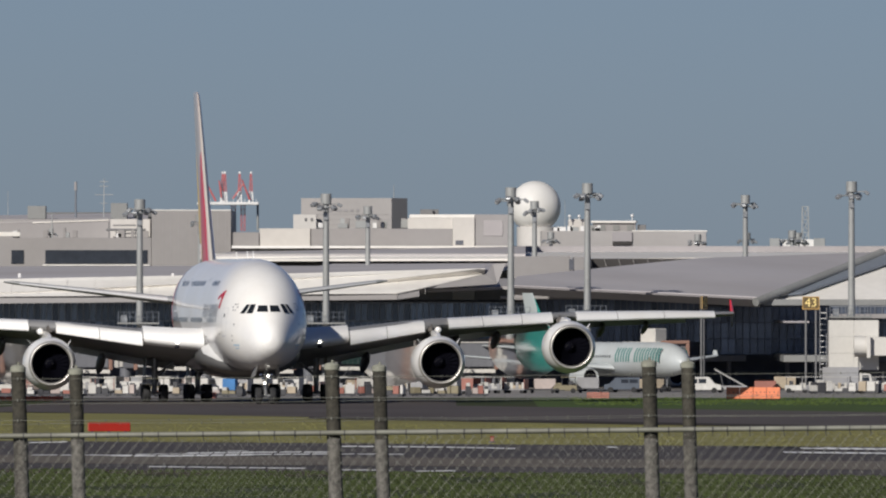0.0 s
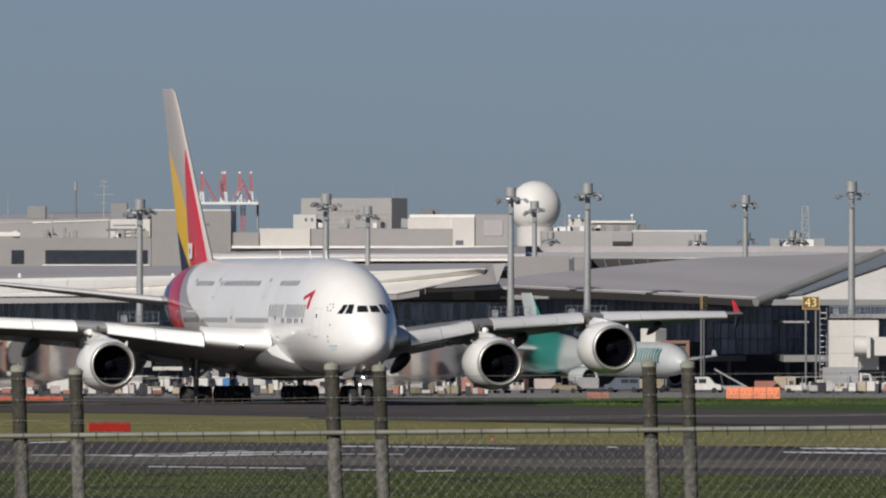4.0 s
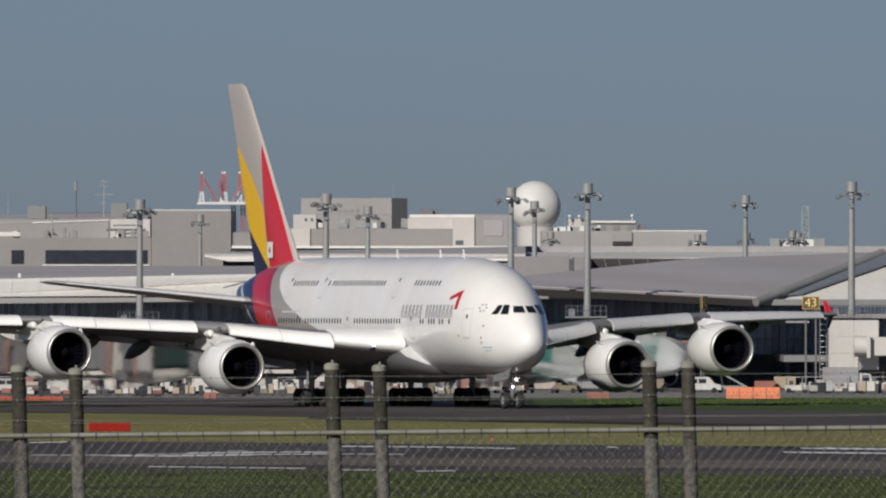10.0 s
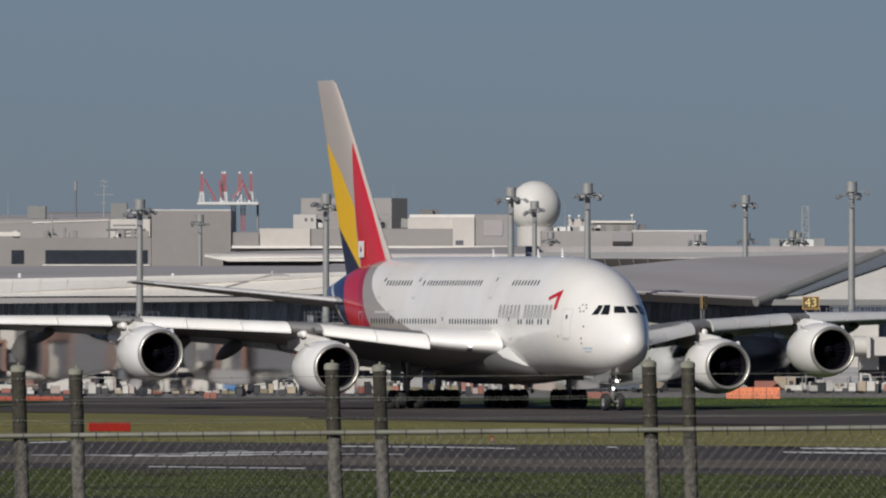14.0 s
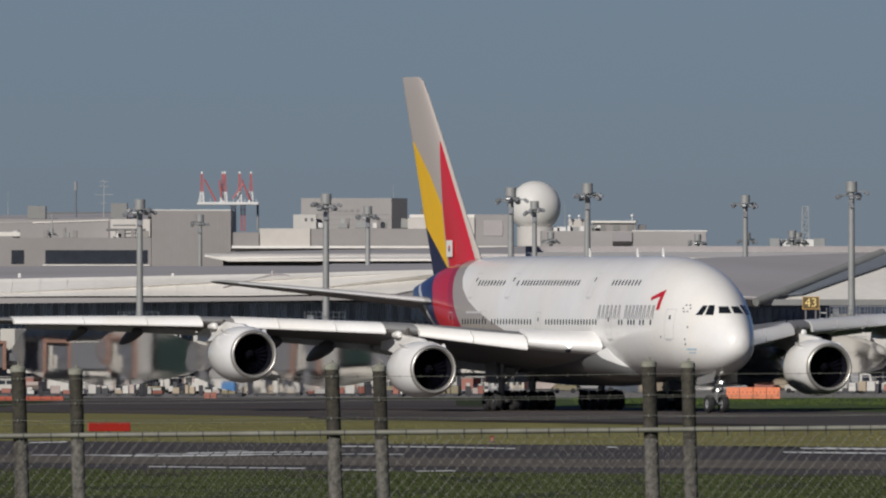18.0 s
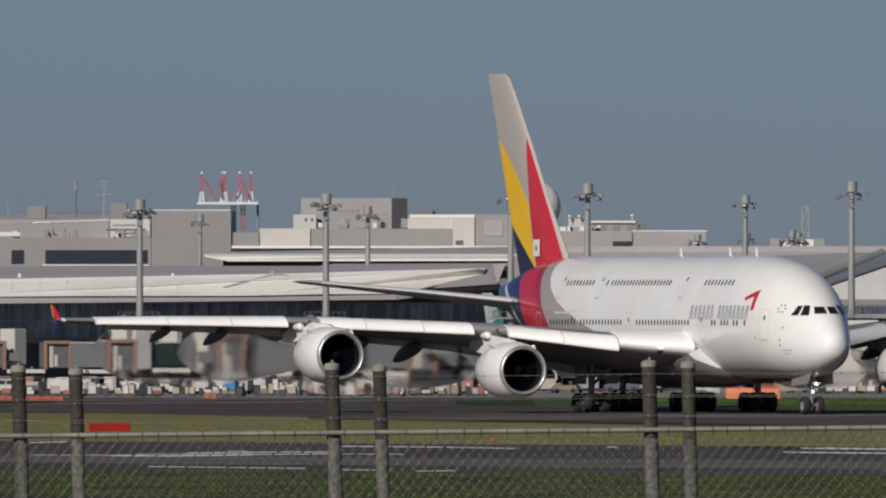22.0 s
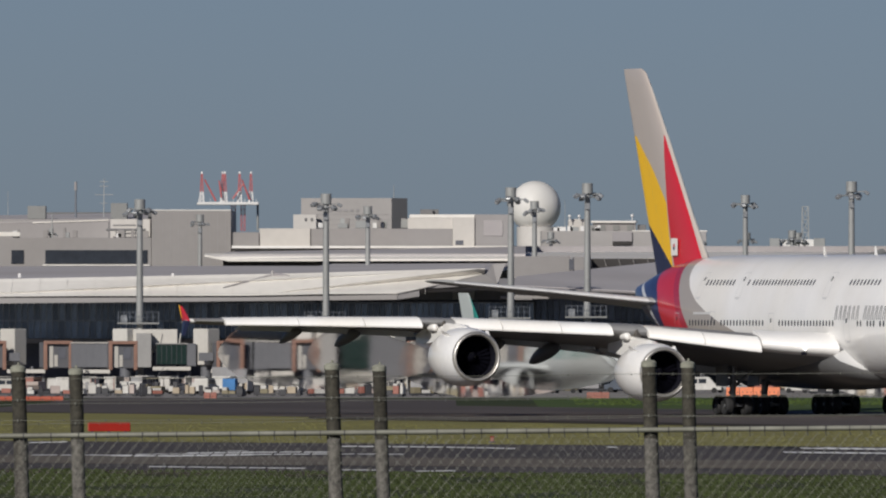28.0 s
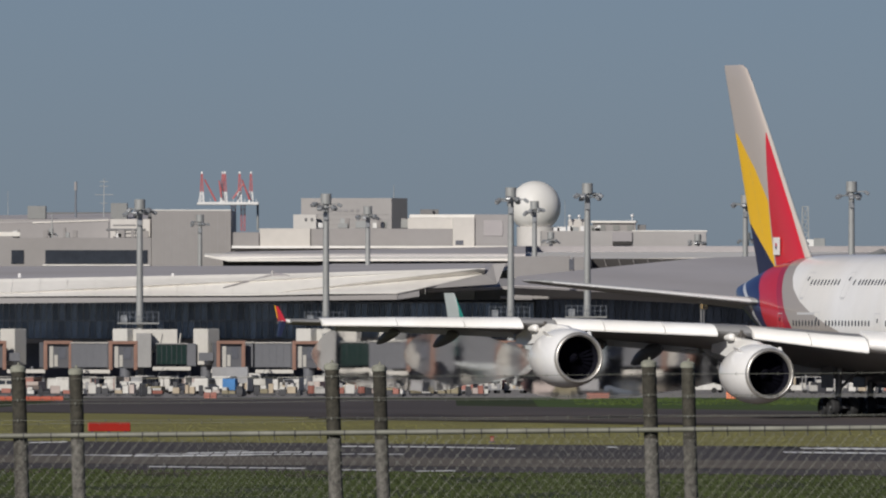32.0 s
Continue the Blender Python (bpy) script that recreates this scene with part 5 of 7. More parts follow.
def build_radome():
    r = tagged(new("radome"), "large white radar dome on a pale drum base", "radar dome")
    bm = bmesh.new()
    bmesh.ops.create_icosphere(bm, subdivisions=4, radius=4.127, matrix=Matrix.Translation((14.783, 2800, 22.133)))
    part("dome", bm, RADOMESKIN, r, "white panelled sphere", smooth="all")
    bm = bmesh.new()
    lathe(bm, [(-3.5, 3.2), (18.868, 3.2), (18.868, 2.0)], 24, (15.056, 2800, 0), "z")
    part("drum", bm, CLADWHITE, r, smooth=True)


build_radome()


def lattice(parent, material, x0, y0, z0, z1, w0, w1, steps, r=0.06, name="lattice"):
    """A square lattice mast with crossed bracing."""
    bm = bmesh.new()
    prev = None
    for k in range(steps + 1):
        s = k / steps
        w, z = w0 + (w1 - w0) * s, z0 + (z1 - z0) * s
        cur = [Vector((x0 + a * w, y0 + b * w, z)) for a, b in ((-1, -1), (1, -1), (1, 1), (-1, 1))]
        for i in range(4):
            rod(bm, cur[i], cur[(i + 1) % 4], r * 0.7, n=4)
            if prev:
                rod(bm, prev[i], cur[i], r, n=4)
                rod(bm, prev[i], cur[(i + 1) % 4], r * 0.7, n=4)
        prev = cur
    return part(name, bm, material, parent)


def build_antenna_frame():
    t = tagged(new("antenna_platform"), "red and white lattice antennas on a white rooftop platform", "antenna tower")
    D = 2500
    block("platform", WHITESTEEL, -35.226, -26.399, 2498, 2504, 20.912, 21.317, t)
    for px in (-34.578, -31.582, -31.258, -29.152, -27.533):
        lattice(t, REDSTEEL, px, 2501, 22.775, 25.366, 0.22, 0.09, 4, 0.07, "red_mast_top")
        lattice(t, WHITESTEEL, px, 2501, 21.317, 22.775, 0.3, 0.22, 2, 0.09, "white_mast_foot")
        block("mast_tip", WHITESTEEL, px - 0.12, px + 0.12, 2500.9, 2501.1, 25.285, 25.69, t, bev=0)
    for p, q in (((-34.173, 24.556), (-32.553, 21.479)), ((-28.585, 23.99), (-30.124, 21.803)), ((-28.828, 24.556), (-27.695, 21.641)), ((-32.067, 24.394), (-31.744, 21.965))):
        bm = bmesh.new()
        rod(bm, (p[0], 2500, p[1]), (q[0], 2500, q[1]), 0.11, 0.14, 6)
        part("red_strut", bm, REDSTEEL, t)
    for px in (-30.043, -28.666):
        lattice(t, REDSTEEL, px, 2501, 17.268, 20.912, 0.3, 0.3, 5, 0.07, "tower_leg")
    bm = bmesh.new()
    rod(bm, (-26.561, 2501, 17.268), (-26.561, 2501, 20.912), 0.16, n=8)
    part("tower_leg", bm, STEEL, t)
    for k in range(6):
        bm = bmesh.new()
        px = -34.983 + k * 1.65
        rod(bm, (px, 2498.2, 21.317), (px, 2498.2, 21.803), 0.04, n=4)
        part("railing_post", bm, WHITESTEEL, t)


build_antenna_frame()


def thin_mast(name, label, px, D, z0, z1, r, bars=(), material=STEEL, tip=0.0):
    t = tagged(new(name), label, "antenna")
    bm = bmesh.new()
    rod(bm, (px, D, z0), (px, D, z1), r, r * 0.6, 6)
    part("pole", bm, material, t)
    for z, w in bars:
        bm = bmesh.new()
        rod(bm, (px - w, D, z), (px + w, D, z), r * 0.6, n=5)
        part("crossbar", bm, material, t)
    if tip:
        bm = bmesh.new()
        rod(bm, (px, D, z1 - tip), (px, D, z1), r * 1.15, r * 0.95, 8)
        part("tip", bm, CLADDING, t)
    return t


thin_mast("antenna_mast", "dark slim antenna mast on the terminal roof", -51.794, 2460, 18.562, 23.98, 0.19, tip=1.2, material=DARKPOLE)
thin_mast("aerial", "thin grey aerial with crossbars on the terminal roof", -47.81, 2460, 18.562, 24.458, 0.09, ((22.148, 1.3), (23.343, 0.6), (23.98, 0.6), (20.952, 0.5)))
thin_mast("aerial", "thin pale aerial on the terminal roof", -61.356, 2460, 18.96, 22.705, 0.05)
thin_mast("aerial", "thin pale aerial on the roof block", -7.214, 2561, 22.206, 24.113, 0.06)
thin_mast("aerial", "thin aerial beside the radar dome", 17.351, 2482, 17.037, 21.455, 0.05)
thin_mast("aerial", "short grey pipe on the terminal roof", -53.84, 2403, 15.912, 19.102, 0.12)
FARTOWER = tagged(new("lattice_tower"), "distant grey lattice tower behind the terminal", "tower")
lattice(FARTOWER, STEEL, 62.289, 3000, -3.5, 23.109, 0.9, 0.5, 12, 0.12, "tower")


# ---- apron floodlight masts ----
def flood_mast(px, D, ztop, zbase, k=1.0, label="grey apron floodlight mast with a round head", arms=7, seed=0, deck=None):
    t = tagged(new("floodlight_mast"), label, "light mast", "apron floodlight masts")
    t.location = (px, D, zbase)
    H = ztop - zbase
    bm = bmesh.new()
    rod(bm, (0, 0, 0), (0, 0, H - 1.2 * k), 0.5 * k, 0.34 * k, 14)
    part("shaft", bm, STEEL, t, smooth=True)
    bm = bmesh.new()
    lathe(bm, [(H - 1.3 * k, 0.3 * k), (H - 1.25 * k, 0.66 * k), (H - 0.05 * k, 0.66 * k), (H, 0.6 * k), (H, 0.001)], 16, (0, 0, 0), "z")
    part("drum", bm, STEEL, t, "grey round mast head", smooth=True)
    bm = bmesh.new()
    lathe(bm, [(H - 1.75 * k, 0.5 * k), (H - 1.75 * k, 0.75 * k), (H - 1.6 * k, 0.75 * k), (H - 1.6 * k, 0.5 * k)], 16, (0, 0, 0), "z")
    part("ring", bm, FLOOD, t, smooth=True)
    bm = bmesh.new()
    box(bm, -0.3 * k, 0.3 * k, -0.6 * k, -0.4 * k, H - 3.2 * k, H - 2.4 * k, 0.04)
    part("junction_box", bm, FLOOD, t)
    if deck:
        zd = deck - zbase
        bm = bmesh.new()
        box(bm, -2.7, 2.4, -1.3, 1.3, zd - 0.22, zd, 0.03)
        pf = part("platform", bm, FASCIAGREY, t, "grey railed service platform")
        for j in range(8):
            for yy in (-1.25, 1.25):
                bm = bmesh.new()
                rod(bm, (-2.6 + 0.7 * j, yy, zd), (-2.6 + 0.7 * j, yy, zd + 1.25), 0.028, n=5)
                part("rail_post", bm, DARKPOLE, pf)
        for yy in (-1.25, 1.25):
            for hh in (0.65, 1.25):
                bm = bmesh.new()
                rod(bm, (-2.65, yy, zd + hh), (2.35, yy, zd + hh), 0.028, n=5)
                part("hand_rail", bm, DARKPOLE, pf)
        bm = bmesh.new()
        box(bm, -2.3, -1.5, -0.4, 0.4, zd, zd + 0.9, 0.04)
        part("cabinet", bm, FLOOD, pf)
    rng = random.Random(seed)
    for i in range(arms):
        q = -math.pi + (i + 0.5) * math.tau / arms + rng.uniform(-0.2, 0.2)
        c, s = math.cos(q), math.sin(q)
        R = rng.uniform(1.3, 1.9) * k
        zz = H - rng.uniform(1.2, 1.9) * k
        bm = bmesh.new()
        rod(bm, (0.4 * k * c, 0.4 * k * s, zz), (R * c, R * s, zz + 0.1 * k), 0.07 * k, n=6)
        a = part("arm", bm, STEEL, t)
        bm = bmesh.new()
        b = bmesh.new()
        box(b, -0.32 * k, 0.32 * k, -0.3 * k, 0.3 * k, -0.2 * k, 0.2 * k, 0.06 * k)
        bmesh.ops.transform(b, matrix=pose(R * c, R * s, zz - 0.1 * k, 0, 0, math.degrees(q)) @ pose(0, 0, 0, 0, 35, 0), verts=b.verts)
        merge(bm, b)
        part("floodlight", bm, FLOOD, a, "tilted floodlight")


flood_mast(-36.807, 2118, 19.697, APRON_Z, seed=1, deck=4.742)
flood_mast(-14.201, 2118, 20.383, APRON_Z, seed=2, deck=4.742)
flood_mast(8.229, 2117, 21.132, APRON_Z, seed=3, deck=5.36)
flood_mast(17.52, 2117, 21.646, APRON_Z, seed=4, deck=5.498)
flood_mast(49.437, 2111, 21.814, APRON_Z, seed=5, deck=5.506)
flood_mast(-9.96, 2312, 19.827, APRON_Z, 0.88, "grey floodlight mast behind the terminal roofs", seed=6)
flood_mast(12.153, 2316, 20.522, APRON_Z, 0.88, "grey floodlight mast behind the terminal roofs", seed=7)
flood_mast(40.135, 2316, 21.31, APRON_Z, 0.92, "grey floodlight mast behind the terminal roofs", seed=8)
flood_mast(-33.149, 2380, 19.005, APRON_Z, 0.8, "slim grey floodlight mast beside the grey wall", 5, seed=9)
flood_mast(15.281, 2470, 16.923, APRON_Z, 0.75, "low grey floodlight mast behind the roof", seed=10)
flood_mast(36.156, 2475, 16.619, APRON_Z, 0.75, "low grey floodlight mast behind the roof", seed=11)
flood_mast(45.309, 2600, 17.283, APRON_Z, 0.8, "low grey floodlight mast behind the roof", seed=12)
flood_mast(52.046, 2600, 17.62, APRON_Z, 0.9, "low grey floodlight mast behind the roof", seed=13)
flood_mast(53.702, 2640, 17.419, APRON_Z, 0.9, "low grey floodlight mast behind the roof", seed=14)
flood_mast(-53.996, 2404, 17.164, 15.918, 0.5, "small rooftop floodlight stand", 6, seed=15)
CABIN = tagged(new("roof_plant"), "pale rooftop plant in the distance", "roof plant")
block("cabin", WHITESTEEL, 50.987, 57.168, 2650, 2660, -3.5, 16.423, CABIN)
block("fence_panel", STEEL, 49.595, 51.14, 2649, 2650, -3.5, 16.594, CABIN)
block("fence_panel", STEEL, 56.288, 58.004, 2649, 2650, -3.5, 16.594, CABIN)

# ---- gate signs ----
SIGNBROWN = mat("dark_bronze_sign", (0.12, 0.08, 0.03), 0.5, vary=0.1)
SIGNFRAME = mat("amber_sign_frame", (0.5, 0.3, 0.08), 0.5, vary=0.1)
SIGNLETTER = mat("amber_sign_digits", (0.85, 0.65, 0.25), 0.5, vary=0.1)


def gate_sign(px, D, zc, turn, text):
    t = tagged(new("gate_sign"), "dark gate number sign with amber digits on two poles", "sign", "gate signs")
    t.matrix_basis = pose(px, D, zc, 0, 0, turn)
    bm = bmesh.new()
    box(bm, -1.0, 1.0, -0.15, 0.15, -0.75, 0.75, 0.03)
    part("panel", bm, SIGNBROWN, t)
    bm = bmesh.new()
    for b in ((-1.02, 1.02, 0.68, 0.77), (-1.02, 1.02, -0.77, -0.68), (-1.02, -0.94, -0.68, 0.68), (0.94, 1.02, -0.68, 0.68)):
        box(bm, b[0], b[1], -0.19, -0.15, b[2], b[3])
    part("rim", bm, SIGNFRAME, t)
    cu = bpy.data.curves.new("digits", "FONT")
    cu.body, cu.size, cu.align_x, cu.align_y, cu.extrude = text, 1.5, "CENTER", "CENTER", 0.02
    tmp = new("digits_source", cu)
    me = bpy.data.meshes.new_from_object(tmp.evaluated_get(bpy.context.evaluated_depsgraph_get()))
    bpy.data.objects.remove(tmp)
    me.materials.clear()
    me.materials.append(SIGNLETTER)
    o = new("digits", me)
    o.parent = t
    o.matrix_basis = pose(0, -0.19, 0, 90, 0, 0)
    for sg in (-0.6, 0.6):
        bm = bmesh.new()
        rod(bm, (sg, 0.1, -0.7), (sg, 0.1, APRON_Z - zc), 0.12, n=8)
        part("pole", bm, CLADDARK, t)


gate_sign(43.966, 2085, 7.13, 0, "43")
gate_sign(31.283, 2095, 7.157, 72, "42")

# ---- boarding bridges ----
BRIDGEGREY = mat("grey_boarding_bridge", (0.135, 0.14, 0.158), 0.6, vary=0.1, scale=0.2, fine=2, stain=0.15)
BRIDGEWHITE = mat("white_boarding_bridge", (0.5742, 0.5568, 0.522), 0.6, vary=0.08, scale=0.2, fine=2, stain=0.15)
BRIDGEMID = mat("light_grey_bridge_panel", (0.348, 0.3437, 0.3393), 0.6, vary=0.1, scale=0.2, fine=2, stain=0.2)
BELLOWS = mat("rust_orange_canopy_frame", (0.28, 0.16, 0.12), 0.7, vary=0.15, scale=0.5, fine=3)
DARKMETAL = mat("dark_undercarriage", (0.05, 0.05, 0.055), 0.6, vary=0.2, scale=0.6, fine=4)
GREENGLASS = mat("dark_green_bridge_glass", (0.012, 0.03, 0.026), 0.12, vary=0.3, scale=0.3, fine=2)


def boarding_bridge(px, D, glass=False, cab=3.6, tower=None, corridor=0.0, shaft=None, tunnel=(-2.5, 2.7)):
    """Ribbed tunnel on lift columns, with a cab and its canopy frame, a tower and a link corridor where it has them."""
    t = tagged(new("boarding_bridge"), "grey passenger boarding bridge with a rust-orange cab frame" if cab is not None else ("passenger boarding bridge with dark green glazed tunnel" if glass else "grey passenger boarding bridge with a white tower"), "boarding bridge", "boarding bridges")
    t.location = (px, D, APRON_Z)
    z0, z1 = 2.75, 5.75
    if tower is not None:
        b = bmesh.new()
        box(b, -1.15, 1.15, -1.15, 1.15, 3.1, 7.5, 0.08)
        bmesh.ops.transform(b, matrix=pose(tower, 5.6, 0, 0, 0, 52), verts=b.verts)
        part("rotunda", b, BRIDGEWHITE, t, "white bridge tower")
        bm = bmesh.new()
        rod(bm, (tower, 5.6, 0), (tower, 5.6, 3.1), 0.7, n=14)
        part("rotunda_column", bm, BRIDGEGREY, t, smooth=True)
        bm = bmesh.new()
        box(bm, tower - 0.9, tower + 0.9, 2.9, 3.0, 3.6, 4.6, 0.03)
        part("service_panel", bm, BRIDGEGREY, t)
    if corridor:
        bm = bmesh.new()
        box(bm, tower + 0.9, tower + 0.9 + corridor, 4.9, 9.0, 4.6, 7.42, 0.06)
        part("link_corridor", bm, BRIDGEWHITE, t, "white raised link corridor")
        for k in range(3):
            bm = bmesh.new()
            xx = tower + 1.6 + (corridor - 0.8) * k / 2
            rod(bm, (xx, 4.8, 3.4), (xx + 0.5, 4.8, 6.9), 0.09, n=6)
            part("stay", bm, BRIDGEWHITE, t)
    if shaft:
        bm = bmesh.new()
        box(bm, shaft[0], shaft[1], 2.0, 5.4, shaft[2], 6.95, 0.06)
        part("lift_shaft", bm, BRIDGEMID, t, "pale upright shaft")
    if tunnel:
        ta, tb = tunnel
        if glass:
            z0, z1 = 3.05, 5.6
        bm = bmesh.new()
        box(bm, ta, tb, 2.6, 5.0, z0 + 0.1, z1, 0.06)
        part("tunnel", bm, GREENGLASS if glass else BRIDGEGREY, t)
        for k in range(7):
            bm = bmesh.new()
            xx = ta + 0.05 + k * (tb - ta - 0.1) / 6
            box(bm, xx - 0.025, xx + 0.025, 2.57, 2.62, z0 + 0.1, z1)
            part("rib", bm, DARKMETAL if glass else BRIDGEGREY, t)
        bm = bmesh.new()
        box(bm, ta - 0.1, tb + 0.1, 2.45, 5.1, z1, z1 + 0.14, 0.03)
        part("tunnel_roof", bm, BRIDGEMID if glass else BRIDGEWHITE, t)
        if glass:
            bm = bmesh.new()
            box(bm, tb, tb + 1.1, 2.5, 5.05, z0 - 0.1, z1 + 0.1, 0.05)
            part("tunnel_end", bm, BRIDGEGREY, t)
    if cab is not None:
        xf = cab
        b = bmesh.new()
        box(b, -1.5, 1.5, -0.5, 2.9, z0, z1 + 0.1, 0.08)
        bmesh.ops.transform(b, matrix=pose(xf, 1.7, 0, 0, 0, 14), verts=b.verts)
        cb = part("cab", b, BRIDGEGREY, t, "grey bridge cab")
        bm = bmesh.new()
        b = bmesh.new()
        for q in ((-1.75, 1.75, z1 - 0.1, z1 + 0.3), (-1.75, -1.35, z0 - 0.2, z1 - 0.1), (1.35, 1.75, z0 - 0.2, z1 - 0.1)):
            box(b, q[0], q[1], -1.0, -0.5, q[2], q[3], 0.04)
        bmesh.ops.transform(b, matrix=pose(xf, 1.7, 0, 0, 0, 14), verts=b.verts)
        merge(bm, b)
        part("canopy_frame", bm, BELLOWS, cb, "rust-orange folding canopy frame")
        for q in ((-1.2, -0.55, z0 + 0.1, z1 - 0.3), (0.1, 1.0, z0 + 1.1, z1 - 0.5), (-0.4, 0.0, z0 + 0.2, z0 + 1.6)):
            b = bmesh.new()
            box(b, q[0], q[1], -0.56, -0.5, q[2], q[3])
            bmesh.ops.transform(b, matrix=pose(xf, 1.7, 0, 0, 0, 14), verts=b.verts)
            part("cab_panel", b, INNER if q[0] > 0 else BRIDGEWHITE, cb)
    bm = bmesh.new()
    box(bm, -2.4, 2.2, 2.3, 2.6, z0 - 0.62, z0 - 0.15, 0.03)
    part("walkway_edge", bm, BRIDGEWHITE, t)
    for xx in (0.6, 2.0):
        bm = bmesh.new()
        rod(bm, (xx, 3.6, 0.5), (xx, 3.6, z0 + 0.2), 0.2, n=8)
        part("lift_column", bm, BRIDGEGREY, t, smooth=True)
    bm = bmesh.new()
    box(bm, -0.1, 2.7, 3.0, 4.2, 0.35, 0.9, 0.06)
    bog = part("bogie", bm, DARKMETAL, t)
    for xx in (0.3, 2.3):
        bm = bmesh.new()
        lathe(bm, [(-0.2, 0.001), (-0.2, 0.5), (0.2, 0.5), (0.2, 0.001)], 14, (xx, 2.95, 0.5), "y")
        part("tyre", bm, RUBBER, bog)
    bm = bmesh.new()
    for k in range(9):
        box(bm, -2.4 + k * 0.2, -2.15 + k * 0.2, 1.6, 2.4, k * 0.31, k * 0.31 + 0.06)
    rod(bm, (-2.4, 1.6, 0.9), (-0.9, 1.6, 3.0), 0.04, n=5)
    part("service_stairs", bm, BRIDGEGREY, t)


boarding_bridge(-50.252, 2105, tower=-1.75, tunnel=None)
boarding_bridge(-42.269, 2098)
boarding_bridge(-32.738, 2110, glass=True, cab=None, tower=-5.75, corridor=5.4, shaft=(-4.4, -2.55, 2.8), tunnel=(-2.0, 1.75))
boarding_bridge(-25.674, 2108, cab=-0.15, tower=-3.0, tunnel=(0.6, 2.7))
boarding_bridge(-20.183, 2098)
boarding_bridge(-10.262, 2112, glass=True, cab=None, tower=-6.0, corridor=5.0, shaft=(-4.4, -2.55, 2.8), tunnel=(-2.0, 1.9))
boarding_bridge(-6.406, 2104)
boarding_bridge(-1.299, 2110, cab=None, tower=-4.8)
boarding_bridge(4.173, 2112)
boarding_bridge(24.423, 2118, tower=1.2)
boarding_bridge(-58.257, 2106, tower=-4.0)


def build_fixed_walkway():
    t = tagged(new("fixed_walkway"), "white panelled gate building with a round-ended bridge", "boarding bridge")
    for k in range(2):
        for j in range(3):
            block("panel", BRIDGEWHITE, 46.459 + 3.0 * k, 46.459 + 3.0 * k + 2.985, 2100, 2106, -0.941 + j * 2.0, -0.941 + j * 2.0 + 1.985, t, bev=0.015)
    bm = bmesh.new()
    rod(bm, (49.449, 2098, 1.926), (51.011, 2098, 1.926), 1.25, n=16)
    part("rotunda", bm, BRIDGEWHITE, t, smooth=True)
    block("tunnel", BRIDGEWHITE, 51.147, 62.219, 2097, 2100, 0.771, 3.012, t)
    block("undercroft", DARKMETAL, 48.046, 62.338, 2101, 2106, APRON_Z, 0.076, t)
    block("gate_post", BRIDGEWHITE, 50.919, 51.395, 2096, 2096.6, 0.503, 3.219, t)


build_fixed_walkway()
def ladder_mast(px, D):
    t = tagged(new("ladder_frame"), "dark steel ladder frame beside the gate", "ladder")
    bm = bmesh.new()
    for sg in (-0.4, 0.4):
        rod(bm, (px + sg, D, APRON_Z), (px + sg, D, 6.551), 0.07, n=6)
    part("stile", bm, CLADDARK, t)
    for k in range(14):
        bm = bmesh.new()
        rod(bm, (px - 0.4, D, APRON_Z + 0.6 + 0.68 * k), (px + 0.4, D, APRON_Z + 0.6 + 0.68 * k), 0.05, n=5)
        part("rung", bm, WHITESTEEL, t)


ladder_mast(45.561, 2090)

# ---- apron vehicles ----
VWHITE = mat("white_vehicle_paint", (0.6, 0.585, 0.55), 0.5, vary=0.12, scale=0.8, fine=4, stain=0.3)
VGREY = mat("grey_vehicle_paint", (0.3, 0.3, 0.31), 0.5, vary=0.1, scale=0.8, fine=4, stain=0.1)
VTAN = mat("tan_crate", (0.4, 0.33, 0.24), 0.7, vary=0.15, scale=0.8, fine=4)
VPINK = mat("faded_pink_panel", (0.435, 0.3654, 0.335), 0.6, vary=0.12, scale=0.8, fine=4, stain=0.1)
VRED = mat("faded_red_paint", (0.3, 0.12, 0.09), 0.5, vary=0.15, scale=0.8, fine=4)
VBLUE = mat("blue_vehicle_paint", (0.06, 0.075, 0.1), 0.5, vary=0.1, scale=0.8, fine=4)
VYELLOW = mat("yellow_vehicle_paint", (0.22, 0.19, 0.12), 0.5, vary=0.1, scale=0.8, fine=4)
ORANGE = mat("orange_plastic_barrier", (0.8, 0.25, 0.12), 0.6, vary=0.12, scale=0.8, fine=4)
REDORANGE = mat("faded_red_orange_plastic", (0.36, 0.075, 0.038), 0.6, vary=0.15, scale=0.8, fine=4)
REDBOX = mat("bright_red_sheet", (0.27, 0.012, 0.006), 0.7, spec=0.2, vary=0.1, scale=0.8, fine=4)


def road_wheels(t, xs, y0, y1, r):
    for xx in xs:
        for y in (y0, y1):
            bm = bmesh.new()
            lathe(bm, [(-0.12, 0.001), (-0.12, r), (0.12, r), (0.12, 0.001)], 14, (xx, y, r), "y")
            part("wheel", bm, RUBBER, t)


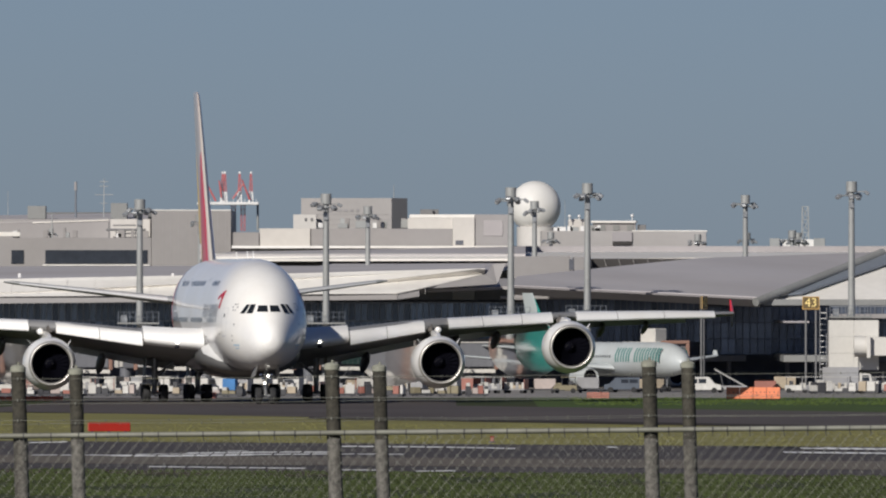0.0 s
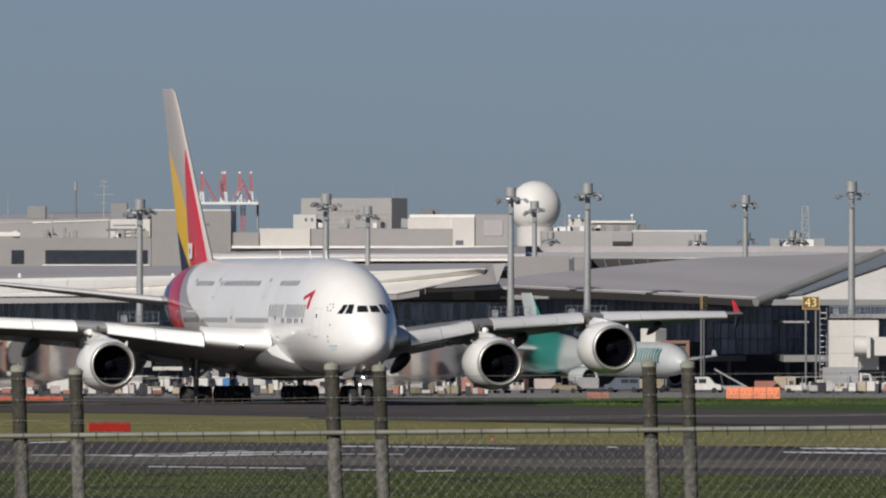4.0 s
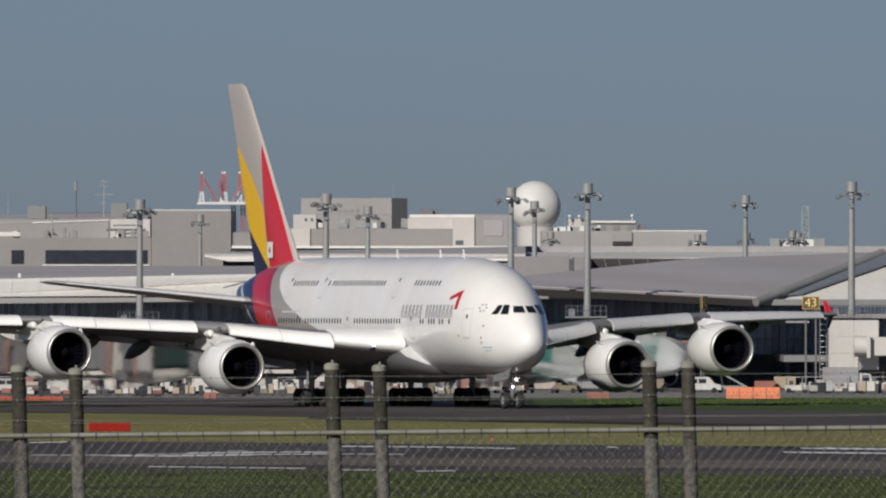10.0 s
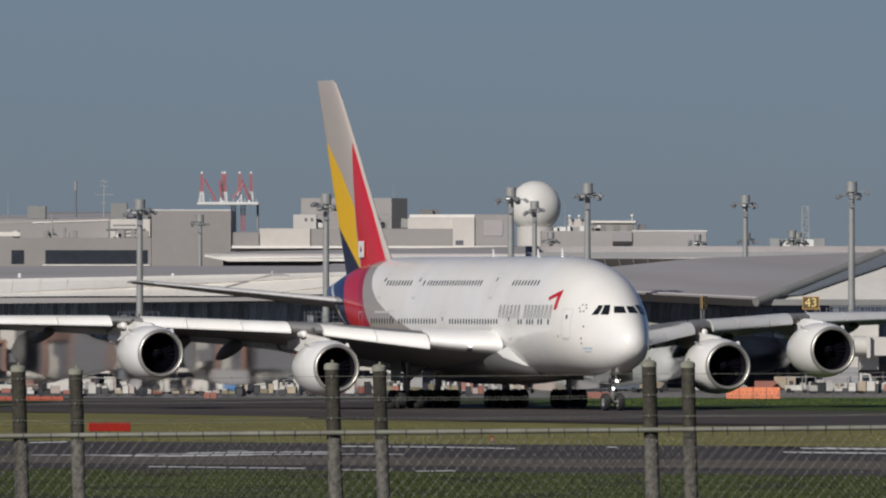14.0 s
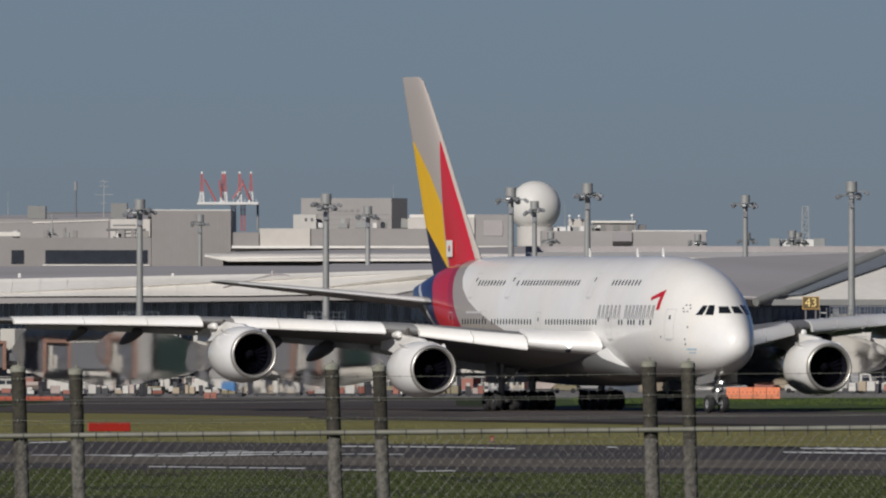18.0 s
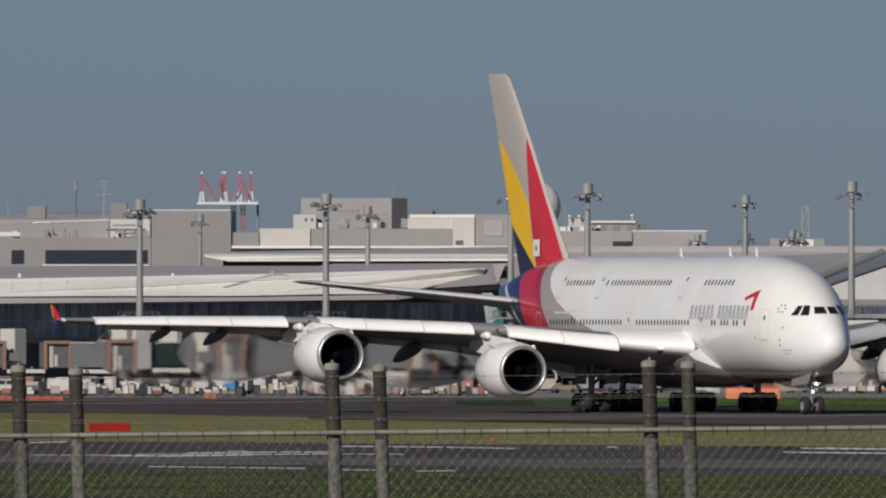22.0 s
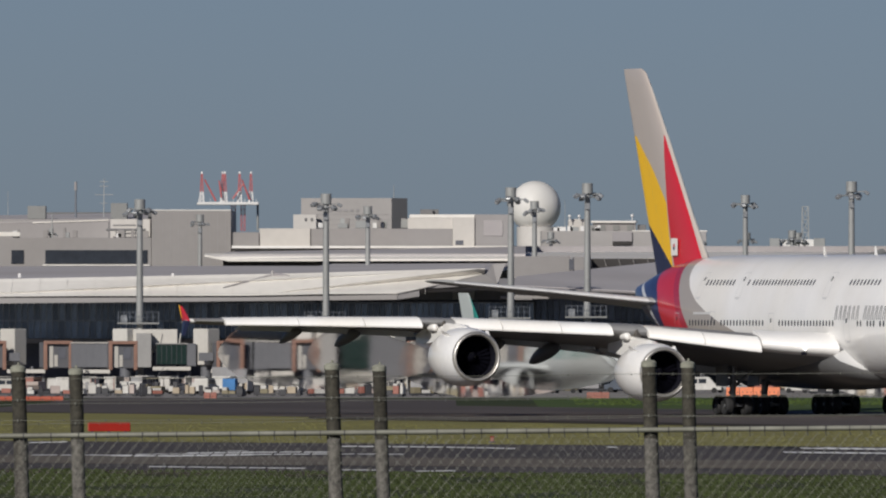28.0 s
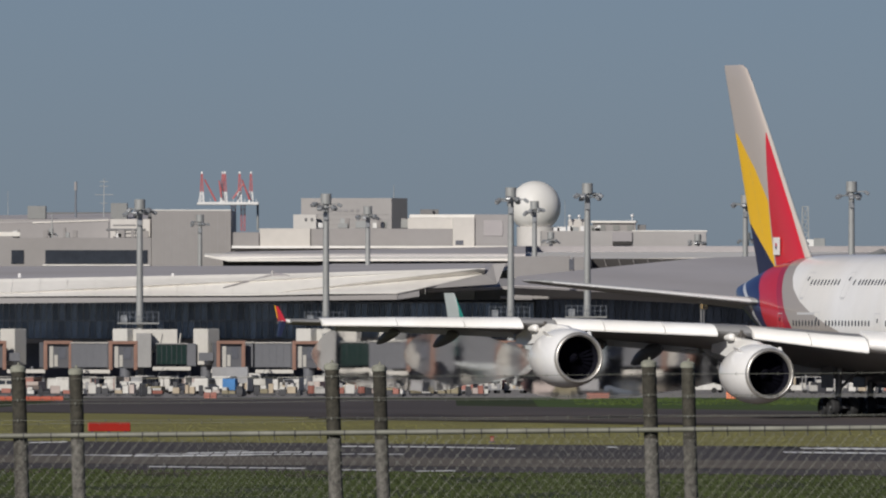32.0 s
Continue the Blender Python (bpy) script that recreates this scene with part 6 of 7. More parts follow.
def van(px, D, paint, turn=0, z=APRON_Z, long=4.6, high=2.0, word="van"):
    t = tagged(new("van"), word + " parked on the apron", "van", "apron vehicles")
    t.matrix_basis = pose(px, D, z, 0, 0, turn)
    h = long / 2
    bm = bmesh.new()
    prof = [(-h, 0.35), (h, 0.35), (h, 0.95), (h - 0.75, 1.1), (h - 1.45, high), (-h + 0.08, high), (-h, high - 0.15)]
    skin(bm, [[(x, -0.85, zz) for x, zz in prof], [(x, 0.85, zz) for x, zz in prof]], caps=True)
    bmesh.ops.recalc_face_normals(bm, faces=bm.faces)
    bmesh.ops.bevel(bm, geom=bm.edges[:], offset=0.06, segments=1, affect="EDGES")
    body = part("body", bm, paint, t)
    for a, b in ((-h + 0.3, -h + 1.35), (-h + 1.5, -h + 2.4)):
        for y in (-0.87, 0.85):
            bm = bmesh.new()
            box(bm, a, b, y, y + 0.02, 1.15, high - 0.22)
            part("side_window", bm, WINDOW, body)
    bm = bmesh.new()
    skin(bm, [[(h - 0.74, -0.7, 1.14), (h - 1.4, -0.7, high - 0.1), (h - 1.4, 0.7, high - 0.1), (h - 0.74, 0.7, 1.14)], [(h - 0.7, -0.7, 1.16), (h - 1.37, -0.7, high - 0.09), (h - 1.37, 0.7, high - 0.09), (h - 0.7, 0.7, 1.16)]], caps=True)
    bmesh.ops.recalc_face_normals(bm, faces=bm.faces)
    part("windscreen", bm, WINDOW, body)
    road_wheels(t, (-h + 0.8, h - 0.85), -0.82, 0.82, 0.33)


def truck(px, D, paint, load, turn=0, long=6.0, word="white box truck"):
    t = tagged(new("truck"), word + " parked on the apron", "truck", "apron vehicles")
    t.matrix_basis = pose(px, D, APRON_Z, 0, 0, turn)
    h = long / 2
    bm = bmesh.new()
    box(bm, -h, h - 1.7, -1.05, 1.05, 0.9, 3.0, 0.05)
    part("cargo_box", bm, load, t)
    bm = bmesh.new()
    prof = [(h - 1.6, 0.5), (h, 0.5), (h, 1.3), (h - 0.3, 2.2), (h - 1.6, 2.3)]
    skin(bm, [[(x, -1.0, zz) for x, zz in prof], [(x, 1.0, zz) for x, zz in prof]], caps=True)
    bmesh.ops.recalc_face_normals(bm, faces=bm.faces)
    bmesh.ops.bevel(bm, geom=bm.edges[:], offset=0.06, segments=1, affect="EDGES")
    cab = part("cab", bm, paint, t)
    for y in (-1.02, 1.0):
        bm = bmesh.new()
        box(bm, h - 1.3, h - 0.45, y, y + 0.02, 1.35, 2.05)
        part("side_window", bm, WINDOW, cab)
    block("chassis", DARKMETAL, -h + 0.1, h - 0.2, -0.7, 0.7, 0.5, 0.9, t, bev=0.03)
    road_wheels(t, (-h + 1.0, h - 0.9), -0.95, 0.95, 0.45)


def cargo_dolly(px, D, paint, turn=0, high=1.6, word="white"):
    t = tagged(new("container_dolly"), word + " cargo container on a low dolly", "cargo dolly", "cargo dollies")
    t.matrix_basis = pose(px, D, APRON_Z, 0, 0, turn)
    block("deck", DARKMETAL, -1.7, 1.7, -0.8, 0.8, 0.38, 0.52, t, bev=0.02)
    bm = bmesh.new()
    prof = [(-1.0, 0.54), (1.0, 0.54), (1.55, 1.05), (1.55, 0.54 + high), (-1.0, 0.54 + high)]
    skin(bm, [[(x, -0.75, zz) for x, zz in prof], [(x, 0.75, zz) for x, zz in prof]], caps=True)
    bmesh.ops.recalc_face_normals(bm, faces=bm.faces)
    bmesh.ops.bevel(bm, geom=bm.edges[:], offset=0.04, segments=1, affect="EDGES")
    part("container", bm, paint, t)
    road_wheels(t, (-1.2, 1.2), -0.65, 0.65, 0.22)
    bm = bmesh.new()
    rod(bm, (1.7, 0, 0.4), (2.6, 0, 0.35), 0.05, n=5)
    part("tow_bar", bm, DARKMETAL, t)


def tug(px, D, paint, turn=0):
    t = tagged(new("baggage_tractor"), "small baggage tractor with open cab on the apron", "tractor", "apron vehicles")
    t.matrix_basis = pose(px, D, APRON_Z, 0, 0, turn)
    block("body", paint, -1.4, 1.4, -0.65, 0.65, 0.3, 0.95, t, bev=0.06)
    block("bonnet", paint, 0.4, 1.4, -0.55, 0.55, 0.95, 1.2, t, bev=0.06)
    for xx, yy in ((-1.2, -0.55), (-1.2, 0.55), (0.35, -0.55), (0.35, 0.55)):
        bm = bmesh.new()
        rod(bm, (xx, yy, 0.95), (xx, yy, 1.85), 0.04, n=5)
        part("cab_post", bm, DARKMETAL, t)
    block("cab_roof", paint, -1.35, 0.5, -0.62, 0.62, 1.85, 1.93, t, bev=0.02)
    block("seat", DARKMETAL, -0.9, -0.4, -0.3, 0.3, 0.95, 1.45, t, bev=0.04)
    road_wheels(t, (-0.95, 0.95), -0.62, 0.62, 0.3)


def belt_loader(px, D, turn=0):
    t = tagged(new("belt_loader"), "grey belt loader with a raised conveyor", "belt loader", "apron vehicles")
    t.matrix_basis = pose(px, D, APRON_Z, 0, 0, turn)
    block("body", VGREY, -2.2, 1.4, -0.9, 0.9, 0.35, 0.85, t, bev=0.06)
    bm = bmesh.new()
    slab(bm, [(-1.9, -0.45, 0.9), (-1.9, 0.45, 0.9), (1.7, 0.45, 2.9), (1.7, -0.45, 2.9)], 0.22)
    part("conveyor", bm, BRIDGEMID, t)
    bm = bmesh.new()
    rod(bm, (0.7, 0, 0.8), (1.0, 0, 2.3), 0.09, n=6)
    part("ram", bm, DARKMETAL, t)
    road_wheels(t, (-1.7, 1.0), -0.8, 0.8, 0.36)


def baggage_cart(px, D, turn=0):
    t = tagged(new("baggage_cart"), "open baggage cart heaped with pale bags", "baggage cart", "baggage carts")
    t.matrix_basis = pose(px, D, APRON_Z, 0, 0, turn)
    block("deck", VGREY, -1.4, 1.4, -0.75, 0.75, 0.4, 0.55, t, bev=0.02)
    cart_paint = (VGREY, VWHITE, VRED)[int(abs(px) * 7) % 3]
    for xx in (-1.35, 1.35):
        block("end_frame", cart_paint, xx - 0.04, xx + 0.04, -0.72, 0.72, 0.55, 1.9, t, bev=0.01)
    block("roof", VWHITE, -1.45, 1.45, -0.8, 0.8, 1.9, 1.96, t, bev=0.01)
    rng = random.Random(int(px * 10))
    for k in range(7):
        w, h = rng.uniform(0.3, 0.5), rng.uniform(0.25, 0.5)
        xx, zz = -1.1 + 0.36 * k, 0.55 + (0.0 if k % 2 else 0.35)
        block("bag", rng.choice((VWHITE, VTAN, VGREY, VWHITE)), xx - w / 2, xx + w / 2, -0.6, 0.5, zz - (0.0 if k % 2 else 0.35), zz + h, t, bev=0.06)
    road_wheels(t, (-1.0, 1.0), -0.6, 0.6, 0.22)


def fill_apron():
    """Rows of carts, dollies, tractors and a few trucks along the gates."""
    rng = random.Random(11)
    paints = ((VWHITE, "white"), (VWHITE, "white"), (VWHITE, "white"), (VGREY, "grey"), (VPINK, "faded pink"), (VTAN, "tan"))
    kinds = ("cart", "dolly", "cart", "tug", "cart", "dolly", "cart", "tug", "van", "cart", "dolly")
    for near, far, x0, x1, gap in ((2034, 2046, -53.127, 4.361, 0.3), (2056, 2064, -52.981, 3.069, 0.8), (2076, 2082, -52.821, 0.404, 2.2)):
        px = x0
        while px < x1:
            D = rng.uniform(near, far)
            kind = rng.choice(kinds if near < 2070 else ("truck", "dolly", "van", "dolly"))
            p, w = rng.choice(paints)
            turn = rng.choice((0, 180, 25, 155, -30, 70, -110))
            if kind == "van":
                van(px + 1.9, D, VWHITE, turn, word="white van", long=rng.uniform(3.4, 4.6), high=rng.uniform(1.6, 2.0)); px += 4.2
            elif kind == "truck":
                truck(px + 2.8, D, VWHITE, p, rng.choice((0, 180, 30)), word=w + " box truck"); px += 6.0
            elif kind == "dolly":
                cargo_dolly(px + 1.4, D, p, turn, rng.uniform(0.8, 1.5), w); px += 3.0
            elif kind == "tug":
                tug(px + 1.3, D, rng.choice((VWHITE, VYELLOW, VWHITE, VGREY)), turn); px += 2.7
            else:
                baggage_cart(px + 1.4, D, turn); px += 2.8
            px += rng.uniform(0.0, gap)


fill_apron()


def cargo_pallet(px, D, seed):
    """A low pallet with an untidy load of crates, bags and cones."""
    rng = random.Random(seed)
    t = tagged(new("cargo_pallet"), "low pallet stacked with mixed pale and dark crates", "cargo pallet", "cargo pallets")
    t.matrix_basis = pose(px, D, APRON_Z, 0, 0, rng.uniform(-25, 25))
    block("deck", DARKMETAL, -1.3, 1.3, -0.7, 0.7, 0.1, 0.32, t, bev=0.02)
    x = -1.25
    while x < 1.05:
        w, h = rng.uniform(0.4, 1.3), rng.uniform(0.3, 1.15)
        block("crate", rng.choice((VWHITE, VWHITE, VWHITE, DARKMETAL, DARKMETAL, VTAN, VPINK, VRED, VYELLOW)), x, min(1.3, x + w), -0.6 + rng.uniform(0, 0.2), 0.5, 0.32, 0.32 + h, t, bev=0.04)
        if rng.random() < 0.5:
            block("crate", rng.choice((VWHITE, VWHITE, DARKMETAL)), x + 0.04, min(1.28, x + w * 0.8), -0.5, 0.3, 0.33 + h, 0.33 + h + rng.uniform(0.15, 0.4), t, bev=0.04)
        x += w + rng.uniform(0.02, 0.18)
    road_wheels(t, (-0.9, 0.9), -0.55, 0.55, 0.16)


spread = random.Random(23)
for k in range(19):
    cargo_pallet(-51.2 + k * 3.05 + spread.uniform(-0.5, 0.5), 1998 + spread.uniform(-10, 10), 40 + k)
for k in range(4):
    cargo_pallet(44.27 + k * 2.9, 2046 + spread.uniform(-2, 2), 70 + k)
baggage_cart(5.379, 2050, 15)
baggage_cart(8.508, 2052, 160)
cargo_dolly(11.71, 2054, VPINK, 0, 1.2, "faded pink")
van(21.523, 2070, VBLUE, 160, word="dark blue van", high=1.8)
van(30.791, 2062, VWHITE, 0, word="white van", long=4.2, high=1.9)
belt_loader(33.862, 2066, 180)
cargo_dolly(37.804, 2062, VRED, 0, 0.9, "faded red")
cargo_dolly(40.18, 2064, VTAN, 0, 1.4, "tan")
for k, (px, d) in enumerate(((43.73, 2058), (46.351, 2056), (49.396, 2058), (52.345, 2056))):
    baggage_cart(px, d, (0, 180, 5, 170)[k])
tug(41.771, 2060, VWHITE, 0)
truck(48.124, 2075, VWHITE, VGREY, 0, word="grey service truck")
cargo_dolly(24.493, 2066, VTAN, 30, 1.1, "tan")
cargo_dolly(17.432, 2062, VGREY, 180, 1.3, "grey")
tug(14.399, 2058, VYELLOW, 180)
cargo_dolly(-24.75, 2026, mat("blue_tarpaulin", (0.04, 0.17, 0.4), 0.6, vary=0.15, scale=0.8, fine=4), 84, 1.35, "blue")


# ---- barriers and boxes on the grass ----
def barrier(px, D, z, long, high, paint=ORANGE, label="orange plastic barrier on the grass"):
    t = tagged(new("barrier"), label, "barrier", "orange barriers")
    t.location = (px, D, z)
    bm = bmesh.new()
    prof = [(-0.3, 0.0), (0.3, 0.0), (0.3, high * 0.25), (0.14, high * 0.45), (0.12, high), (-0.12, high), (-0.14, high * 0.45), (-0.3, high * 0.25)]
    skin(bm, [[(-long / 2, y, zz) for y, zz in prof], [(long / 2, y, zz) for y, zz in prof]], caps=True)
    bmesh.ops.recalc_face_normals(bm, faces=bm.faces)
    bmesh.ops.bevel(bm, geom=bm.edges[:], offset=0.03, segments=1, affect="EDGES")
    shell = part("shell", bm, paint, t)
    if high > 0.8:
        for xx in (-0.3, 0.05, 0.36):
            bm = bmesh.new()
            box(bm, xx - 0.05, xx + 0.05, -0.152, -0.12, high * 0.5, high * 0.62)
            part("drain_slot", bm, VRED, shell)


for k in range(4):
    barrier(22.67 + 1.06 * k, 1364.5, 0.1, 1.02, 0.9, ORANGE, "orange plastic barrier on the grass")
for k in range(3):
    barrier(11.7 + 0.6 * k, 1384, 0.0, 0.6, 0.5, VRED, "faded red plastic barrier on the grass")
for k in range(6):
    barrier(-34.4 + 0.9 * k, 1354, 0.0, 0.88, 0.36, REDORANGE)
for k in range(2):
    barrier(-18.7 + 0.53 * k, 1382, 0.0, 0.48, 0.5, VRED, "faded red plastic barrier on the grass")


def build_red_box():
    t = tagged(new("marker_board"), "long bright red board box on the grass", "marker board")
    D = 1048.797
    t.location = (-20.083, D, 0)
    block("board", REDBOX, -1.195, 1.29, -0.3, 0.3, 0.08, 0.62, t, bev=0.02)
    for xx in (-1.0, 0.0, 1.0):
        block("foot", DARKMETAL, xx - 0.08, xx + 0.08, -0.35, 0.35, 0.0, 0.08, t, bev=0.01)
    block("end_cap", REDORANGE, -1.27, -1.2, -0.28, 0.28, 0.1, 0.6, t, bev=0.005)


build_red_box()
MARK = tagged(new("edge_light"), "small red marker light on the grass", "edge light")
MARK.location = (2.758, 978.19, 0)
block("base", DARKMETAL, -0.2, 0.2, -0.2, 0.2, 0.0, 0.08, MARK, bev=0.02)
block("body", VRED, -0.1, 0.1, -0.1, 0.1, 0.08, 0.32, MARK, bev=0.03)
block("cap", REDBOX, -0.13, 0.13, -0.13, 0.13, 0.32, 0.36, MARK, bev=0.01)


# ---- narrow-body airliner at the gate, pushed back slowly ----
JETWHITE = mat("greyish_white_jet_paint", (0.47, 0.5, 0.505), 0.45, vary=0.05, scale=0.5, fine=4, stain=0.1)
TEAL = mat("teal_livery_paint", (0.02, 0.20, 0.17), 0.4, vary=0.08, scale=0.5, fine=4)


def build_jet():
    t = tagged(new("narrow_body_airliner"), "white narrow-body airliner with a teal tail at the gate", "airplane")
    bm = bmesh.new()
    rings = []
    for a, zc, r in ((0, 3.35, 0.05), (0.3, 3.4, 0.6), (1.0, 3.5, 1.1), (2.2, 3.65, 1.55), (4, 3.8, 1.88), (6, 3.85, 1.98), (30, 3.85, 1.98), (34, 4.1, 1.75), (38, 4.55, 1.2), (42, 4.95, 0.55), (44.3, 5.1, 0.15)):
        rings.append([(-a, r * math.sin(k * math.tau / 28), zc + r * 1.04 * math.cos(k * math.tau / 28)) for k in range(28)])
    skin(bm, rings, caps=True)
    bmesh.ops.recalc_face_normals(bm, faces=bm.faces)
    fus = part("fuselage", bm, JETWHITE, t, "white fuselage", smooth=True)
    bm = bmesh.new()
    rings = []
    for a, zc, r in ((31, 3.9, 2.0), (34, 4.1, 1.78), (38, 4.55, 1.23), (42, 4.95, 0.58), (44.35, 5.1, 0.17)):
        rings.append([(-a, r * math.sin(k * math.tau / 28), zc + r * 1.04 * math.cos(k * math.tau / 28)) for k in range(28)])
    skin(bm, rings)
    bmesh.ops.recalc_face_normals(bm, faces=bm.faces)
    part("tail_band", bm, TEAL, fus, "teal tail band", smooth=True)
    bm = bmesh.new()
    skin(bm, [[(-(a + s), u, z) for s, u in foil(c, th)] for z, a, c, th in ((5.0, 35.6, 6.8, 0.6), (8.8, 39.2, 4.6, 0.42), (11.8, 42.0, 2.9, 0.25))], caps=True)
    bmesh.ops.recalc_face_normals(bm, faces=bm.faces)
    split = TEAL.copy()
    split.name = "teal_fin_paint_with_mint_rear"
    p = Paint(split)
    p.lay(p.math("GREATER_THAN", p.a, p.curve([(5.0, 46.0), (7.0, 44.4), (8.0, 42.2), (8.8, 40.2), (10.0, 40.6), (11.8, 41.9)])), (0.42, 0.46, 0.45))
    p.done()
    part("fin", bm, split, t, "teal fin with a pale mint rear half", smooth=True)
    for hand in (-1, 1):
        bm = bmesh.new()
        skin(bm, [[(-(a + s), -hand * b, z + u) for s, u in foil(c, th)] for b, a, c, th, z in ((1.0, 15.5, 7.2, 0.9, 2.7), (6.3, 19.0, 4.2, 0.6, 3.15), (16.9, 25.4, 1.6, 0.25, 4.2))], caps=True)
        bmesh.ops.recalc_face_normals(bm, faces=bm.faces)
        w = part("wing", bm, JETWHITE, t, smooth=True)
        bm = bmesh.new()
        skin(bm, [[(-25.6, -hand * 16.9, 4.2), (-27.0, -hand * 16.9, 4.2), (-27.0, -hand * 16.98, 4.2), (-25.6, -hand * 16.98, 4.2)], [(-26.6, -hand * 17.2, 4.9), (-27.3, -hand * 17.2, 4.9), (-27.3, -hand * 17.26, 4.9), (-26.6, -hand * 17.26, 4.9)]], caps=True)
        bmesh.ops.recalc_face_normals(bm, faces=bm.faces)
        part("winglet", bm, JETWHITE, w)
        bm = bmesh.new()
        lathe(bm, [(-14.2, 0.85), (-14.0, 1.0), (-14.6, 1.15), (-16.5, 1.18), (-18.3, 0.85), (-18.6, 0.5), (-19.2, 0.1)], 22, (0, -hand * 5.75, 1.75))
        e = part("engine", bm, JETWHITE, t, smooth=True)
        bm = bmesh.new()
        lathe(bm, [(-14.3, 0.86), (-14.8, 0.8), (-14.8, 0.01)], 22, (0, -hand * 5.75, 1.75))
        part("inlet", bm, DARK, e, smooth=True)
        bm = bmesh.new()
        skin(bm, [[(-(a + s), -hand * b, z + u) for s, u in foil(c, th)] for b, a, c, th, z in ((0.4, 38.0, 4.2, 0.5, 4.9), (6.2, 41.6, 1.8, 0.2, 5.4))], caps=True)
        bmesh.ops.recalc_face_normals(bm, faces=bm.faces)
        part("stabiliser", bm, JETWHITE, t, smooth=True)
        # the airline's name as plain teal bars
        for k in range(8):
            a = 15.2 - 1.45 * k - (0.8 if k > 2 else 0)
            bm = bmesh.new()
            for q in (0.0, 0.68):
                vs = []
                for zz in (3.55, 3.8, 4.05, 4.3, 4.55, 4.8, 5.05, 5.25):
                    y = -hand * (1.98 * math.sqrt(max(0, 1 - ((zz - 3.85) / 2.06) ** 2)) + 0.04)
                    vs.append((bm.verts.new((-(a - q), y, zz)), bm.verts.new((-(a - q - 0.28), y, zz))))
                for (p0, q0), (p1, q1) in zip(vs, vs[1:]):
                    bm.faces.new((p0, q0, q1, p1))
            part("letter_bar", bm, TEAL, fus)
        bm = bmesh.new()
        for k in range(22):
            a = 16.6 + 0.62 * k
            y = -hand * 2.0
            box(bm, -a - 0.11, -a + 0.11, y - 0.01, y + 0.01, 4.05, 4.35)
        tagged(part("window_row", bm, WINDOW, fus, "row of small dark cabin windows"), kind="stuff")
        leg_b = hand * 3.8
        bm = bmesh.new()
        rod(bm, (-20.5, -leg_b, 0.5), (-20.5, -leg_b, 2.8), 0.14, n=8)
        g = part("main_gear", bm, GEAR, t)
        for sg in (-0.35, 0.35):
            bm = bmesh.new()
            lathe(bm, [(-0.18, 0.001), (-0.18, 0.58), (0.18, 0.58), (0.18, 0.001)], 16, (-20.5, -leg_b + sg, 0.58), "y")
            part("tyre", bm, RUBBER, g)
    bm = bmesh.new()
    skin(bm, [[(-1.25, -1.05, 4.0), (-1.9, -1.35, 4.1), (-2.3, -1.2, 4.7), (-1.75, -0.8, 4.65)], [(-1.25, 1.05, 4.0), (-1.9, 1.35, 4.1), (-2.3, 1.2, 4.7), (-1.75, 0.8, 4.65)]], caps=True)
    bmesh.ops.recalc_face_normals(bm, faces=bm.faces)
    part("cockpit_window", bm, COCKPIT, fus)
    bm = bmesh.new()
    rod(bm, (-5.1, 0, 0.4), (-5.1, 0, 2.4), 0.1, n=8)
    g = part("nose_gear", bm, GEAR, t)
    for sg in (-0.25, 0.25):
        bm = bmesh.new()
        lathe(bm, [(-0.11, 0.001), (-0.11, 0.38), (0.11, 0.38), (0.11, 0.001)], 14, (-5.1, sg, 0.38), "y")
        part("tyre", bm, RUBBER, g)
    return t


JET = build_jet()
JET_TURN = -64.5
PUSHBACK = [(0.0, 0.0), (6.0, 0.25), (9.0, 0.6), (13.0, 1.6), (19.0, 3.6), (23.0, 5.35), (28.0, 7.75), (30.0, 8.65), (32.0, 9.5)]


# ---- hot exhaust behind the airliner's engines ----
def haze_material(bending):
    """Hot air that bends and blurs the light behind it."""
    m = bpy.data.materials.new("hot_exhaust_air")
    m.use_nodes = True
    n, ln = m.node_tree.nodes, m.node_tree.links.new
    n.remove(n["Principled BSDF"])
    bend, clear, mix = n.new("ShaderNodeBsdfRefraction"), n.new("ShaderNodeBsdfTransparent"), n.new("ShaderNodeMixShader")
    bend.inputs["Color"].default_value = (0.985, 0.98, 0.975, 1)
    bend.inputs["Roughness"].default_value, bend.inputs["IOR"].default_value = 0.42, bending
    mix.inputs[0].default_value = 0.1
    ln(bend.outputs[0], mix.inputs[1]), ln(clear.outputs[0], mix.inputs[2])
    ln(mix.outputs[0], n["Material Output"].inputs[0])
    return m


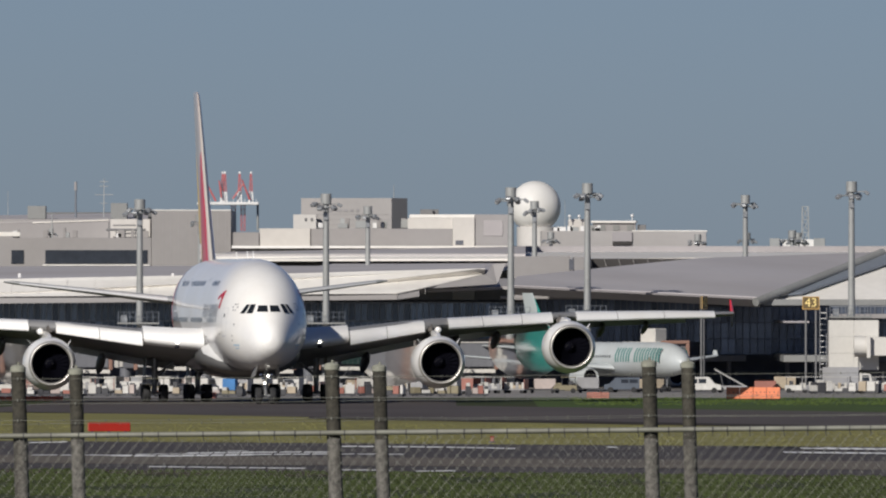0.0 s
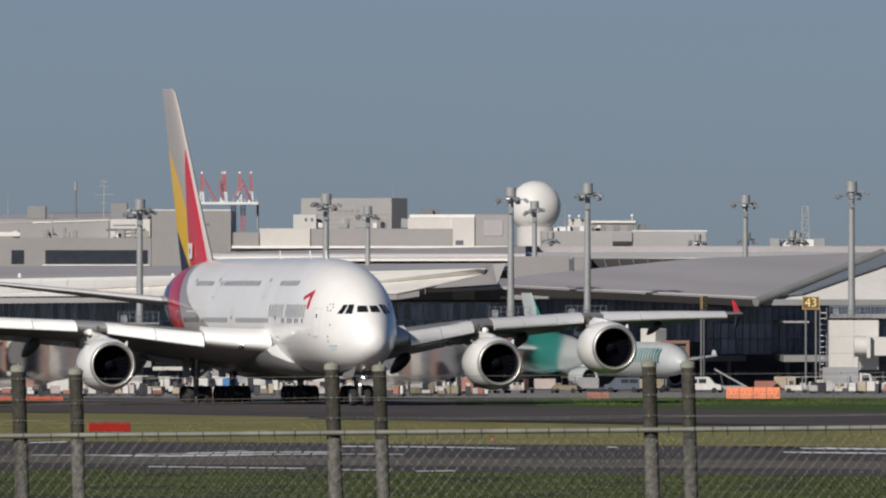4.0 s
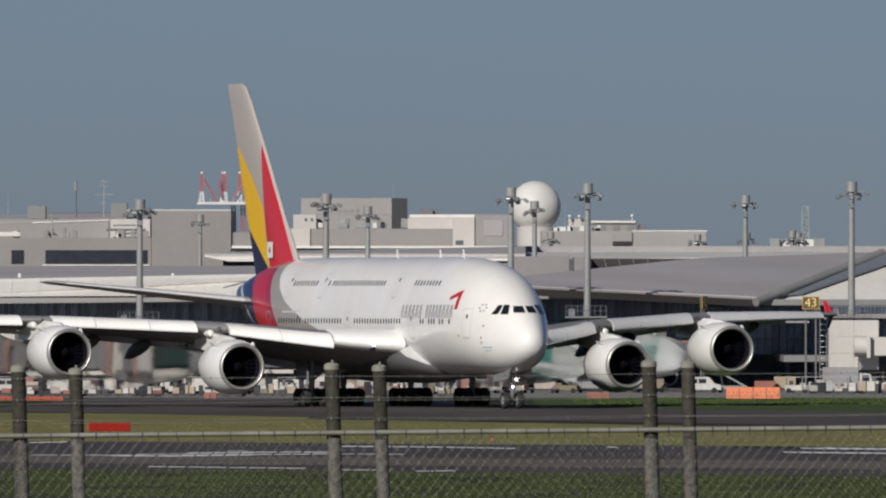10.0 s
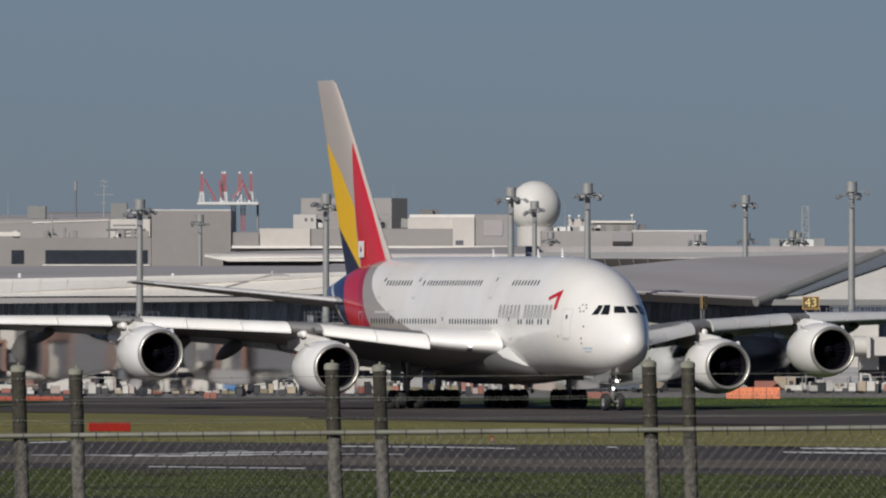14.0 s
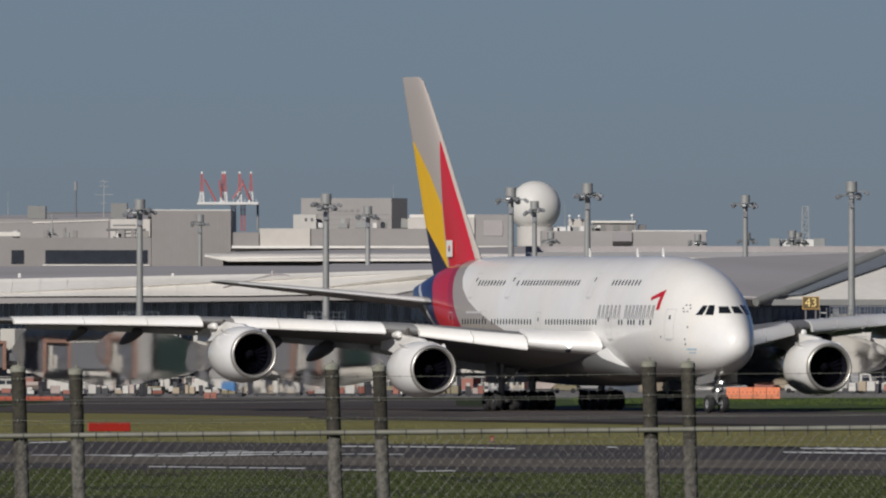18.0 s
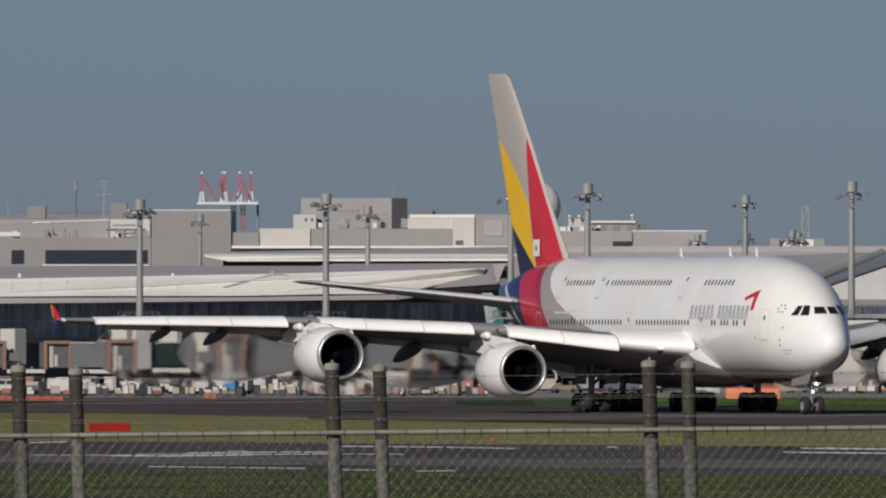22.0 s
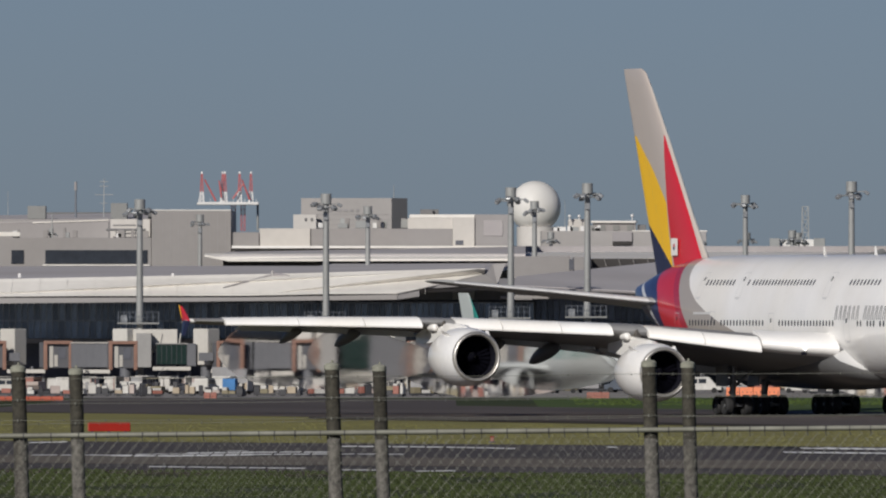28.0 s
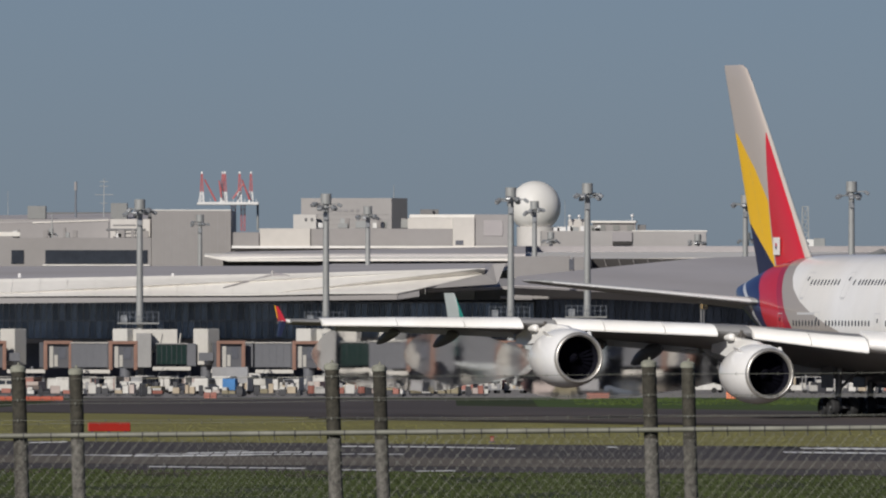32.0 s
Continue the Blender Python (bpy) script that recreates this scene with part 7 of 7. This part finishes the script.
def build_exhaust():
    t = tagged(new("engine_exhaust"), "shimmering grey-brown exhaust haze behind the engines", "exhaust haze")
    hot, warm = haze_material(1.00015), haze_material(1.00008)
    rng = random.Random(77)
    for b, a0, zc in ((14.9, 31.0, 3.1), (-14.9, 31.0, 3.1), (25.7, 38.6, 3.7), (-25.7, 38.6, 3.7)):
        for s0, grow, span in ((0.0, 0.62, 26), (1.5, 0.8, 44)):
            bm = bmesh.new()
            rings = []
            lumps = [(rng.uniform(0.5, 1.6), rng.uniform(0, 6.28), rng.randint(1, 4)) for _ in range(4)]
            for k in range(31):
                u = k / 30
                a = a0 + s0 + span * u
                rad = grow * (0.5 + 3.6 * u ** 0.6) * math.sqrt(max(0.0, 1 - u ** 3)) * min(1.0, 0.3 + 8 * u)
                ring = []
                for q in range(20):
                    w = q * math.tau / 20
                    lump = 1 + 0.045 * sum(math.sin(f * a * 0.35 + ph + h * w) for f, ph, h in lumps)
                    zz = zc + 0.5 * u + rad * lump * math.sin(w)
                    ring.append((-a, -b + rad * lump * math.cos(w), zz if zz > 0.6 else 0.25 + 0.35 * math.exp((zz - 0.6) / 0.35)))
                rings.append(ring)
            skin(bm, rings, caps=True)
            bmesh.ops.recalc_face_normals(bm, faces=bm.faces)
            part("plume", bm, hot if span < 30 else warm, t, smooth="all").visible_shadow = False
    return t


EXHAUST = build_exhaust()


# ---- double fence in front of the camera ----
POSTC = mat("weathered_concrete_post", (0.058, 0.053, 0.04), 0.85, vary=0.5, scale=22, fine=60, bump=0.5, stain=0.45)
POSTPALE = mat("pale_worn_concrete_post", (0.132, 0.124, 0.11), 0.85, vary=0.55, scale=26, fine=60, bump=0.5, stain=0.4)
CAPMOSS = mat("pale_lichen_post_cap", (0.2494, 0.2494, 0.2021), 0.9, vary=0.25, scale=14, fine=70, bump=0.5)
WIRE = mat("galvanised_wire", (0.17, 0.17, 0.145), 0.6, metal=0.2, vary=0.2, scale=8, fine=60)
RAIL = mat("weathered_galvanised_rail", (0.255, 0.255, 0.215), 0.6, metal=0.2, vary=0.2, scale=5, fine=50, stain=0.35)
TIE = mat("dark_wire_tie", (0.07, 0.07, 0.065), 0.7, vary=0.2, scale=8, fine=40)


def fence(D, tops, spacing, radius, rail, label, strands, meshtop, gauge=1.0):
    """tops: x and height of three posts; the row goes on to both sides."""
    t = tagged(new("fence"), label, "fence", "airfield fences")
    t.location = (0, D, 0)
    base = ground_z(D)
    x0, x2 = tops[0][0], tops[2][0]
    slope = (tops[2][1] - tops[0][1]) / (x2 - x0)
    posts = list(tops) + [(x0 - spacing * k, tops[0][1] - slope * spacing * k) for k in (1, 2)] + [(x2 + spacing * k, tops[2][1] + slope * spacing * k) for k in (1, 2)]
    rng = random.Random(int(D))
    for x, z in posts:
        lean = rng.uniform(0.044, 0.06)
        p = None
        for za, zb, n, mt, nm, lb in ((base - 0.1, meshtop, 6, POSTPALE, "post", "round weathered concrete post"), (meshtop, z - 0.03, 6, POSTC, "post_head", "dark lichen-covered post head")):
            bm = bmesh.new()
            rings = []
            for k in range(n + 1):
                zz = za + (zb - za) * k / n
                s = (zz - base) / (z - base)
                rings.append([(x + lean * (1 - s) + radius * math.cos(q * math.tau / 14) * (1 + 0.02 * rng.uniform(-1, 1)), radius * math.sin(q * math.tau / 14), zz) for q in range(14)])
            skin(bm, rings, caps=True)
            o = part(nm, bm, mt, p or t, lb, smooth=True)
            p = p or o
        bm = bmesh.new()
        lathe(bm, [(z - 0.045, radius * 0.98), (z - 0.04, radius * 1.1), (z - 0.012, radius * 1.08), (z, radius * 0.75), (z + 0.006, 0.001)], 14, (x, 0, 0), "z")
        part("cap", bm, CAPMOSS, p, "pale domed post cap with lichen", smooth=True)
        bm = bmesh.new()
        rod(bm, (x + 0.004, 0, z), (x + 0.004, 0, z + 0.02), 0.008, n=6)
        part("cap_bolt", bm, CAPMOSS, p)
        for zz in strands:
            bm = bmesh.new()
            rod(bm, (x, -radius - 0.006, z - zz - 0.01), (x, -radius - 0.006, z - zz + 0.008), 0.005, n=6)
            part("wire_staple", bm, WIRE, p)
    left, right = min(p[0] for p in posts), max(p[0] for p in posts)
    top = lambda x: tops[0][1] + slope * (x - x0)
    for s in strands:
        bm = bmesh.new()
        n = 90
        y = -radius - 0.008
        for k in range(n):
            xa, xb = left + (right - left) * k / n, left + (right - left) * (k + 1) / n
            sag = lambda x: -0.006 * math.sin(math.pi * ((x - x0) / spacing % 1))
            rod(bm, (xa, y, top(xa) - s + sag(xa)), (xb, y, top(xb) - s + sag(xb)), 0.0014, n=5, caps=False)
            c = (xa + 0.02, y, top(xa) - s + sag(xa))
            rod(bm, (c[0] - 0.004, y - 0.009, c[2] - 0.009), (c[0] + 0.004, y + 0.009, c[2] + 0.009), 0.0013, n=4)
            rod(bm, (c[0] + 0.008, y + 0.009, c[2] - 0.009), (c[0], y - 0.009, c[2] + 0.009), 0.0013, n=4)
        part("barbed_wire", bm, WIRE, t, "thin barbed wire strand")
    if rail:
        r = 0.0165
        y = -radius - r - 0.002
        za = lambda x: rail[0] + (rail[1] - rail[0]) * (x - -2.819) / (2.819 - -2.819)
        bm = bmesh.new()
        rod(bm, (left, y, za(left)), (right, y, za(right)), r, n=14)
        rl = part("top_rail", bm, RAIL, t, "weathered pale steel rail", smooth=True)
        x = left
        while x < right:
            bm = bmesh.new()
            rod(bm, (x, y, za(x)), (x + rng.uniform(0.006, 0.012), y, za(x)), r + 0.002, n=12)
            part("rail_tie", bm, TIE, rl)
            bm = bmesh.new()
            rod(bm, (x + 0.004, y - 0.01, za(x) - r), (x + 0.008, y, za(x) - r - 0.03), 0.003, n=5)
            part("tie_tail", bm, TIE, rl)
            x += rng.uniform(0.09, 0.2)
    # woven wire: strands leaning both ways
    bm = bmesh.new()
    y = -radius - 0.012
    step, low = 0.07, base + 0.15
    mt = lambda x: meshtop + slope * (x - x0)
    x = left - 1.0
    while x < right + 1.0:
        h = mt(x) - low
        for sg in (-1, 1):
            z = low
            xx = x
            pts = []
            m = int(h / 0.14)
            for k in range(m + 1):
                f = k / m
                pts.append((x + sg * h * 0.84 * f, y + 0.004 * sg, low + h * f))
            for p, q in zip(pts, pts[1:]):
                rod(bm, p, q, (0.0009 if sg > 0 else 0.0004) * gauge, n=4, caps=False)
        # knuckles where the strands hook into each other
        f = 1.0
        while f * h > h - 0.55:
            kx, kz = x + h * 0.84 * f, low + h * f
            rod(bm, (kx - 0.009, y - 0.003, kz + 0.009), (kx + 0.009, y - 0.003, kz - 0.009), 0.0014 * gauge, n=4)
            f -= step / 1.68 / h
        x += step
    tagged(part("wire_mesh", bm, WIRE, t, "woven diamond wire mesh"), kind="stuff")


fence(111.0, ((-2.704, 8.003), (-0.708, 8.017), (1.309, 8.035)), 2.003, 0.046, (7.554, 7.608), "chain-link fence of round concrete posts with barbed wire", (0.085, 0.22, 0.35), 7.539)
fence(114.4, ((-2.409, 7.97), (-0.419, 7.992), (1.605, 8.014)), 2.001, 0.0445, None, "rear chain-link fence of round concrete posts", (0.23, 0.36), 7.503, 0.5)


def pushback():
    c, s = math.cos(radians(JET_TURN)), math.sin(radians(JET_TURN))
    x0, y0 = 28.943, 2078
    return [(t, pose(x0 - c * w / 0.43, y0 - s * w / 0.43, APRON_Z + 0.02, 0, 0, JET_TURN)) for t, w in PUSHBACK]


motions()
